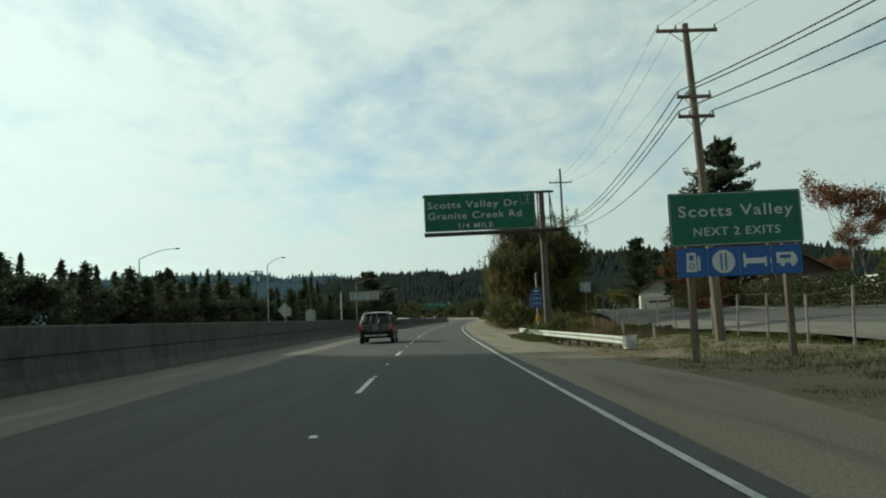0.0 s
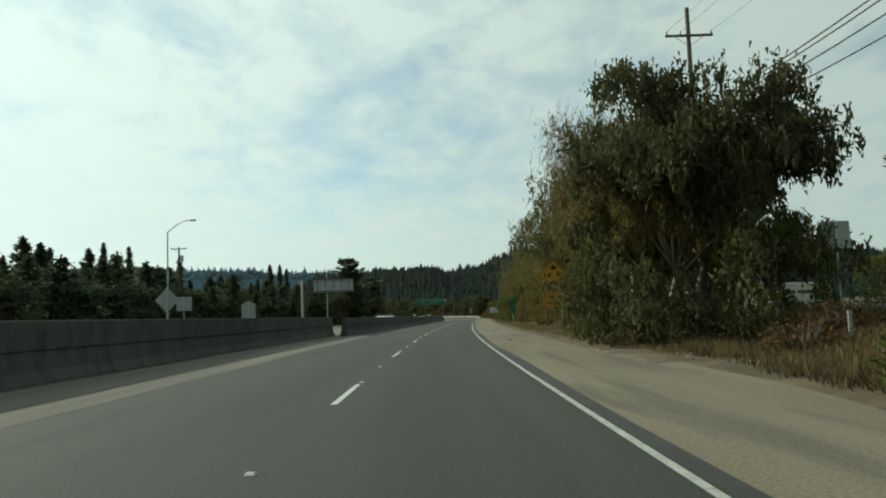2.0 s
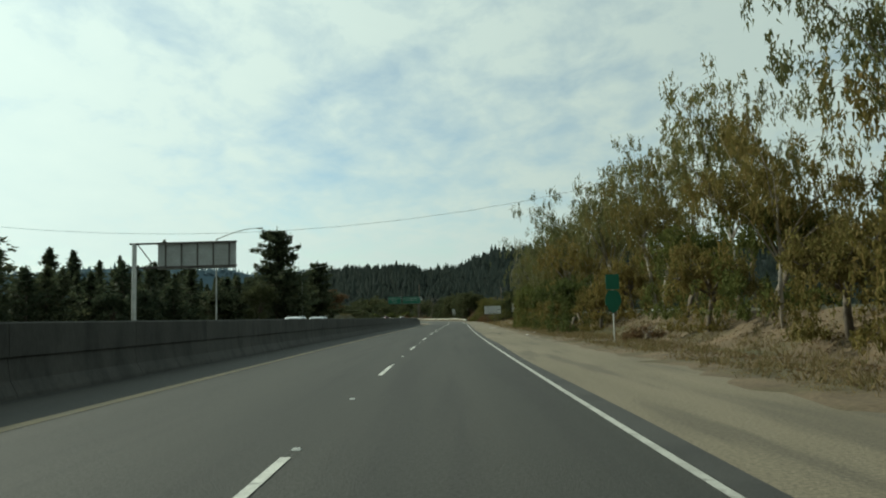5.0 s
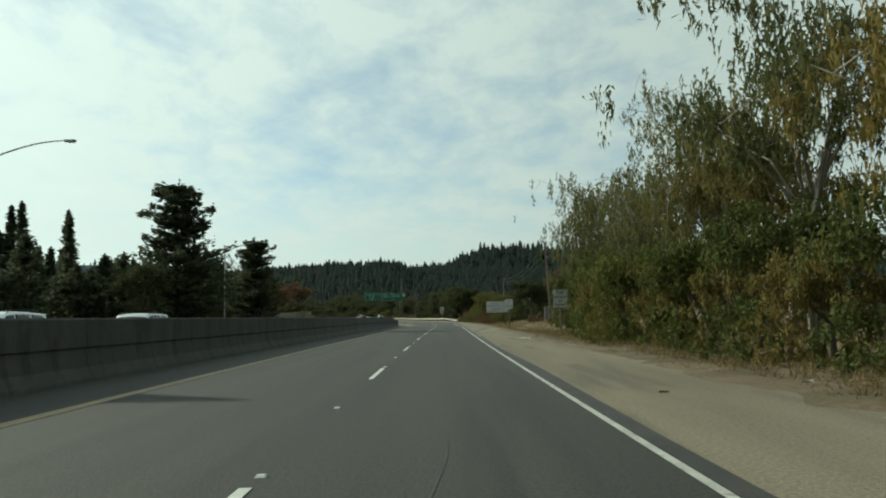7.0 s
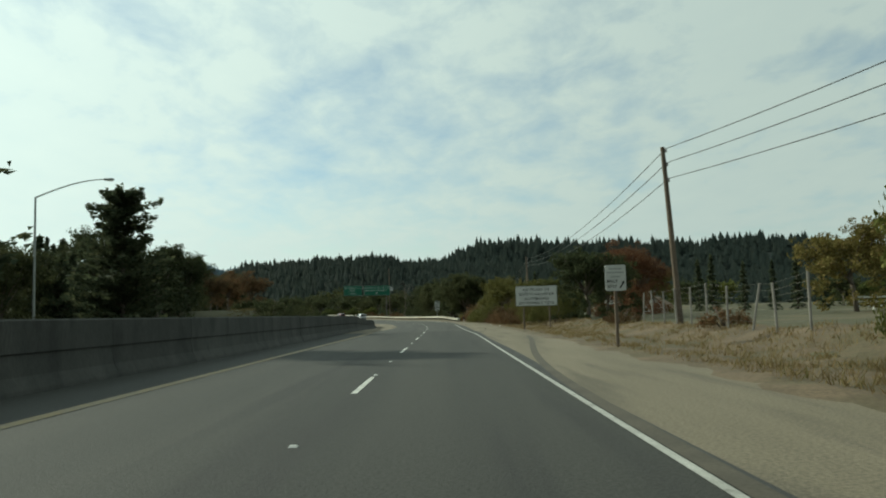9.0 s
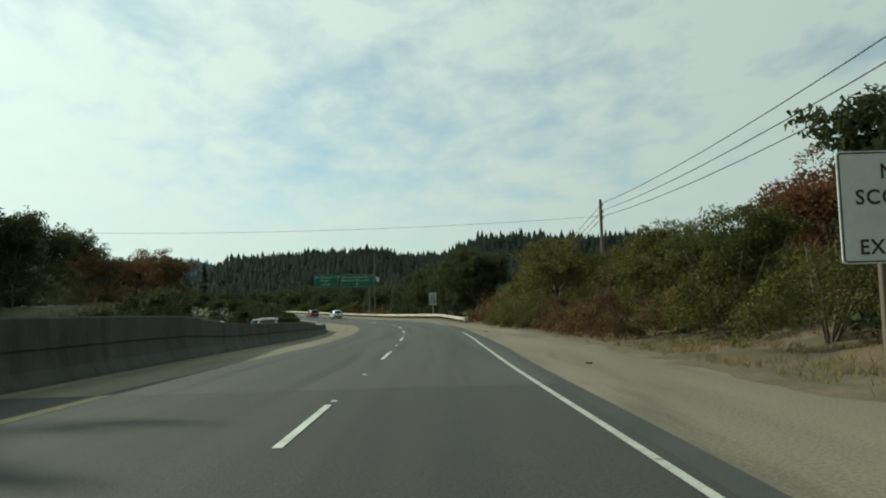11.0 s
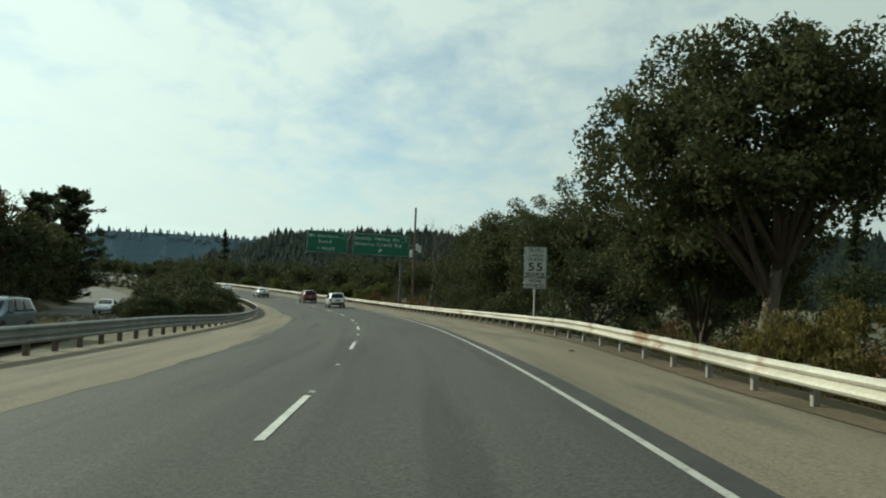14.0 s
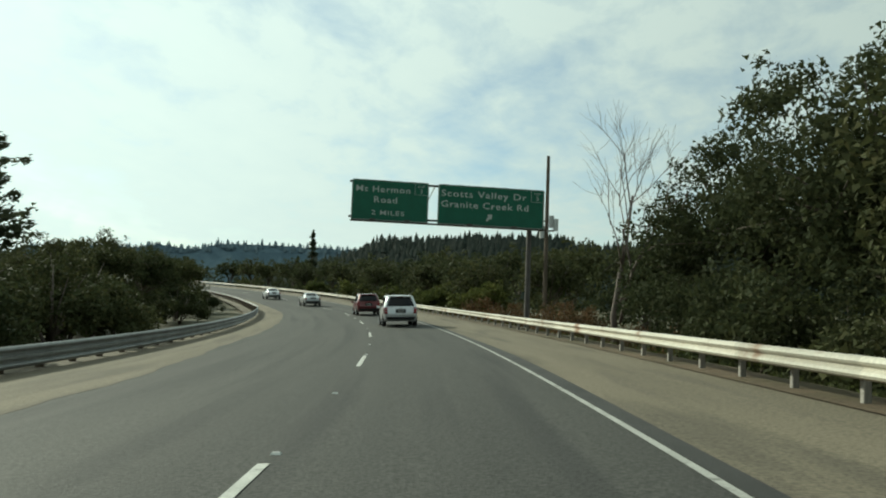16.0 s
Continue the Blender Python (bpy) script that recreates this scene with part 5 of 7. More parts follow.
def clearance_sign():
    s, off = 105.2, 10.66
    t = thing("clearance_sign", along(s, off, 0.0), "yellow diamond clearance sign over a distance panel on posts", "road sign")
    for x in (-0.70, 0.72):
        part("post", boxed(x, 0.08, 1.85, 0.12, 0.12, 4.7, bevel=0.012), POST_RUST, t)
    dz, r = 4.50, 1.29
    d = poly_part(t, "diamond_panel", [(0, dz - r), (r, dz), (0, dz + r), (-r, dz)], SIGN_YELLOW, -0.012, 0.02)
    q = r - 0.05
    for (x0, z0), (x1, z1) in (((0, -q), (q, 0)), ((q, 0), (0, q)), ((0, q), (-q, 0)), ((-q, 0), (0, -q))):
        nx, nz = (0 - (x0 + x1) / 2) / q * 0.05, (0 - (z0 + z1) / 2) / q * 0.05
        poly_part(d, "border", [(x0, dz + z0), (x1, dz + z1), (x1 + nx, dz + z1 + nz), (x0 + nx, dz + z0 + nz)], INK_BLACK, -0.016)
    lettering(d, "14'-9\"", -0.05, dz - 0.22, 0.45, INK_BLACK, -0.018, wide=1.0)
    for sgn, base in ((1, dz + 0.44), (-1, dz - 0.44)):
        poly_part(d, "arrow", [(-0.13, base), (0.13, base), (0.13, base + sgn * 0.12), (0.38, base + sgn * 0.12), (0, base + sgn * 0.46), (-0.38, base + sgn * 0.12), (-0.13, base + sgn * 0.12)], INK_BLACK, -0.016)
    p = plate(t, "distance_panel", -0.86, 0.90, 1.74, 3.12, SIGN_YELLOW, corner=0.05)
    frame_line(p, "border", -0.84, 0.88, 1.76, 3.10, 0.03, INK_BLACK, -0.016, 0.05)
    lettering(p, "2200  FT", 0.02, 2.52, 0.27, INK_BLACK, -0.018, wide=0.92)
    lettering(p, "AHEAD", 0.02, 2.02, 0.27, INK_BLACK, -0.018, wide=0.92)


clearance_sign()


def white_sign(name, s, off, w, z0, z1, lines, label, post="pipe", second=None, posts=(0.0,), edge=True):
    t = thing(name, along(s, off, 0), label, "road sign")
    for x in posts:
        if post == "pipe":
            pipe_post(t, x, 0.06, -1.2 if s > 330 else -0.6, z1 - 0.1, 0.035)
        else:
            timber_post(t, x, 0.09, -0.5, z1 - 0.1, 0.11)
    p = plate(t, "panel", -w / 2, w / 2, z0, z1, SIGN_WHITE, corner=0.05)
    if edge:
        frame_line(p, "border", -w / 2 + 0.02, w / 2 - 0.02, z0 + 0.02, z1 - 0.02, 0.018, INK_BLACK, -0.016, 0.05)
    for text, z, h, wide in lines:
        lettering(p, text, 0, z, h, INK_BLACK, -0.018, span=wide)
    if second:
        a, b, rows = second
        q = plate(t, "lower_panel", -w / 2, w / 2, a, b, SIGN_WHITE, corner=0.04)
        frame_line(q, "border", -w / 2 + 0.02, w / 2 - 0.02, a + 0.02, b - 0.02, 0.016, INK_BLACK, -0.016, 0.04)
        for text, z, h, wide in rows:
            lettering(q, text, 0, z, h, INK_BLACK, -0.018, span=wide)
    return t


white_sign("aircraft_sign", 203.9, 9.55, 0.98, 1.82, 3.06, [("SPEED", 2.76, 0.16, 0.52), ("ENFORCED", 2.48, 0.16, 0.82), ("BY", 2.21, 0.16, 0.19), ("AIRCRAFT", 1.95, 0.16, 0.80)],
           "white speed enforcement sign on a single timber post", post="timber")
white_sign("truck_limit_sign", 354.4, 7.55, 0.99, 2.34, 3.64, [("TRUCKS", 3.41, 0.15, 0.68), ("3 AXLES", 3.21, 0.13, 0.64), ("OR MORE", 3.02, 0.13, 0.70), ("55", 2.60, 0.35, 0.64), ("MAXIMUM", 2.40, 0.13, 0.80)],
           "white truck speed limit sign over a radar panel", second=(1.82, 2.30, [("RADAR", 2.10, 0.13, 0.56), ("ENFORCED", 1.89, 0.13, 0.80)]))
white_sign("truck_ban_sign", 258.4, 8.74, 3.2, 1.82, 3.36, [("NO TRUCKS ON", 2.98, 0.20, 2.0), ("SCOTTS VALLEY DR", 2.63, 0.20, 2.75), ("SOUTHBOUND", 2.28, 0.20, 1.9), ("EXCEEDING 5 TONS", 1.95, 0.20, 2.7)],
           "wide white truck restriction sign on two posts", post="timber", posts=(-1.0, 1.0))


def must_exit_sign():
    t = white_sign("truck_exit_sign", 226.0, 7.74, 0.74, 2.02, 2.94, [], "white truck exit sign with a black arrow, on a brown post", post="timber", edge=False)
    p = t.children[1]
    for z, w in ((2.80, 0.46), (2.67, 0.62), (2.52, 0.34)):        # lines too faint to read
        poly_part(p, "faint_line", [(-w / 2, z - 0.03), (w / 2, z - 0.03), (w / 2, z + 0.03), (-w / 2, z + 0.03)], SIGN_BACK, -0.017)
    lettering(p, "MUST", -0.12, 2.31, 0.10, INK_BLACK, -0.018)
    lettering(p, "EXIT", -0.13, 2.13, 0.10, INK_BLACK, -0.018)
    poly_part(p, "arrow", [(0.12, 2.12), (0.17, 2.09), (0.27, 2.27), (0.31, 2.25), (0.31, 2.38), (0.20, 2.31), (0.23, 2.29)], INK_BLACK, -0.017)


must_exit_sign()


def call_box():
    s, off = 45.6, 8.35
    t = thing("call_box_post", along(s, off, lay(s, off)), "blue call box sign and yellow box on a pole", "call box")
    pipe_post(t, 0.02, 0.06, -0.4, 4.25, 0.045, GALV)
    p = plate(t, "blue_panel", -0.44, 0.46, 2.10, 3.02, SIGN_BLUE, corner=0.05)
    frame_line(p, "border", -0.42, 0.44, 2.12, 3.0, 0.02, INK_WHITE, -0.016, 0.05)
    lettering(p, "CALL", 0.01, 2.64, 0.19, INK_WHITE, -0.018)
    lettering(p, "BOX", 0.01, 2.28, 0.19, INK_WHITE, -0.018)
    n = plate(t, "number_panel", -0.30, 0.30, 3.06, 3.40, SIGN_BLUE, corner=0.03)
    poly_part(n, "number_bar", [(-0.2, 3.18), (0.2, 3.18), (0.2, 3.28), (-0.2, 3.28)], INK_WHITE, -0.016)
    part("box", boxed(0.02, -0.12, 1.35, 0.28, 0.2, 0.46, bevel=0.02), SIGN_YELLOW, t, "yellow call box")
    part("solar_panel", boxed(-0.12, 0.0, 4.32, 0.34, 0.5, 0.03, m=pose(0, 0, 0, 0, 0, 0) @ Matrix.Translation((0, 0, 4.32)) @ pose(0, 0, 0, 0, -52, 0) @ Matrix.Translation((0.12, 0, -4.32))), STEEL_DARK, t, "small tilted solar panel")


call_box()


def sign_back(name, s, off, w, z0, z1, label, shape="rect", post=None):
    """A sign seen from behind."""
    t = thing(name, along(s, off, 0), label, "road sign")
    pipe_post(t, 0, -0.05, -0.4, z1, 0.04, post)
    if shape == "rect":
        plate(t, "panel_back", -w / 2, w / 2, z0, z1, SIGN_BACK, corner=0.05)
    elif shape == "diamond":
        poly_part(t, "panel_back", [(0, z0), (w / 2, (z0 + z1) / 2), (0, z1), (-w / 2, (z0 + z1) / 2)], SIGN_BACK, 0.0, 0.02)
    else:
        poly_part(t, "panel_back", [(-w / 2, z0), (w / 2, z0), (w / 2, z1 - 0.5), (0.3 * w, z1 - 0.2), (0, z1), (-0.3 * w, z1 - 0.2), (-w / 2, z1 - 0.5)], SIGN_BACK, 0.0, 0.02)
    return t


sign_back("sign_from_behind", 143, -26.5, 1.9, 1.9, 4.3, "pale sign seen from behind beside the opposing road", "shield")
sign_back("sign_from_behind", 29.8, 14.0, 0.8, 2.78, 3.66, "grey sign seen from behind on a thin pole", post=POST_RUST)
sign_back("sign_from_behind", 64.8, 15.1, 1.0, 3.15, 4.08, "pale sign seen from behind on a thin pole")


sign_back("sign_from_behind", 111, -23.3, 1.45, 2.7, 4.0, "pale rectangular sign seen from behind beside the opposing road")
sign_back("sign_from_behind", 102, -21.4, 2.0, 2.4, 4.5, "grey diamond sign seen from behind beside the opposing road", "diamond")


def overhead_back():
    t = thing("overhead_sign", along(172.8, 0), "back of an overhead sign on a steel post", "road sign")
    part("column", tube(bmesh.new(), [(-25.9, 0, -0.3), (-25.9, 0, 8.5)], 0.2, 12), GALV, t)
    for z in (6.35, 8.45):
        part("truss_beam", boxed(-21.6, 0.0, z, 9.4, 0.16, 0.16), STEEL_DARK, t)
    plate(t, "panel_back", -23.9, -17.0, 6.15, 8.5, SIGN_BACK, y=0.2, corner=0.1)
    for k in range(5):
        part("stiffener", boxed(-23.2 + 1.4 * k, 0.12, 7.3, 0.09, 0.10, 2.2), STEEL_DARK, t)
    part("truss_brace", tube(bmesh.new(), [(-25.6, 0, 8.4), (-24.1, 0, 6.4)], 0.05, 6), STEEL_DARK, t)


overhead_back()


def route_marker():
    """A dull green route shield under a small panel, on a thin post."""
    t = thing("route_marker", along(140.2, 9.0, lay(140.2, 9.0)), "dull green route shield on a thin post", "road sign")
    pipe_post(t, 0, 0.05, -0.4, 3.1, 0.035)
    plate(t, "upper_panel", -0.3, 0.3, 2.42, 3.1, SIGN_GREEN, corner=0.04)
    poly_part(t, "shield", [(0, 1.35), (0.2, 1.5), (0.37, 1.85), (0.33, 2.15), (0.2, 2.38), (-0.2, 2.38), (-0.33, 2.15), (-0.37, 1.85), (-0.2, 1.5)], SIGN_GREEN, -0.01, 0.02)


route_marker()


MARKER_ORANGE = surface("dull_orange_marker", (0.17, 0.065, 0.035), (0.12, 0.05, 0.03), scale=4.0, rough=0.7)


def object_marker():
    """A small striped warning panel behind the end of the guardrail."""
    t = thing("object_marker", along(327.0, 8.05, 0), "small panel with slanting black and dull orange stripes", "road sign")
    pipe_post(t, 0, 0.04, -0.4, 0.85, 0.03)
    p = plate(t, "panel", -0.2, 0.2, 0.32, 0.8, MARKER_ORANGE, corner=0.02)
    for k in range(3):
        z = 0.33 + 0.16 * k
        poly_part(p, "stripe", [(-0.19, z + 0.01), (0.19, min(z + 0.13, 0.78)), (0.19, min(z + 0.2, 0.79)), (-0.19, z + 0.08)], INK_BLACK, -0.016)


object_marker()
# ---------------------------------------------------------------- poles, wires, street lamps
INSULATOR = surface("insulator", (0.22, 0.20, 0.19), rough=0.35, spec=0.5)
LAMP_GREY = surface("lamp_grey", (0.34, 0.35, 0.34), (0.28, 0.29, 0.28), rough=0.5, metal=0.4)
LAMP_GLASS = surface("lamp_glass", (0.7, 0.68, 0.6), rough=0.2, spec=0.5)
HOOKS = {}


def utility_pole(key, x, y, height, arms, label, lean=(0, 0), turn=0.0, r=0.15):
    """arms: (height, half length, wires at each end). Remembers where wires hang."""
    z = land(x, y)
    m = pose(x, y, z, lean[0], lean[1], turn)
    t = thing("utility_pole", m, label, "utility pole")
    part("pole", tube(bmesh.new(), [(0, 0, -0.5), (0, 0, height)], [r * 1.15, r * 0.75], 10), TIMBER, t)
    hooks = []
    for h, half, kind in arms:
        if half:
            part("crossarm", boxed(0, -0.12, h, 2 * half, 0.10, 0.13, bevel=0.01), TIMBER, t)
            part("arm_brace", tube(bmesh.new(), [(half * 0.6, -0.12, h - 0.05), (0, -0.05, h - 0.6)], 0.018, 5), GALV, t)
            part("arm_brace", tube(bmesh.new(), [(-half * 0.6, -0.12, h - 0.05), (0, -0.05, h - 0.6)], 0.018, 5), GALV, t)
        for dx in ((-half * 0.93, -half * 0.35, half * 0.93) if half else (0.12,)):
            part("insulator", tube(bmesh.new(), [(dx, -0.12, h + 0.06), (dx, -0.12, h + 0.26)], [0.05, 0.035], 7), INSULATOR, t)
            hooks.append(m @ Vector((dx, -0.12, h + 0.24)))
    HOOKS[key] = hooks
    return t


def wire(a, b, sag, label="thin black overhead wire", r=0.016, name="overhead_wire"):
    pts = []
    for i in range(17):
        u = i / 16
        p = Vector(a).lerp(Vector(b), u)
        p.z -= sag * 4 * u * (1 - u)
        pts.append(p)
    ob = obj(name, from_bm(tube(bmesh.new(), pts, r, 5), name), WIRE)
    return tagged(ob, label, "cable", "overhead wires")


utility_pole("a", 9.75, 21.5, 13.1, [(12.75, 1.25, 1), (9.8, 0.68, 1), (8.95, 0.72, 1)], "tall weathered wooden utility pole with three crossarms", lean=(-9.5, 1.0), r=0.17)
utility_pole("b", 12.9, 80.0, 16.2, [(14.6, 1.3, 1), (9.9, 0.5, 1), (9.3, 0.5, 1)], "wooden utility pole standing behind trees")
utility_pole("back", 20.0, -26.0, 15.1, [(14.75, 1.65, 1), (11.85, 0.95, 1), (11.0, 1.0, 1)], "wooden utility pole beside the frontage road")
utility_pole("c", 16.4, 236.0, 8.85, [(8.5, 0, 1), (7.8, 0, 1), (7.0, 0, 1)], "plain leaning wooden utility pole beside the fence", lean=(0, -3.0), r=0.14)
utility_pole("d", 19.1, 300.3, 7.9, [(7.4, 0, 1), (6.9, 0, 1), (6.5, 0, 1)], "wooden utility pole among bushes", r=0.13)
utility_pole("c_back", 23.0, 172.0, 9.0, [(8.4, 0, 1), (7.8, 0, 1), (6.6, 0, 1)], "wooden utility pole among the trees", r=0.14)
utility_pole("e", 24.3, 372.0, 9.4, [(9.2, 0, 1), (8.6, 0, 1), (7.9, 0, 1)], "wooden utility pole behind the oaks", r=0.13)
utility_pole("far", -1.9, 443.0, 17.4, [(11.2, 0.9, 1), (10.3, 0.7, 1)], "tall bare utility pole beyond the overhead sign", r=0.2)
for x_, z_ in ((0.45, 10.6), (0.85, 10.3), (-0.4, 9.6)):
    part("transformer", tube(bmesh.new(), [(x_, -0.2, z_), (x_, -0.2, z_ + 1.1)], 0.24, 10), GALV, [o for o in bpy.data.objects if o.name.startswith("utility_pole")][-1], "grey transformer can")
utility_pole("left", -41.0, 156.0, 13.2, [(12.9, 1.2, 1)], "wooden utility pole with a crossarm and transformer", r=0.15)
tl = [o for o in bpy.data.objects if o.name.startswith("utility_pole")][-1]
part("transformer", tube(bmesh.new(), [(0.42, 0, 10.9), (0.42, 0, 11.9)], 0.27, 12), GALV, tl, "grey transformer can")
for a, b, sag in (("a", "back", 1.6), ("a", "b", 1.4)):
    for i in range(len(HOOKS["b"]) if b == "b" else len(HOOKS["a"])):
        if i in (5, 7):
            continue
        wire(HOOKS[a][min(i, len(HOOKS[a]) - 1)], HOOKS[b][min(i, len(HOOKS[b]) - 1)], sag, r=0.008 if i < 3 else 0.026)
for a, b in (("c", "c_back"), ("c", "d"), ("d", "e")):
    for i in range(3):
        wire(HOOKS[a][i], HOOKS[b][i], 1.1, r=0.02)
# wires that cross above the road
utility_pole("side", 22.0, 158.0, 11.5, [(11.0, 0, 1)], "wooden utility pole among the trees", r=0.13)
utility_pole("cross_left", -44.0, 301.0, 8.7, [(8.3, 0, 1)], "wooden utility pole behind oaks", r=0.13)
wire((-41, 155.9, 10.0), HOOKS["side"][0], 4.0, "single black overhead wire crossing the road", r=0.010)
wire(HOOKS["cross_left"][0], HOOKS["d"][2], 1.2, "single black overhead wire crossing the road", r=0.010)


def street_lamp(x, y, height, reach, label, turn=0.0):
    t = thing("street_lamp", pose(x, y, 0.0, 0, 0, turn), label, "street lamp", "street lamps along the opposing road")
    part("pole", tube(bmesh.new(), [(0, 0, -0.3), (0, 0, height * 0.5), (0, 0, height)], [0.11, 0.09, 0.07], 10), LAMP_GREY, t)
    pts = []
    for i in range(9):
        u = i / 8
        pts.append((reach * u, 0, height + 1.25 * math.sin(u * math.pi / 2)))
    part("arm", tube(bmesh.new(), pts, [0.06 - 0.003 * i for i in range(9)], 8), LAMP_GREY, t)
    h = part("lamp_head", boxed(reach + 0.32, 0, height + 1.24, 0.75, 0.30, 0.14, bevel=0.05), LAMP_GREY, t)
    part("lens", boxed(reach + 0.4, 0, height + 1.15, 0.42, 0.22, 0.06, bevel=0.02), LAMP_GLASS, h)
    return t


for x, y, h in ((-42.5, 98.0, 11.2), (-30.6, 122.0, 11.4), (-25.2, 199.0, 11.4), (-23.7, 255.5, 10.6)):
    street_lamp(x, y, h, 4.9 if x != -30.6 else 2.4, "galvanised street lamp with a curved arm")
# ---------------------------------------------------------------- cars
def paint(name, c, metal=0.3, rough=0.35, coat=0.7):
    m = surface(name, c, tuple(v * 0.93 for v in c), scale=2.0, rough=rough, metal=metal, spec=0.5, grain=0.04)
    m.node_tree.nodes["Principled BSDF"].inputs["Coat Weight"].default_value = coat
    m.node_tree.nodes["Principled BSDF"].inputs["Coat Roughness"].default_value = 0.08
    return m


CAR_WHITE, CAR_BLACK, CAR_RED = paint("white_car_paint", (0.60, 0.62, 0.64)), paint("black_car_paint", (0.006, 0.0065, 0.008), 0.0, 0.25, 0.0), paint("dark_red_car_paint", (0.12, 0.012, 0.016))
CAR_SILVER, CAR_BLUE = paint("silver_car_paint", (0.42, 0.44, 0.45), 0.6), paint("dark_blue_car_paint", (0.05, 0.09, 0.13), 0.4)
CAR_GLASS = surface("dark_car_glass", (0.008, 0.009, 0.011), rough=0.05, spec=0.25, grain=0)
TYRE = surface("tyre_rubber", (0.018, 0.018, 0.018), (0.026, 0.026, 0.025), scale=8, rough=0.85)
RIM = surface("alloy_rim", (0.55, 0.56, 0.57), (0.45, 0.46, 0.47), scale=5, rough=0.35, metal=0.8)
BLACK_PLASTIC = surface("black_plastic", (0.022, 0.022, 0.023), rough=0.6)
LIGHT_RED = surface("red_lamp", (0.20, 0.008, 0.010), (0.15, 0.006, 0.009), scale=6, rough=0.15, spec=0.6)
LIGHT_CLEAR = surface("clear_lamp", (0.62, 0.63, 0.64), rough=0.12, spec=0.6)
CHROME = surface("chrome_trim", (0.65, 0.66, 0.67), rough=0.15, metal=1.0)
PLATE_MAT = surface("number_plate", (0.34, 0.34, 0.33), rough=0.5)

# half-width, along, height of sill, waist, belt and roof edge, from tail to nose
SUV = [((0.74, -2.24, 0.36), (0.88, -2.32, 0.66), (0.90, -2.24, 1.06), (0.68, -1.96, 1.63)),
       ((0.88, -2.02, 0.29), (0.94, -2.06, 0.68), (0.94, -1.98, 1.06), (0.73, -1.76, 1.69)),
       ((0.91, -0.95, 0.27), (0.955, -0.95, 0.68), (0.945, -0.92, 1.05), (0.76, -0.85, 1.73)),
       ((0.91, 0.10, 0.26), (0.955, 0.10, 0.68), (0.945, 0.12, 1.03), (0.76, 0.05, 1.72)),
       ((0.91, 1.15, 0.26), (0.95, 1.10, 0.66), (0.93, 1.08, 1.01), (0.72, 0.52, 1.62)),
       ((0.91, 1.62, 0.28), (0.94, 1.60, 0.64), (0.91, 1.52, 0.98), (0.76, 1.28, 1.06)),
       ((0.87, 2.10, 0.30), (0.90, 2.10, 0.60), (0.87, 2.02, 0.88), (0.72, 1.98, 0.96)),
       ((0.72, 2.30, 0.34), (0.78, 2.34, 0.58), (0.74, 2.27, 0.76), (0.60, 2.18, 0.84))]
SEDAN = [((0.70, -2.30, 0.36), (0.84, -2.37, 0.62), (0.82, -2.30, 0.92), (0.66, -2.15, 1.00)),
         ((0.86, -1.95, 0.28), (0.90, -1.95, 0.62), (0.87, -1.85, 0.95), (0.68, -1.62, 1.05)),
         ((0.87, -0.95, 0.24), (0.91, -0.95, 0.62), (0.89, -0.90, 0.96), (0.62, -0.72, 1.42)),
         ((0.87, 0.05, 0.23), (0.91, 0.05, 0.62), (0.89, 0.05, 0.95), (0.64, -0.05, 1.45)),
         ((0.87, 1.00, 0.23), (0.91, 0.98, 0.60), (0.88, 0.96, 0.92), (0.62, 0.30, 1.38)),
         ((0.87, 1.55, 0.25), (0.90, 1.52, 0.58), (0.86, 1.48, 0.86), (0.70, 1.25, 0.94)),
         ((0.82, 2.10, 0.27), (0.86, 2.10, 0.54), (0.82, 2.02, 0.76), (0.66, 1.98, 0.82)),
         ((0.68, 2.32, 0.30), (0.74, 2.36, 0.50), (0.70, 2.28, 0.64), (0.56, 2.20, 0.70))]


def spline(rows, u, tension=0.5):
    """A smooth curve through rows of numbers, u counted from the first."""
    u = min(max(u, 0.0), len(rows) - 1.0)
    i = min(int(u), len(rows) - 2)
    w = u - i
    a, b, c, d = (np.array(rows[min(max(j, 0), len(rows) - 1)], float) for j in (i - 1, i, i + 1, i + 2))
    m0, m1 = tension * (c - a), tension * (d - b)
    return (2 * w ** 3 - 3 * w * w + 1) * b + (w ** 3 - 2 * w * w + w) * m0 + (-2 * w ** 3 + 3 * w * w) * c + (w ** 3 - w * w) * m1


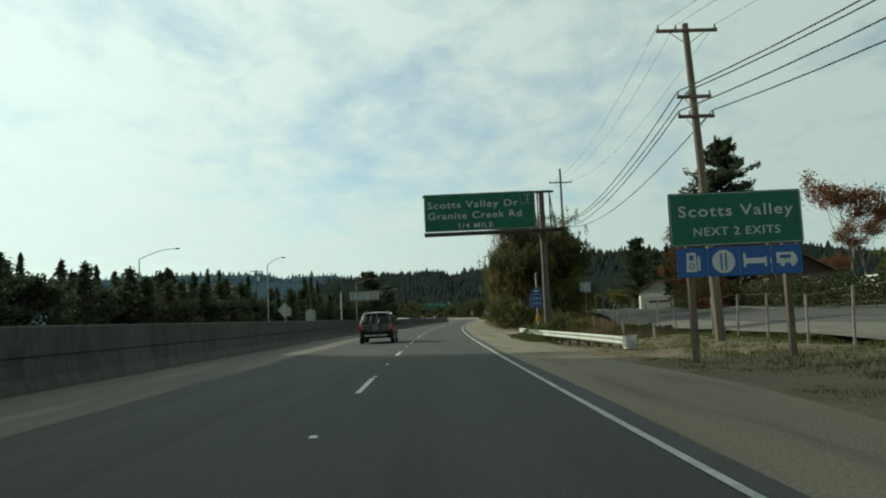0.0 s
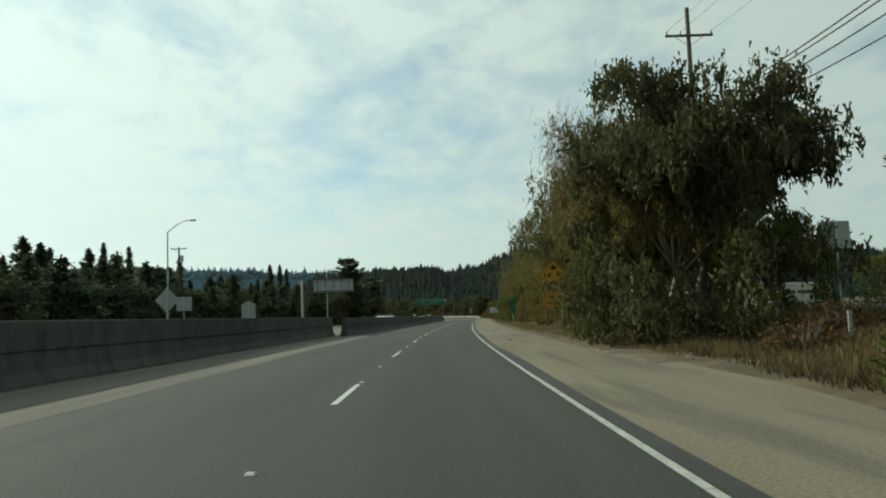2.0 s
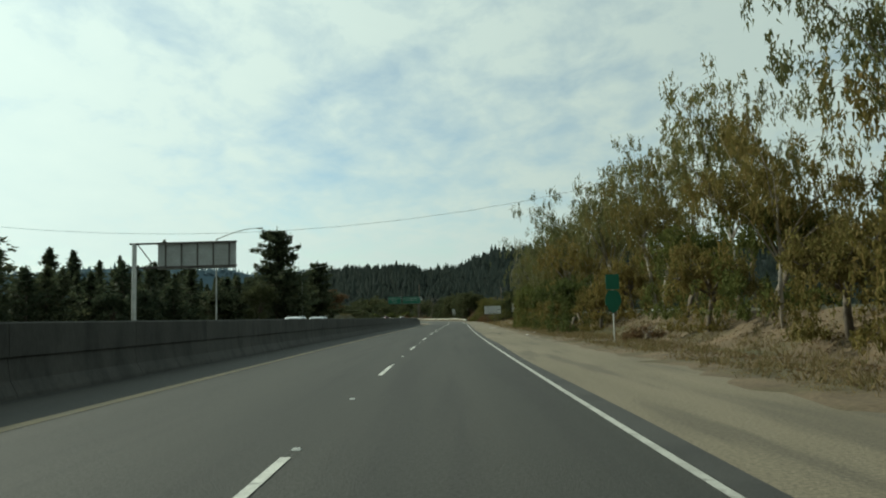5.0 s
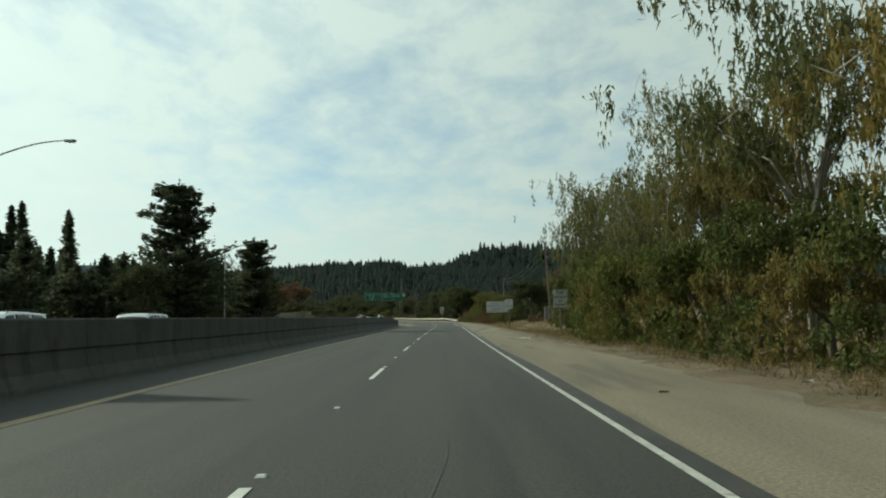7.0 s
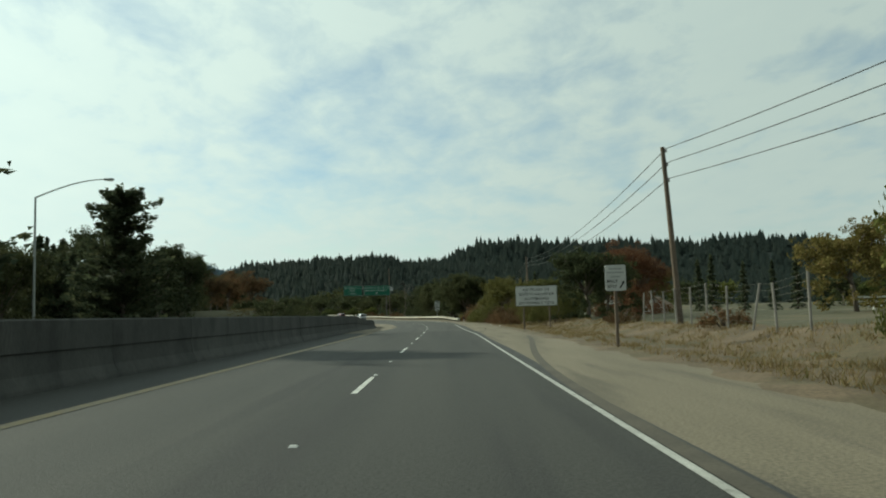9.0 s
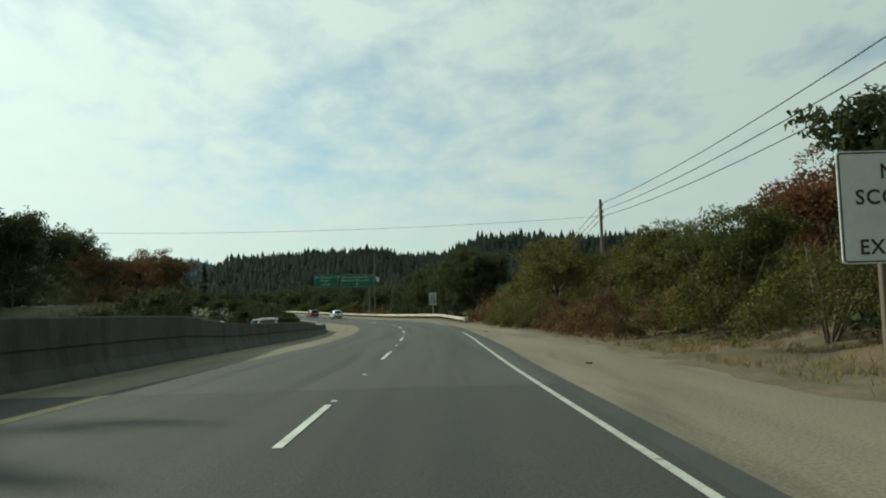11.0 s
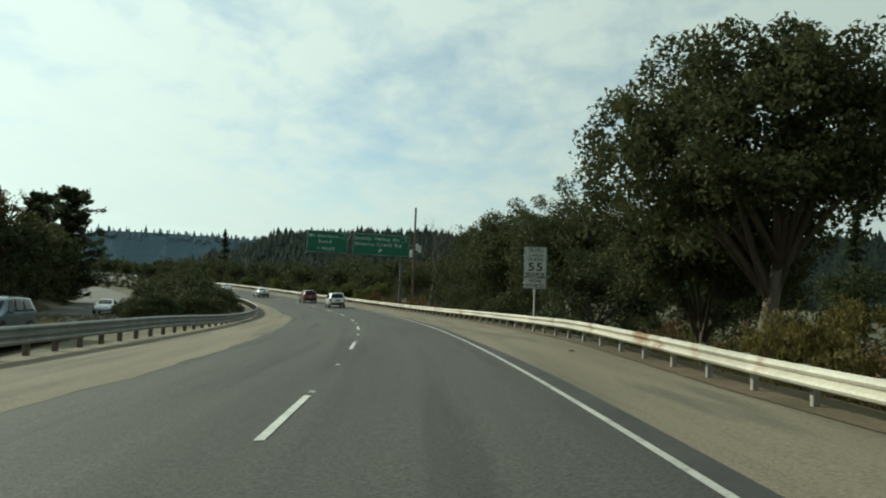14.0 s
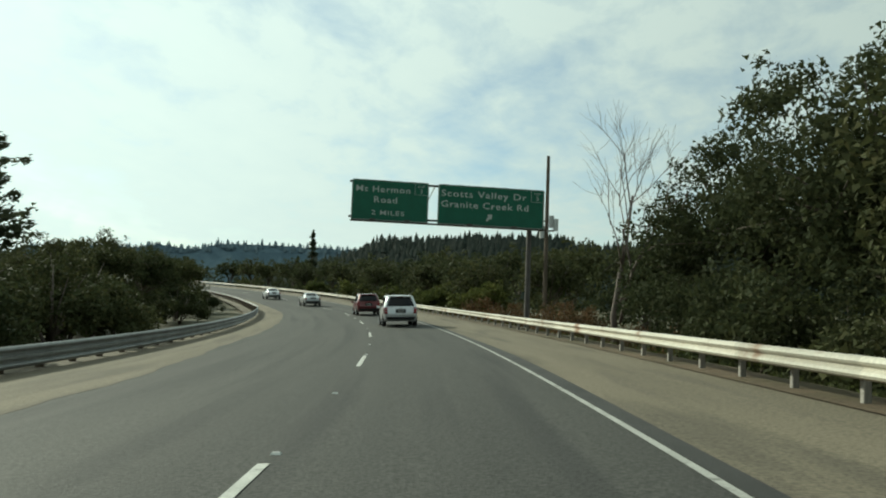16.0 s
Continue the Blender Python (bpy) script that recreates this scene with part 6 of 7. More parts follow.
class Shell:
    """The skin of a car: v runs from tail to nose (0 to 7), u up its side (0 to 3), w across it (-1 to 1)."""

    def __init__(self, rings):
        self.rings = rings

    def ring(self, v):
        return [spline([r[k] for r in self.rings], v, 0.36) for k in range(4)]

    def side(self, v, u, sd, lift=0.0):
        p = spline(self.ring(v), u, 0.36)
        q = spline(self.ring(v), min(u + 0.05, 3.0), 0.36) - spline(self.ring(v), max(u - 0.05, 0.0), 0.36)
        n = np.array((q[2], 0.0, -q[0])) / (math.hypot(q[0], q[2]) + 1e-9)
        p = p + n * lift
        return Vector((sd * p[0], p[1], p[2]))

    def swell(self, v):
        return -0.09 * max(0.0, 1 - v) + 0.14 * max(0.0, v - 6) + 0.10 * max(0.0, 1 - abs(v - 4.6))

    def top(self, v, w, lift=0.0):
        r = self.ring(v)[3]
        k = 1 - w * w
        return Vector((w * r[0], r[1] + self.swell(v) * k, r[2] + 0.045 * k + lift))

    def tail(self, u, w, lift=0.0, v=0.0):
        p = spline(self.ring(v), u, 0.36)
        k = 1 - w * w
        return Vector((w * p[0], p[1] + self.swell(v) * k - lift, p[2] + (0.045 * k if u > 2.99 else 0.045 * k * max(0.0, u - 2))))

    def body(self):
        bm = bmesh.new()
        vs = [0.125 * i for i in range(57)]
        us = [0.25 * i for i in range(13)]
        ws = [-1 + 0.25 * i for i in range(9)]
        rows = []
        for v in vs:
            pts = [self.side(v, u, -1) for u in us] + [self.top(v, w) for w in ws[1:-1]] + [self.side(v, u, 1) for u in reversed(us)]
            rows.append([bm.verts.new(p) for p in pts])
        n = len(rows[0])
        for a, b in zip(rows, rows[1:]):
            for k in range(n):
                bm.faces.new((a[k], a[(k + 1) % n], b[(k + 1) % n], b[k]))
        for v, row in ((0.0, rows[0]), (7.0, rows[-1])):
            grid = []
            for i, u in enumerate(us):
                line = [row[i]] + [row[len(us) - 1 + j] if i == len(us) - 1 else bm.verts.new(self.tail(u, w, v=v)) for j, w in enumerate(ws[1:-1], 1)] + [row[n - 1 - i]]
                grid.append(line)
            for a, b in zip(grid, grid[1:]):
                for j in range(len(ws) - 1):
                    bm.faces.new((a[j], a[j + 1], b[j + 1], b[j]))
        return bm

    def sheet(self, place, a0, a1, b0, b1, na=6, nb=5):
        """A thin patch laid over the skin; place(a, b, lift) gives its points."""
        bm = bmesh.new()
        g = [[bm.verts.new(place(a0 + (a1 - a0) * i / na, b0 + (b1 - b0) * j / nb, 0.006)) for j in range(nb + 1)] for i in range(na + 1)]
        for r1, r2 in zip(g, g[1:]):
            for j in range(nb):
                bm.faces.new((r1[j], r1[j + 1], r2[j + 1], r2[j]))
        rim = [(e, e.verts[0], e.verts[1]) for e in bm.edges if e.is_boundary]
        low = {}
        for e, p, q in rim:
            for w in (p, q):
                if w not in low:
                    low[w] = bm.verts.new(w.co * 0.994 + Vector((0, 0, 0.006 * w.co.z)))
            bm.faces.new((p, q, low[q], low[p]))
        return bm


def wheel(parent, x, y, r, side):
    w = 0.23
    m = pose(x, y, r, 0, 90 * side, 0)
    bm = bmesh.new()
    prof = [(r * 0.66, -w / 2), (r * 0.95, -w / 2), (r, -w / 2 + 0.04), (r, w / 2 - 0.04), (r * 0.95, w / 2), (r * 0.66, w / 2)]
    rows = [[bm.verts.new((q * math.cos(k * math.tau / 24), q * math.sin(k * math.tau / 24), h)) for k in range(24)] for q, h in prof]
    for a, b in zip(rows, rows[1:]):
        for k in range(24):
            bm.faces.new((a[k], a[(k + 1) % 24], b[(k + 1) % 24], b[k]))
    wh = part("wheel", bm, TYRE, parent, m=m)
    bm = bmesh.new()
    tube(bm, [(0, 0, -0.02), (0, 0, w / 2 - 0.04)], r * 0.14, 10)
    for k in range(5):
        a = k * math.tau / 5
        box(bm, r * 0.38, 0, w / 2 - 0.06, r * 0.56, r * 0.17, 0.03, m=Matrix.Rotation(a, 4, "Z"))
    for q0, q1 in ((0.60, 0.68),):
        ring = [[bm.verts.new((r * q * math.cos(k * math.tau / 24), r * q * math.sin(k * math.tau / 24), z)) for k in range(24)] for q, z in ((q0, w / 2 - 0.05), (q1, w / 2 + 0.004), (q1, -w / 2))]
        for a, b in zip(ring, ring[1:]):
            for k in range(24):
                bm.faces.new((a[k], a[(k + 1) % 24], b[(k + 1) % 24], b[k]))
    part("rim", bm, RIM, wh)


def car(name, m, rings, colour, label, size=1.0, wheel_r=0.35, rack=False, rails=True, front=False):
    t = thing(name, m, label, "car")
    sh = Shell(rings)
    part("body", sh.body(), colour, t, smooth_it=True)
    suv = rings is SUV
    cuts = ((1.12, 1.96), (2.04, 2.96), (3.04, 3.86)) if suv else ((1.75, 2.62), (2.70, 3.72))
    for sd in (-1, 1):
        for v0, v1 in cuts:
            part("side_window", sh.sheet(lambda a, b, lift: sh.side(a, b, sd, lift), v0, v1, 2.10, 2.86), CAR_GLASS, t, smooth_it=True)
        for wy in (1.38, -1.42):
            arch = bmesh.new()
            bmesh.ops.create_cone(arch, cap_ends=True, segments=22, radius1=wheel_r + 0.06, radius2=wheel_r + 0.06, depth=0.05, matrix=pose(sd * 0.925, wy, wheel_r + 0.02, 0, 90, 0))
            part("wheel_arch", arch, BLACK_PLASTIC, t)
            wheel(t, sd * 0.865, wy, wheel_r, sd)
        part("door_mirror", boxed(sd * 1.05, 0.85 if suv else 0.75, 1.08 if suv else 1.0, 0.2, 0.10, 0.15, bevel=0.03), colour, t)
        part("tail_light", sh.sheet(lambda a, b, lift: sh.tail(a, b, lift * 2.5), 1.18 if suv else 1.3, 2.02 if suv else 1.9, sd * 0.80, sd * 0.99), LIGHT_RED, t, smooth_it=True)
        part("tail_light_wrap", sh.sheet(lambda a, b, lift: sh.side(b, a, sd, lift * 2), 1.18 if suv else 1.3, 2.02 if suv else 1.9, 0.0, 0.55), LIGHT_RED, t, smooth_it=True)
        part("headlight", sh.sheet(lambda a, b, lift: sh.side(b, a, sd, lift), 1.2, 2.1, 6.2, 7.0), LIGHT_CLEAR, t, smooth_it=True)
        for v in ((1.0, 2.0, 3.0) if suv else (1.68, 2.66)):
            part("door_seam", sh.sheet(lambda a, b, lift: sh.side(b, a, sd, lift * 0.4), 0.3, 2.0, v - 0.008, v + 0.008, nb=1), BLACK_PLASTIC, t)
        part("side_sill", sh.sheet(lambda a, b, lift: sh.side(b, a, sd, lift * 2), 0.02, 0.4, 0.5, 6.4, nb=12), BLACK_PLASTIC, t, smooth_it=True)
        part("door_handle", boxed(sd * 0.955, -0.22, 0.92, 0.03, 0.16, 0.03, bevel=0.008), colour, t)
        if rails:
            z = rings[2][3][2]
            part("roof_rail", tube(bmesh.new(), [(sd * 0.64, -1.6, z - 0.02), (sd * 0.66, -1.4, z + 0.07), (sd * 0.66, 0.1, z + 0.07), (sd * 0.64, 0.35, z - 0.06)], 0.018, 6), BLACK_PLASTIC, t)
    if suv:
        part("rear_window", sh.sheet(lambda a, b, lift: sh.tail(a, b, lift * 2), 2.14, 2.84, -0.86, 0.86, nb=8), CAR_GLASS, t, smooth_it=True)
        part("spoiler", boxed(0, rings[0][3][1] - 0.10, rings[0][3][2] + 0.04, 1.24, 0.24, 0.035, bevel=0.012), colour, t)
        part("tailgate_seam", sh.sheet(lambda a, b, lift: sh.tail(a, b, lift), 0.86, 0.90, -0.84, 0.84, na=1, nb=8), BLACK_PLASTIC, t)
        part("brake_light", boxed(0, rings[0][3][1] - 0.20, rings[0][3][2] + 0.01, 0.3, 0.03, 0.03, bevel=0.005), LIGHT_RED, t)
    else:
        part("rear_window", sh.sheet(lambda a, b, lift: sh.top(a, b, lift * 2), 1.12, 1.85, -0.86, 0.86, nb=8), CAR_GLASS, t, smooth_it=True)
    part("windscreen", sh.sheet(lambda a, b, lift: sh.top(a, b, lift * 2), 4.15, 4.92, -0.9, 0.9, nb=8), CAR_GLASS, t, smooth_it=True)
    yb = rings[0][1][1]
    part("rear_bumper", sh.sheet(lambda a, b, lift: sh.tail(a, b, lift * 6), 0.05, 0.62, -0.99, 0.99, nb=10), BLACK_PLASTIC, t, "black lower bumper", smooth_it=True)
    part("plate_recess", boxed(0, yb - 0.085, 0.86, 0.56, 0.03, 0.2, bevel=0.01), BLACK_PLASTIC, t)
    p = part("number_plate", boxed(0, yb - 0.107, 0.86, 0.31, 0.012, 0.155), PLATE_MAT, t)
    part("number_bar", boxed(0, yb - 0.115, 0.86, 0.22, 0.006, 0.06), INK_BLACK, p)
    part("badge", boxed(0, yb - 0.07, 1.02, 0.13, 0.03, 0.05, bevel=0.008), CHROME, t)
    part("exhaust", tube(bmesh.new(), [(0.5, yb + 0.2, 0.36), (0.5, yb - 0.02, 0.35)], 0.035, 8), STEEL_DARK, t)
    part("grille", boxed(0, rings[7][1][1] - 0.03, 0.60, 0.9, 0.08, 0.2, bevel=0.02), BLACK_PLASTIC, t)
    part("wiper", tube(bmesh.new(), [(0.0, rings[0][2][1] - 0.10, 1.14), (0.36, rings[0][2][1] - 0.04, 1.22)], 0.01, 5), BLACK_PLASTIC, t)
    if rack:
        for x in (-0.22, 0.1):
            part("rack_arm", tube(bmesh.new(), [(x, -2.34, 0.80), (x + 0.03, -2.50, 1.12), (x + 0.12, -2.42, 1.40)], 0.022, 6), CHROME if x > 0 else BLACK_PLASTIC, t, "steel cycle rack arm")
            part("rack_strap", tube(bmesh.new(), [(x - 0.1, -2.36, 1.12), (x - 0.02, -2.10, 1.64)], 0.012, 5), LAMP_GREY, t)
        part("tow_bar", boxed(0, -2.42, 0.44, 1.25, 0.08, 0.10, bevel=0.03), LAMP_GREY, t, "silver lower bumper trim")
    return t


def driven(s, off, turn=0.0):
    """A car's pose on the road, leaning with it in the bend."""
    p = at(s, off, 0.01)
    return pose(p.x, p.y, p.z, 0, 0, math.degrees(heading(s))) @ pose(0, 0, 0, 0, -math.degrees(math.atan(bank(s))) if abs(off) < 9 else 0, 0) @ pose(0, 0, 0, 0, 0, turn)


car("suv_car", driven(41.4, -2.12) @ Matrix.Diagonal((1.07, 1.07, 1.07, 1)), SUV, CAR_BLACK, "black sport utility car with a folded cycle rack", rack=True)
car("suv_car", driven(413.8, 1.85), SUV, CAR_WHITE, "white sport utility car with tinted rear window")
car("suv_car", driven(433.0, 1.5), SUV, CAR_RED, "dark red sport utility car")
car("sedan_car", driven(456.0, -0.6), SEDAN, CAR_SILVER, "silver sedan car with dark windows", rails=False, wheel_r=0.32)
car("sedan_car", driven(478.0, -1.8), SEDAN, CAR_WHITE, "white sedan car with dark windows", rails=False, wheel_r=0.32)


def opposite(s):
    """Middle of the opposing carriageway, offset from the lane line."""
    return -13.0 - 12.0 * smooth((s - 312) / 110)


car("suv_car", driven(318.0, -11.6, 180), SUV, CAR_RED, "dark red sport utility car on the opposing road")
car("suv_car", driven(358.0, -16.2, 180), SUV, CAR_BLUE, "dark blue car on the opposing road")
car("suv_car", driven(175.0, -12.4, 180), SUV, CAR_WHITE, "white sport utility car on the opposing road")
car("suv_car", driven(186.5, -12.4, 180), SUV, CAR_SILVER, "silver sport utility car on the opposing road")
car("sedan_car", driven(405.0, opposite(405) + 2, 180), SEDAN, CAR_SILVER, "silver sedan on the opposing road", rails=False, wheel_r=0.32)
# ---------------------------------------------------------------- thickets, oaks and bushes further on
settle(broadleaf("willow_bush", 51, 6.0, 3.5, 15500, LEAF_THICKET, BARK, "tall rounded green willow thicket beside the shoulder", size=(0.19, 0.072), low=0.03, forks=9, puff=0.12, fill=2.0),
       road_places([(298.5, 10.1, 1.06, 0), (304, 11.4, 0.98, 80), (294, 12.6, 0.62, 130), (310, 12.4, 0.95, 200), (289, 14.4, 0.6, 250), (301, 15.0, 0.9, 290), (283, 15.0, 0.55, 20), (317, 14.5, 0.9, 310), (309, 9.6, 0.62, 40), (277, 10.9, 0.8, 10), (273, 11.6, 0.78, 170), (281.5, 11.8, 0.72, 230)]), "thicket")
settle(shrub("bush", 52, 2.5, 2.0, 5400, LEAF_BRAMBLE, "reddish brown bramble thicket", size=(0.12, 0.075)),
       road_places([(281, 8.3, 0.66, 0), (284.5, 8.0, 0.64, 60), (288, 8.1, 0.66, 120), (276, 10.4, 0.8, 180), (291.5, 7.9, 0.6, 100), (277.5, 8.6, 0.5, 10), (294, 9.4, 0.85, 70), (286, 11.0, 0.85, 30), (291, 11.0, 0.85, 140), (280, 12.0, 0.9, 210), (312, 8.9, 0.95, 100), (314.5, 9.6, 1.25, 240), (318, 9.9, 1.3, 300), (323, 11.0, 1.0, 20), (321, 9.0, 0.7, 160), (304, 8.2, 0.5, 20), (333, 12.6, 0.9, 200)]), "thicket")
settle(shrub("bush", 53, 3.4, 2.4, 7500, LEAF_THICKET, "rounded yellow-green willow bush", size=(0.15, 0.065)),
       road_places([(295.5, 7.6, 0.75, 0), (300.5, 7.5, 0.72, 60), (292.5, 7.8, 0.5, 40), (272, 10.8, 0.9, 120), (267, 11.2, 0.85, 20), (306, 7.8, 0.6, 180), (311, 8.0, 0.5, 90), (279, 14.5, 1.1, 300), (296, 7.1, 0.42, 30), (298.5, 6.9, 0.45, 150), (301.5, 7.0, 0.45, 260), (304.5, 7.1, 0.45, 330), (308, 7.5, 0.45, 210), (316, 10.6, 1.05, 200), (320, 11.6, 1.1, 20), (326, 11.4, 1.0, 130), (329.5, 12.6, 1.1, 250), (312.5, 11.0, 1.15, 60)]), "thicket")
settle(bare_tree("bare_tree", 50, 5.5, 1.1, "small leafless shrubby tree with grey twigs", LEAF_BRAMBLE, 140), road_places([(289, 11.6, 0.8, 0), (286.5, 13.5, 0.9, 120), (281, 11.5, 0.65, 220)]))
settle(broadleaf("evergreen_tree", 54, 6.8, 3.6, 11000, LEAF_OAK, BARK, "dark rounded evergreen tree", size=(0.26, 0.15), low=0.03, forks=8), road_places([(266, 14.2, 0.95, 0), (271, 17.0, 0.9, 90)]), "thicket")
settle(broadleaf("oak_tree", 55, 11.5, 5.3, 46000, LEAF_OAK, BARK, "big dark evergreen oak with small glossy leaves", size=(0.19, 0.12), low=0.05, forks=11, puff=0.105, trunk_to=0.35, fill=3.6),
       road_places([(398.5, 15.0, 1.05, 120), (366.5, 13.6, 1.06, 200), (372.5, 13.8, 0.92, 20), (380.5, 13.6, 1.14, 300), (389, 13.4, 1.06, 60)]), "oaks beyond the guardrail")
settle(broadleaf("oak_tree", 167, 11.8, 5.6, 52000, LEAF_OAK, BARK, "tall dark evergreen oak with boughs over the guardrail", size=(0.19, 0.12), low=0.36, forks=13, puff=0.09, trunk_to=0.40, fill=3.6),
       road_places([(341.0, 10.55, 0.91, 0), (346.5, 11.8, 0.70, 130)]), "oaks beyond the guardrail")
settle(broadleaf("oak_tree", 56, 7.6, 4.4, 10000, LEAF_OAK, BARK, "low dark evergreen oak leaning over the slope", size=(0.20, 0.12), low=0.03, forks=9, puff=0.11, fill=1.8),
       road_places([(360.5, 12.4, 1.0, 0), (375.5, 11.2, 0.62, 60), (384, 11.4, 0.65, 120), (392, 11.6, 0.65, 180), (362, 19.0, 0.8, 240), (337, 15.5, 0.6, 300), (403, 15.0, 0.85, 20), (358, 14.0, 0.5, 80), (343, 13.0, 0.55, 100), (411, 16.5, 0.9, 140), (395, -15.3, 0.46, 40), (402, -15.5, 0.56, 10), (409, -15.5, 0.74, 170), (416.5, -16.0, 0.86, 260)]), "oaks beyond the guardrail")
settle(shrub("bush", 57, 2.6, 2.2, 3200, LEAF_BUSH, "green bush below the guardrail", size=(0.16, 0.09)),
       road_places([(341, 11.4, 0.9, 0), (352, 11.2, 0.75, 60), (362, 11.0, 0.9, 120), (371, 11.6, 1.0, 180), (379, 11.2, 0.8, 240), (396, 11.6, 1.0, 300), (404, 12.4, 1.0, 30), (331, 11.0, 0.8, 90), (346, 10.6, 0.7, 20), (357, 11.6, 0.95, 160), (359, 14.5, 1.2, 210), (364, 12.6, 1.1, 10), (354, 15.5, 1.2, 310), (366, 16.0, 1.3, 80), (375, 11.0, 0.9, 130), (385, 11.2, 0.9, 250), (391, 11.0, 0.9, 40), (338, 12.5, 1.0, 140)]), "bushes below the guardrail")
settle(shrub("bush", 68, 2.6, 2.3, 3000, LEAF_OAK, "dark green bush on the far bank", size=(0.24, 0.13)),
       road_places([(300, -20.5, 0.9, 0), (306, -21.5, 1.0, 50), (313, -21.0, 0.9, 100), (320, -22.5, 1.1, 150), (327, -22.0, 0.9, 200), (335, -24.0, 1.1, 250), (343, -26.0, 1.0, 300), (294, -21.0, 0.8, 30), (352, -28.5, 1.0, 80), (362, -31, 1.0, 130)]), "bushes on the far bank")
settle(shrub("bush", 58, 3.4, 2.6, 4600, LEAF_BRAMBLE, "brown and green bramble bush", size=(0.17, 0.10)),
       road_places([(412, 12.4, 0.95, 0), (418, 14.6, 1.1, 90), (424, 15.2, 1.2, 180), (408, 18.5, 1.2, 270), (402, 11.6, 0.9, 200), (397, 11.0, 0.7, 30), (432, 14.0, 1.1, 40), (440, 13.5, 1.2, 140), (329.5, 9.6, 0.62, 30), (333, 10.2, 0.8, 110), (337, 11.4, 0.85, 200), (340, 12.8, 0.95, 290), (345, 13.2, 0.9, 80), (334, 14.2, 1.0, 20), (351, 12.6, 0.8, 250), (349, 15.5, 1.0, 170), (355, 14.5, 0.95, 330)]), "bushes below the guardrail")
settle(bare_tree("bare_tree", 59, 9.6, 1.2, "slim leafless tree with fine twigs"), road_places([(401.5, 10.6, 1.62, 0)]))
settle(broadleaf("grove_tree", 60, 10.5, 4.8, 3200, LEAF_OAK, BARK, "dark green tree in a grove round the bend", size=(0.42, 0.28), low=0.04, forks=9, puff=0.115, fill=2.0),
       road_places([(438, 20, 0.95, 0), (448, 17, 0.9, 40), (456, 19, 1.0, 80), (464, 16.5, 0.95, 120), (472, 18.5, 1.05, 160), (481, 15.5, 0.95, 200), (490, 17, 1.05, 240), (499, 15, 0.95, 280), (508, 16.5, 1.0, 320), (518, 15, 0.9, 10),
                    (528, 16, 1.0, 50), (540, 15, 0.95, 90), (430, 25, 1.1, 130), (446, 27, 1.2, 170), (462, 28, 1.2, 210), (480, 26, 1.2, 250), (552, 16, 1.0, 20), (566, 16, 1.0, 200), (352, 30, 0.8, 0), (362, 36, 0.9, 60), (372, 29, 0.8, 120), (384, 34, 0.9, 180), (396, 30, 0.85, 240), (370, 50, 1.0, 300), (392, 54, 1.0, 30), (345, 46, 0.9, 90), (412, 42, 1.0, 150)]), "grove round the bend")
settle(broadleaf("grove_tree", 61, 7.0, 4.0, 6000, LEAF_BUSH, BARK, "olive green bushy tree in a grove", size=(0.4, 0.26), low=0.03, forks=8, puff=0.14, tri=True),
       road_places([(452, 12.8, 0.75, 0), (468, 12.4, 0.7, 80), (486, 12.2, 0.75, 160), (503, 12, 0.7, 240), (444, 15.5, 0.8, 300)]), "grove round the bend")
# the wide median and the far side
settle(broadleaf("median_tree", 62, 6.6, 3.8, 9000, LEAF_MEDIAN, BARK, "dark bushy evergreen tree on the median", size=(0.24, 0.14), low=0.03, forks=8, puff=0.13, fill=1.8),
       road_places([(409.5, -17.0, 0.72, 60), (414, -15.2, 0.85, 120), (405.5, -18.0, 0.62, 30), (423, -15.0, 0.9, 180), (433, -16, 0.95, 240), (443, -14.8, 0.85, 300), (453, -15.6, 0.95, 20), (464, -14.5, 0.85, 100), (476, -15.5, 0.95, 170), (489, -15, 0.9, 230),
                    (503, -15, 0.95, 290), (519, -15.5, 1.0, 10), (536, -15, 1.0, 70)]), "median bushes")
settle(shrub("bush", 63, 3.0, 2.5, 8000, LEAF_MEDIAN, "rounded olive green median bush", size=(0.17, 0.1)),
       road_places([(385, -11.6, 0.9, 70), (391, -12.4, 1.15, 170), (395, -14.5, 1.35, 220), (388, -14.2, 1.1, 30), (399.5, -11.9, 1.15, 20), (403.5, -12.8, 1.3, 140), (381.5, -14.6, 0.95, 110), (408, -13.4, 0.9, 260), (401.5, -15.2, 0.9, 80), (432, -13.6, 0.95, 20), (409, -12.4, 0.7, 180), (427, -12.6, 0.8, 270), (447, -12.2, 0.7, 30), (470, -12, 0.7, 120), (379, -14.5, 0.6, 60)]), "median bushes")
settle(broadleaf("grove_tree", 64, 9.5, 4.8, 3700, LEAF_OAK, BARK, "dark tree beyond the opposing road", size=(0.46, 0.3), low=0.03, forks=8, puff=0.12, fill=2.0),
       road_places([(401, -31.5, 0.9, 20), (409, -31.8, 1.0, 110), (417, -31.8, 1.05, 210), (425, -32, 1.05, 300), (433, -33, 1.05, 60), (405, -37, 1.1, 160), (416, -38, 1.15, 260), (427, -39, 1.1, 30), (392, -31.0, 0.7, 200), (380, -50, 0.8, 0), (395, -46, 0.75, 50), (418, -44, 0.9, 100), (430, -43, 0.95, 150), (444, -42, 1.0, 200), (460, -42, 1.0, 250), (476, -42, 1.05, 300), (494, -42, 1.05, 350), (512, -42, 1.1, 40), (532, -42, 1.1, 90), (552, -40, 1.1, 10), (350, -50, 0.7, 140), (330, -52, 0.75, 190), (365, -56, 0.9, 240)]), "far side trees")
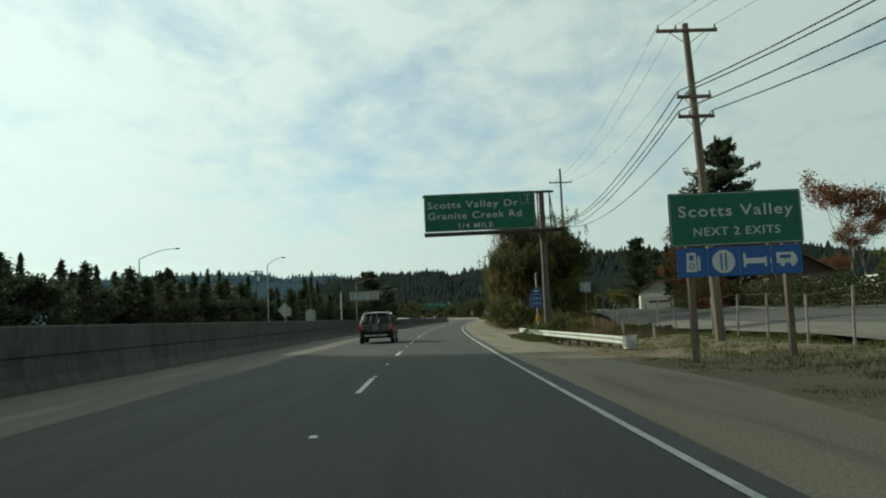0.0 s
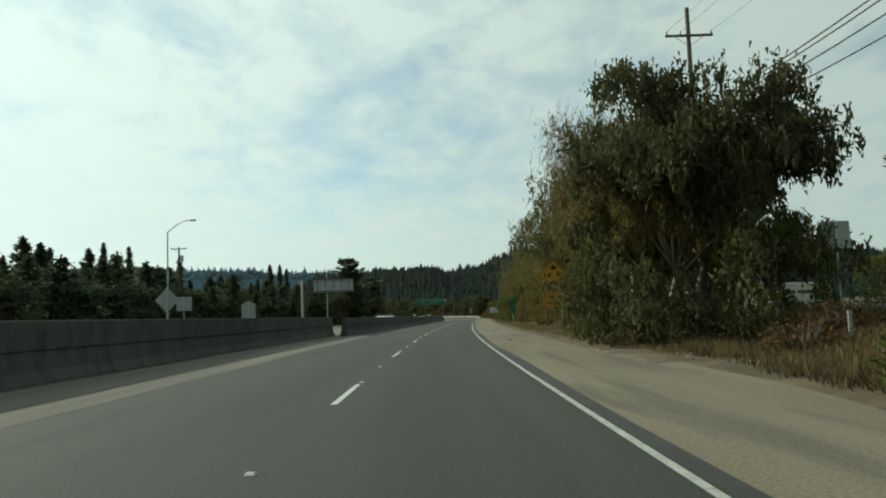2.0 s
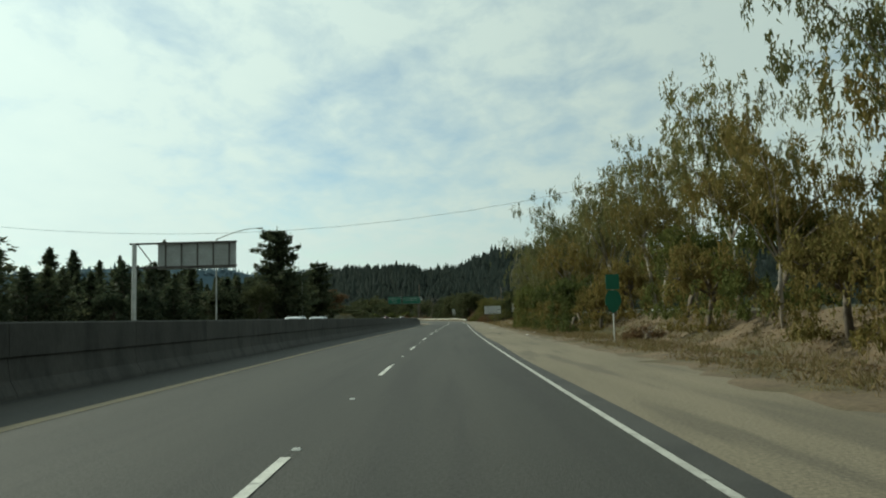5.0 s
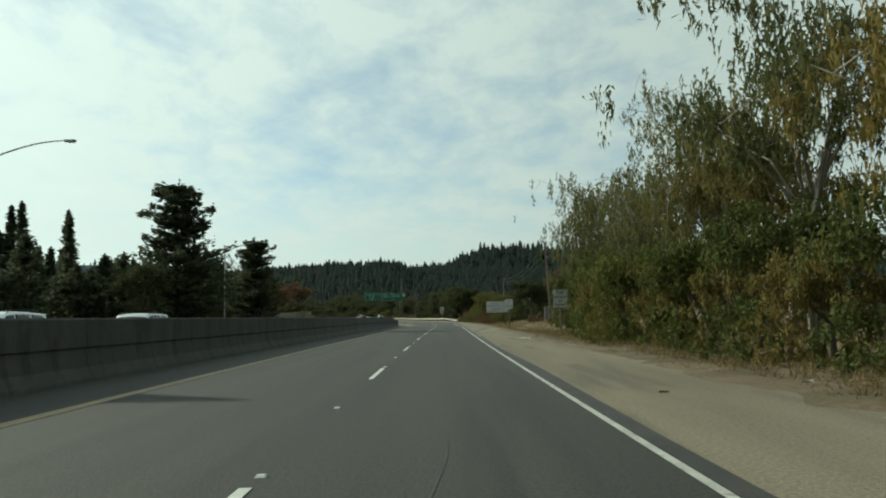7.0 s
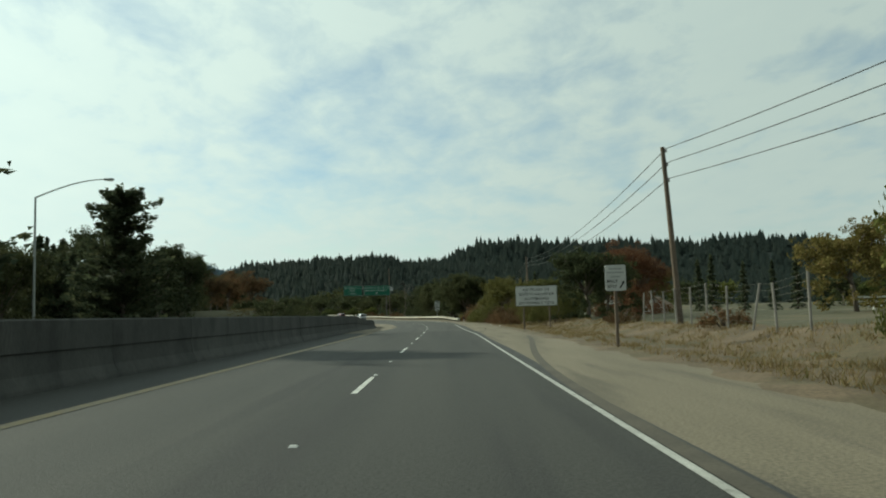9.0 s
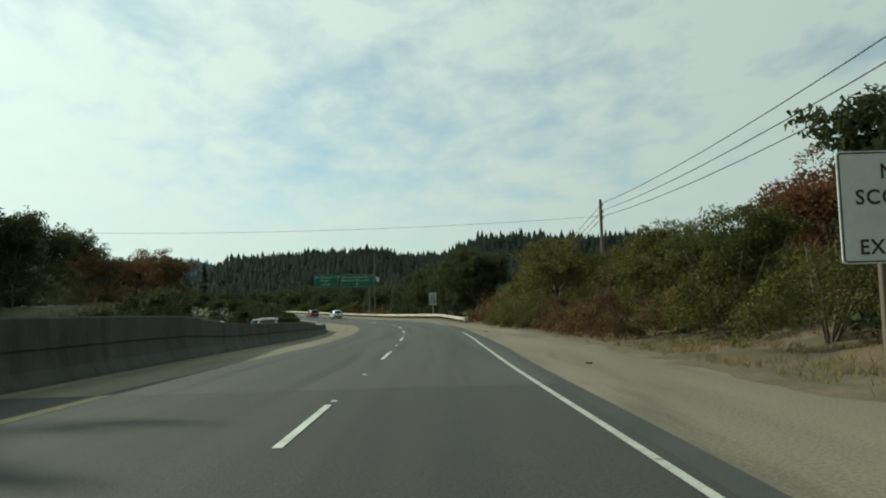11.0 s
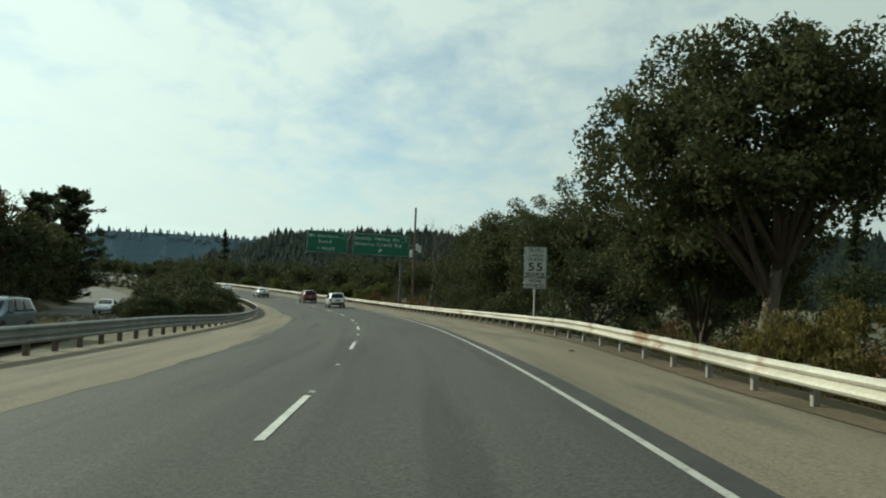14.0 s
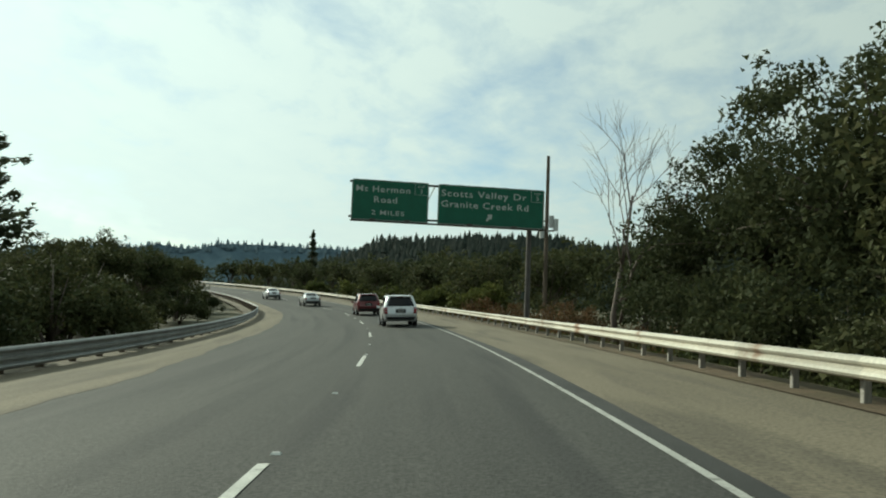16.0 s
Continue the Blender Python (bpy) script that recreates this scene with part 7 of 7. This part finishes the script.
# woods that close the valley floor ahead
rr = random.Random(5)
valley = []
for k in range(44):
    a, d = rr.uniform(-26, 34), rr.uniform(300, 470)
    x, y = 6 + d * math.sin(radians(a)), 230 + d * math.cos(radians(a))
    s_, o_ = s_off(x, y)
    if abs(o_) > 24 and not (-45 < o_ < -12):
        valley.append((x, y, rr.uniform(0.8, 1.3), rr.uniform(0, 360)))
settle(broadleaf("valley_tree", 65, 11.0, 6.0, 1200, LEAF_OAK, BARK, "dark green tree in the valley woods", size=(0.9, 0.6), low=0.02, forks=8, puff=0.15, tri=True), valley[:len(valley) // 2], "valley woods")
settle(broadleaf("valley_tree", 66, 9.0, 5.5, 1200, LEAF_BUSH, BARK, "olive and brown tree in the valley woods", size=(0.85, 0.55), low=0.02, forks=8, puff=0.15, tri=True), valley[len(valley) // 2:], "valley woods")

# ---------------------------------------------------------------- the frontage road's far side
settle(broadleaf("autumn_tree", 71, 12.5, 5.9, 23000, LEAF_RED, BARK, "rust-red autumn tree with thinning leaves", size=(0.24, 0.15), low=0.06, forks=12, puff=0.11, fill=2.2), [(27.2, 73.8, 0.95, 0), (28, 288, 0.8, 200), (33, 296, 0.75, 20), (22, 124, 0.42, 40), (19, 118, 0.36, 150)])
settle(conifer("conifer_tree", 72, 19.0, 4.9, 36, "tall dark conifer with a ragged outline", ragged=0.32, shape=0.46, per=125, droop=-0.25, loose=1.6, fine=0.024, bare=0.05), [(32, 82.4, 1.0, 0), (52, 190, 0.75, 100), (36.4, 144, 0.72, 30)])
settle(bare_tree("bare_tree", 73, 11.5, 1.25, "purplish half-bare autumn tree", LEAF_RED, 6500), [(35.0, 60, 1.1, 0), (62, 118, 0.8, 80), (34, 74.5, 0.72, 170), (31.4, 77, 0.9, 60), (41, 70, 0.8, 110), (45, 150, 0.9, 20)])
settle(broadleaf("garden_tree", 74, 7.0, 4.0, 8000, LEAF_BUSH, BARK, "green garden tree behind a hedge", size=(0.3, 0.18), low=0.05, forks=8), [(47, 52, 0.9, 0), (52, 72, 0.9, 90), (60, 96, 1.0, 180), (50, 128, 0.9, 270)])
settle(broadleaf("autumn_tree", 75, 8.5, 4.4, 8000, LEAF_WILLOW, BARK, "tawny brown autumn tree beyond the field", size=(0.32, 0.18), low=0.06, forks=8), [(42, 264, 1.0, 0), (50, 272, 0.9, 90), (36, 300, 0.7, 30), (58, 262, 1.0, 150)])
settle(conifer("cypress_tree", 76, 9.5, 0.75, 26, "slim dark green cypress tree", per=18, shape=0.35, droop=-0.6), [(37.8, 128, 1.15, 0), (39.6, 130, 1.18, 50), (41, 150, 0.85, 80)])


def hedge(s0, s1, off, h, depth, seed, label):
    rng = np.random.default_rng(seed)
    root = thing("hedge", Matrix.Identity(4), label, "hedge")
    n = int((s1 - s0) * 260)
    s = rng.uniform(s0, s1, n)
    o = off + rng.normal(size=n) * depth * 0.33
    z = np.abs(rng.uniform(0.02, 1.0, n)) * h * (1 + 0.12 * np.sin(s * 0.9) + 0.08 * np.sin(s * 2.3))
    cs = np.array([tuple(at(a, b, lay(a, b) + c)) for a, b, c in zip(s, o, z)])
    obj("foliage", leaf_mesh(rng, cs, rng.normal(size=(n, 3)), 0.27, 0.17, tri=True), LEAF_OAK, root)
    bars = [([at(q, off, lay(q, off) - 0.1), at(q, off, lay(q, off) + h * 0.7)], [0.05, 0.02]) for q in np.arange(s0 + 0.5, s1, 1.5)]
    obj("stem", from_bm(bars_bm(bars, 5), "stems"), TWIG, root)
    return root


hedge(-10, 61, 31.6, 2.3, 1.3, 81, "long clipped dark green hedge beside the frontage road")
hedge(62, 94, 31.2, 2.2, 1.4, 82, "clipped dark green hedge before houses")

STUCCO = surface("cream_stucco", (0.55, 0.52, 0.45), (0.47, 0.45, 0.39), scale=0.8, rough=0.9, grain=0.08, gscale=10, bump=0.2, bscale=30)
ROOF_TILE = surface("brown_roof", (0.17, 0.115, 0.075), (0.12, 0.085, 0.060), scale=2.0, rough=0.9, bump=0.5, bscale=8, grain=0.25, gscale=8)
ROOF_GREY = surface("grey_roof", (0.20, 0.20, 0.19), (0.15, 0.15, 0.145), scale=1.0, rough=0.85, grain=0.15)
FRAME_WHITE = surface("white_trim_paint", (0.70, 0.70, 0.67), rough=0.6, grain=0.05)
WINDOW_DARK = surface("window_glass", (0.02, 0.025, 0.03), rough=0.08, spec=0.6, grain=0)


def house(x, y, turn, w, d, h, rise, label, wall=None, roof=None, windows=2):
    t = thing("house", pose(x, y, land(x, y) - 0.1, 0, 0, turn), label, "house")
    part("wall", boxed(0, 0, h / 2, w, d, h), wall or STUCCO, t)
    bm = bmesh.new()
    for sy in (-1, 1):
        y0 = sy * (d / 2 + 0.45)
        pts = [(-w / 2 - 0.5, y0, h - 0.12), (w / 2 + 0.5, y0, h - 0.12), (w / 2 + 0.5, 0, h + rise), (-w / 2 - 0.5, 0, h + rise)]
        a = [bm.verts.new(p) for p in pts]
        b = [bm.verts.new((p[0], p[1], p[2] + 0.18)) for p in pts]
        bm.faces.new(a)
        bm.faces.new(b[::-1])
        for k in range(4):
            bm.faces.new((a[k], b[k], b[(k + 1) % 4], a[(k + 1) % 4]))
    part("roof", bm, roof or ROOF_TILE, t)
    for sx in (-1, 1):
        bm = bmesh.new()
        v = [bm.verts.new(p) for p in ((sx * w / 2, -d / 2, h), (sx * w / 2, d / 2, h), (sx * w / 2, 0, h + rise))]
        bm.faces.new(v)
        bmesh.ops.solidify(bm, geom=bm.faces[:], thickness=0.1)
        part("gable", bm, wall or STUCCO, t)
    for k in range(windows):
        cx = w * ((k + 0.5) / windows - 0.5)
        wn_ = part("window", boxed(cx, -d / 2 - 0.03, h * 0.55, 1.3, 0.10, 1.2), FRAME_WHITE, t)
        part("pane", boxed(cx, -d / 2 - 0.07, h * 0.55, 1.1, 0.04, 1.0), WINDOW_DARK, wn_)
    for sx in (-1, 1):
        wn_ = part("window", boxed(sx * (w / 2 + 0.03), 0, h * 0.6, 0.10, 1.2, 1.2), FRAME_WHITE, t)
        part("pane", boxed(sx * (w / 2 + 0.07), 0, h * 0.6, 0.04, 1.0, 1.0), WINDOW_DARK, wn_)
    part("door", boxed(w * 0.3, -d / 2 - 0.04, 1.02, 0.95, 0.08, 2.04), TIMBER, t)
    return t


house(48, 112, 80, 11, 8, 3.0, 2.2, "low cream stucco house with brown tiled roof")
house(40, 142, 70, 9, 7, 3.0, 2.4, "cream gabled house behind a monument wall")
house(43.5, 94, 85, 12, 8, 2.5, 2.4, "low brown wooden house behind the hedge", TIMBER)
house(46, 330, 60, 4.5, 3.5, 2.2, 1.3, "small white gabled house beyond the field", FRAME_WHITE)
house(35, 318, 75, 3.2, 2.6, 1.9, 1.2, "small white shed beyond the field", FRAME_WHITE)
house(-58, 210, -80, 9, 8, 3.2, 2.6, "white gabled house among trees", FRAME_WHITE, ROOF_GREY)


def flat_building():
    t = thing("commercial_building", pose(-66.8, 183.5, 0, 0, 0, 3), "long flat-roofed grey building behind trees", "building")
    part("wall", boxed(0, 0, 5.4, 24, 14, 10.8), STUCCO, t)
    part("roof_fascia", boxed(0, 0, 11.4, 25.5, 15.5, 1.2, bevel=0.05), ROOF_GREY, t)
    for k in range(8):
        wd = part("window", boxed(-10.5 + 3.0 * k, -7.05, 8.2, 2.6, 0.12, 1.5), FRAME_WHITE, t)
        part("pane", boxed(-10.5 + 3.0 * k, -7.12, 8.2, 2.3, 0.05, 1.25), WINDOW_DARK, wd)


flat_building()


def monument_wall():
    t = thing("monument_wall", pose(30.8, 108.5, land(30.8, 108.5) - 0.1, 0, 0, 12), "cream monument wall with faded lettering bars", "wall")
    part("wall", boxed(0, 0, 0.9, 5.2, 0.5, 1.8, bevel=0.04), STUCCO, t)
    part("cap", boxed(0, 0, 1.86, 5.5, 0.65, 0.14, bevel=0.02), FRAME_WHITE, t)
    for k, (cx, wd) in enumerate(((-1.2, 1.3), (0.5, 1.6))):
        part("lettering_bar", boxed(cx, -0.27, 1.1, wd, 0.03, 0.32), STEEL_DARK, t)
    for sx in (-1, 1):
        part("pier", boxed(sx * 2.8, 0, 1.0, 0.6, 0.7, 2.0, bevel=0.03), STUCCO, t)


monument_wall()


def rail_fence(x, y, turn, n, label):
    """White three-rail paddock fence."""
    t = thing("paddock_fence", pose(x, y, land(x, y), 0, 0, turn), label, "fence")
    for k in range(n + 1):
        part("fence_post", boxed(2.4 * k, 0, 0.65, 0.14, 0.14, 1.4, bevel=0.01), FRAME_WHITE, t)
    for k in range(n):
        for z in (0.35, 0.75, 1.15):
            part("fence_rail", boxed(2.4 * k + 1.2, 0, z, 2.3, 0.05, 0.15), FRAME_WHITE, t)


rail_fence(43, 266, 20, 5, "white wooden rail fence beyond the field")
rail_fence(36.8, 60, 84, 9, "white rail fence behind the hedge")


POST_GREY = surface("dull_fence_post", (0.22, 0.21, 0.19), (0.15, 0.14, 0.125), scale=2.0, rough=0.85, grain=0.2, vary=0.2)


def wire_fence(rows, label, h=1.5, steel=True, wires=4, lean_seed=1):
    """Posts with strands of wire between; rows: (s, off)."""
    rr = random.Random(lean_seed)
    root = thing("wire_fence", Matrix.Identity(4), label, "fence")
    tops = []
    for s, off in rows:
        p = at(s, off, lay(s, off))
        lx, ly = rr.uniform(-0.1, 0.1), rr.uniform(-0.06, 0.06)
        if rr.random() < 0.08:
            lx += 0.42                                        # one that has been knocked askew
        q = p + Vector((lx, ly, h * rr.uniform(0.94, 1.06)))
        part("fence_post", tube(bmesh.new(), [p - Vector((0, 0, 0.4)), q], 0.045 if steel else 0.06, 7), POST_GREY if steel else TIMBER, root)
        tops.append((p, q))
    for (p0, q0), (p1, q1) in zip(tops, tops[1:]):
        for k in range(wires):
            u = 0.2 + 0.78 * k / (wires - 1)
            part("fence_wire", tube(bmesh.new(), [p0.lerp(q0, u), p1.lerp(q1, u)], 0.0028, 3), POST_GREY, root)
    return root


wire_fence([(-6, 12.8), (-2.6, 12.9), (0.9, 13.0), (4.4, 13.1), (7.9, 13.3), (11.4, 13.4), (14.9, 13.6), (18.1, 13.8), (21.5, 13.9), (24.9, 14.1), (28.4, 14.3), (32, 14.5), (35, 14.6), (39.2, 14.8), (42.6, 15.0), (46.1, 15.1), (49.4, 15.2), (52.4, 15.3), (55.5, 15.4), (59, 15.5), (62.5, 15.6)], "old roadside fence of leaning posts and wire", h=1.75, lean_seed=4)
wire_fence([(206 + 2.55 * k, 11.8 + 0.10 * k) for k in range(6, 16)], "roadside fence of pale posts and wire mesh", h=1.75, wires=7, lean_seed=9)
# ---------------------------------------------------------------- grass, weeds, litter, markers, debris
def tufts(name, s0, s1, lo, hi, count, length, seed, material, label, width=0.018, lean=0.5, clump=6):
    """Blades standing in tufts, joined."""
    rng = np.random.default_rng(seed)
    n = count // clump
    s, o = rng.uniform(s0, s1, n), rng.uniform(lo, hi, n)
    keep = np.array([noise.noise((a * 0.22, b * 0.5, seed)) > -0.25 for a, b in zip(s, o)])
    s, o = s[keep], o[keep]
    foot = np.array([tuple(at(a, b, verge_z(a, b) if 6.9 < b < 13.5 and a < 322 else lay(a, b) - 0.03)) for a, b in zip(s, o)])
    foot = np.repeat(foot, clump, axis=0) + rng.normal(size=(len(foot) * clump, 3)) * np.array((0.09, 0.09, 0.0))
    ax = np.stack([rng.normal(size=len(foot)) * lean, rng.normal(size=len(foot)) * lean, np.ones(len(foot))], 1)
    ax /= np.linalg.norm(ax, axis=1, keepdims=True)
    ln = length * rng.uniform(0.4, 1.3, len(foot))[:, None]
    me = leaf_mesh(rng, foot + ax * ln * 0.4, ax, length, width, name, tri=True)
    return tagged(obj(name, me, material), label, "grass", kind="stuff")


def litter(name, s0, s1, lo, hi, count, size, seed, material, label):
    """Leaves and twigs lying on the ground, joined."""
    rng = np.random.default_rng(seed)
    s, o = rng.uniform(s0, s1, count), lo + (hi - lo) * rng.beta(2.2, 1.6, count)
    c = np.array([tuple(at(a, b, verge_z(a, b) + 0.015)) for a, b in zip(s, o)])
    ax = np.stack([rng.normal(size=count), rng.normal(size=count), rng.normal(size=count) * 0.25], 1)
    return tagged(obj(name, leaf_mesh(rng, c, ax, size, size * 0.4, name, tri=True), material), label, "leaf litter", kind="stuff")


LITTER = leafage("fallen_leaves", (0.12, 0.075, 0.040), (0.19, 0.13, 0.075), (0.30, 0.23, 0.15), 0.1)
tufts("dry_grass", 60, 215, 8.0, 12.8, 42000, 0.27, 1, GRASS_DRY, "dry straw-coloured grass on the bank")
tufts("dry_grass", 66, 204, 7.4, 9.4, 14000, 0.11, 21, GRASS_DRY, "short dead grass at the shoulder's edge", width=0.014, lean=0.9)
tufts("dry_grass", 205, 300, 7.6, 13.4, 26000, 0.22, 2, GRASS_DRY, "dry yellow grass beside the shoulder")
tufts("dry_grass", 295, 328, 7.4, 10.5, 6000, 0.22, 3, GRASS_DRY, "dry grass at the foot of a thicket")
tufts("weeds", -12, 62, 9.2, 16.0, 30000, 0.16, 4, GRASS_GREEN, "short green and yellow grass beside the fence")
tufts("dry_grass", 30, 62, 8.6, 13.6, 15000, 0.42, 5, GRASS_DEAD, "tall brown dead weeds behind the old guardrail", width=0.016, lean=0.35)
tufts("weeds", -12, 34, 7.0, 11.5, 16000, 0.10, 25, GRASS_GREEN, "patchy short grass in the dirt", width=0.014, lean=0.8)
tufts("weeds", 32, 44.5, 6.2, 7.8, 12000, 0.2, 22, GRASS_GREEN, "low weeds before the old guardrail", width=0.022, lean=0.8)
tufts("dry_grass", 38, 66, 9.0, 15.5, 16000, 0.5, 6, GRASS_DRY, "tall dead weeds before the trees", width=0.022)
tufts("weeds", 328, 420, 8.0, 10.5, 12000, 0.25, 7, GRASS_GREEN, "weeds behind the guardrail")
tufts("dry_grass", 290, 400, -30.0, -18.5, 16000, 0.4, 8, GRASS_DRY, "dry grass on the far bank", width=0.05)
litter("leaf_litter", 58, 205, 7.6, 13.4, 26000, 0.11, 11, LITTER, "fallen leaves and bark on the bank")
litter("leaf_litter", 270, 330, 7.2, 12.0, 5000, 0.10, 12, LITTER, "fallen leaves under the thicket")

settle(shrub("bush", 91, 1.5, 1.1, 2600, LEAF_BUSH, "loose green weed bush at the guardrail", size=(0.12, 0.06)),
       road_places([(38.3, 7.5, 0.95, 0), (37.0, 7.9, 0.6, 200), (47.0, 10.0, 1.25, 60), (49.5, 9.4, 1.1, 100), (45.4, 11.0, 0.9, 300), (51.5, 10.8, 1.3, 150)]), "weeds at the guardrail")
settle(shrub("bush", 93, 1.3, 1.5, 3200, LEAF_BRAMBLE, "twiggy grey-brown dead scrub behind the guardrail", size=(0.05, 0.02)),
       road_places([(43.5, 11.5, 0.8, 0), (46, 13.0, 0.85, 60), (50, 12.6, 0.9, 120), (54, 12.0, 0.9, 180), (41, 12.6, 0.7, 240), (57, 13.4, 0.9, 300), (39.5, 10.4, 0.6, 90)]), "scrub at the guardrail")
settle(shrub("bush", 94, 1.2, 1.5, 3600, LEAF_OAK, "low dark ivy-like bush by the fence", size=(0.11, 0.08)), road_places([(36.5, 13.0, 0.75, 0), (34.2, 13.4, 0.6, 80), (38.4, 12.6, 0.6, 190)]), "scrub at the guardrail")
settle(shrub("bush", 92, 1.3, 1.3, 2200, LEAF_BRAMBLE, "low brown scrub bush on the verge", size=(0.13, 0.07)),
       road_places([(61, 13.0, 0.9, 60), (59, 11.2, 0.9, 180), (75, 11.4, 0.8, 30), (90, 11.2, 0.7, 90), (118, 11.2, 0.8, 150), (142, 10.8, 0.8, 210), (165, 10.6, 0.7, 270), (230, 13.0, 0.8, 10), (214, 13.4, 0.7, 50), (246, 12.4, 0.9, 130)]), "scrub on the verge")

STAKE = surface("weathered_marker_stake", (0.34, 0.33, 0.30), (0.24, 0.23, 0.21), scale=3.0, rough=0.85, grain=0.2)
for s_, o_, h_ in ((34.6, 11.6, 0.95), (49.6, 12.9, 0.95), (27.0, 11.2, 0.8), (59.0, 12.4, 0.9)):
    st = thing("marker_stake", along(s_, o_, lay(s_, o_)), "short weathered pale marker stake behind the guardrail", "marker post")
    part("stake", boxed(0, 0, h_ / 2 - 0.15, 0.10, 0.05, h_ + 0.3, bevel=0.006), STAKE, st)
    part("reflector", boxed(0, -0.03, h_ - 0.14, 0.08, 0.012, 0.12, bevel=0.003), GALV_DULL, st)

MARKER = surface("marker_ceramic", (0.6, 0.6, 0.56), (0.5, 0.5, 0.47), scale=10, rough=0.4, grain=0.1)
mk = bmesh.new()
vb = [mk.verts.new(q) for q in ((-0.05, -0.05, 0), (0.05, -0.05, 0), (0.05, 0.05, 0), (-0.05, 0.05, 0))]
vt = [mk.verts.new(q) for q in ((-0.035, -0.02, 0.02), (0.035, -0.02, 0.02), (0.035, 0.02, 0.02), (-0.035, 0.02, 0.02))]
mk.faces.new(vt)
for k in range(4):
    mk.faces.new((vb[k], vb[(k + 1) % 4], vt[(k + 1) % 4], vt[k]))
marker_me = from_bm(mk, "road_marker")
marker_me.materials.append(MARKER)
for k in range(-2, 32):
    end = PHASE + PERIOD * k
    for d, x in ((0.45, 0.02), (5.5, 0.0)):
        tagged(obj("road_marker", marker_me, None, m=along(end + d, x, 0.004)), "small white reflective road marker", "road marker", "road markers")

SKID = surface("tyre_track", (0.085, 0.075, 0.058), (0.065, 0.058, 0.046), scale=1.2, rough=0.95, grain=0.2, gscale=20)
strip("skid_mark", 192, 243, lambda s: 3.74 + 2.6 * smooth((s - 206) / 42) ** 1.4, lambda s: 3.97 + 2.62 * smooth((s - 206) / 42) ** 1.4, 0.006, SKID, "dark curved tyre track on the shoulder", "tyre mark", step=1.0)
strip("crack", 128, 160, lambda s: 1.5 + 0.12 * math.sin(s * 0.8), lambda s: 1.525 + 0.12 * math.sin(s * 0.8), 0.004, SEAM, "thin dark crack along the lane", "road crack", step=0.7)

RUBBER = surface("torn_rubber", (0.02, 0.02, 0.02), rough=0.8)


def debris(s, off, length, bend, label, turn=90.0, r=0.018):
    pts = [(length * (u / 6 - 0.5), bend * math.sin(u * 0.9), r + 0.012 * (u % 2)) for u in range(7)]
    rad = [r * f for f in (0.4, 0.9, 1.0, 0.8, 1.1, 0.8, 0.4)]
    return tagged(obj("debris", from_bm(tube(bmesh.new(), pts, rad, 6), "debris"), RUBBER, m=along(s, off, 0.0, turn - 90)), label, "debris")


debris(292.4, 4.75, 0.27, 0.05, "curled strip of torn black tyre rubber", r=0.014)
for s, off, length in ((79.2, 5.1, 0.17), (266.5, 5.2, 0.17), (342, 6.0, 0.16), (91.0, 6.4, 0.15), (164.0, 5.3, 0.17)):
    debris(s, off, length, 0.02, "small dark scrap on the shoulder")

WHITE_SCRAP = surface("white_scrap", (0.62, 0.61, 0.58), (0.48, 0.47, 0.44), scale=6, rough=0.7)
for s, off, k in ((164.5, 7.95, 1.0), (160.2, 7.0, 1.3), (112.5, 8.3, 0.9), (188.0, 7.6, 0.8), (277.5, 7.4, 0.8), (283.6, 7.0, 0.7)):
    sc = bmesh.new()
    for a in range(7):
        r = (0.10 + 0.05 * math.sin(a * 2.3 + s)) * k
        sc.verts.new((r * math.cos(a * 0.9), r * 0.7 * math.sin(a * 0.9), 0.02 + 0.03 * math.sin(a * 1.7 + s)))
    sc.faces.new(sc.verts[:])
    bmesh.ops.solidify(sc, geom=sc.faces[:], thickness=0.012)
    tagged(obj("litter_scrap", from_bm(sc, "litter_scrap"), WHITE_SCRAP, m=along(s, off, verge_z(s, off) + 0.03 if off > 6.6 else 0.02, 30 * k)), "crumpled white scrap lying on the verge", "litter")
tagged(obj("white_pipe", from_bm(tube(bmesh.new(), [(-0.55, 0, 0.03), (0, 0.02, 0.035), (0.55, 0, 0.03)], 0.011, 7), "white_pipe"), WHITE_SCRAP, m=along(195.9, 6.2, 0.02, -50)), "thin white plastic pipe lying on the shoulder", "pipe")
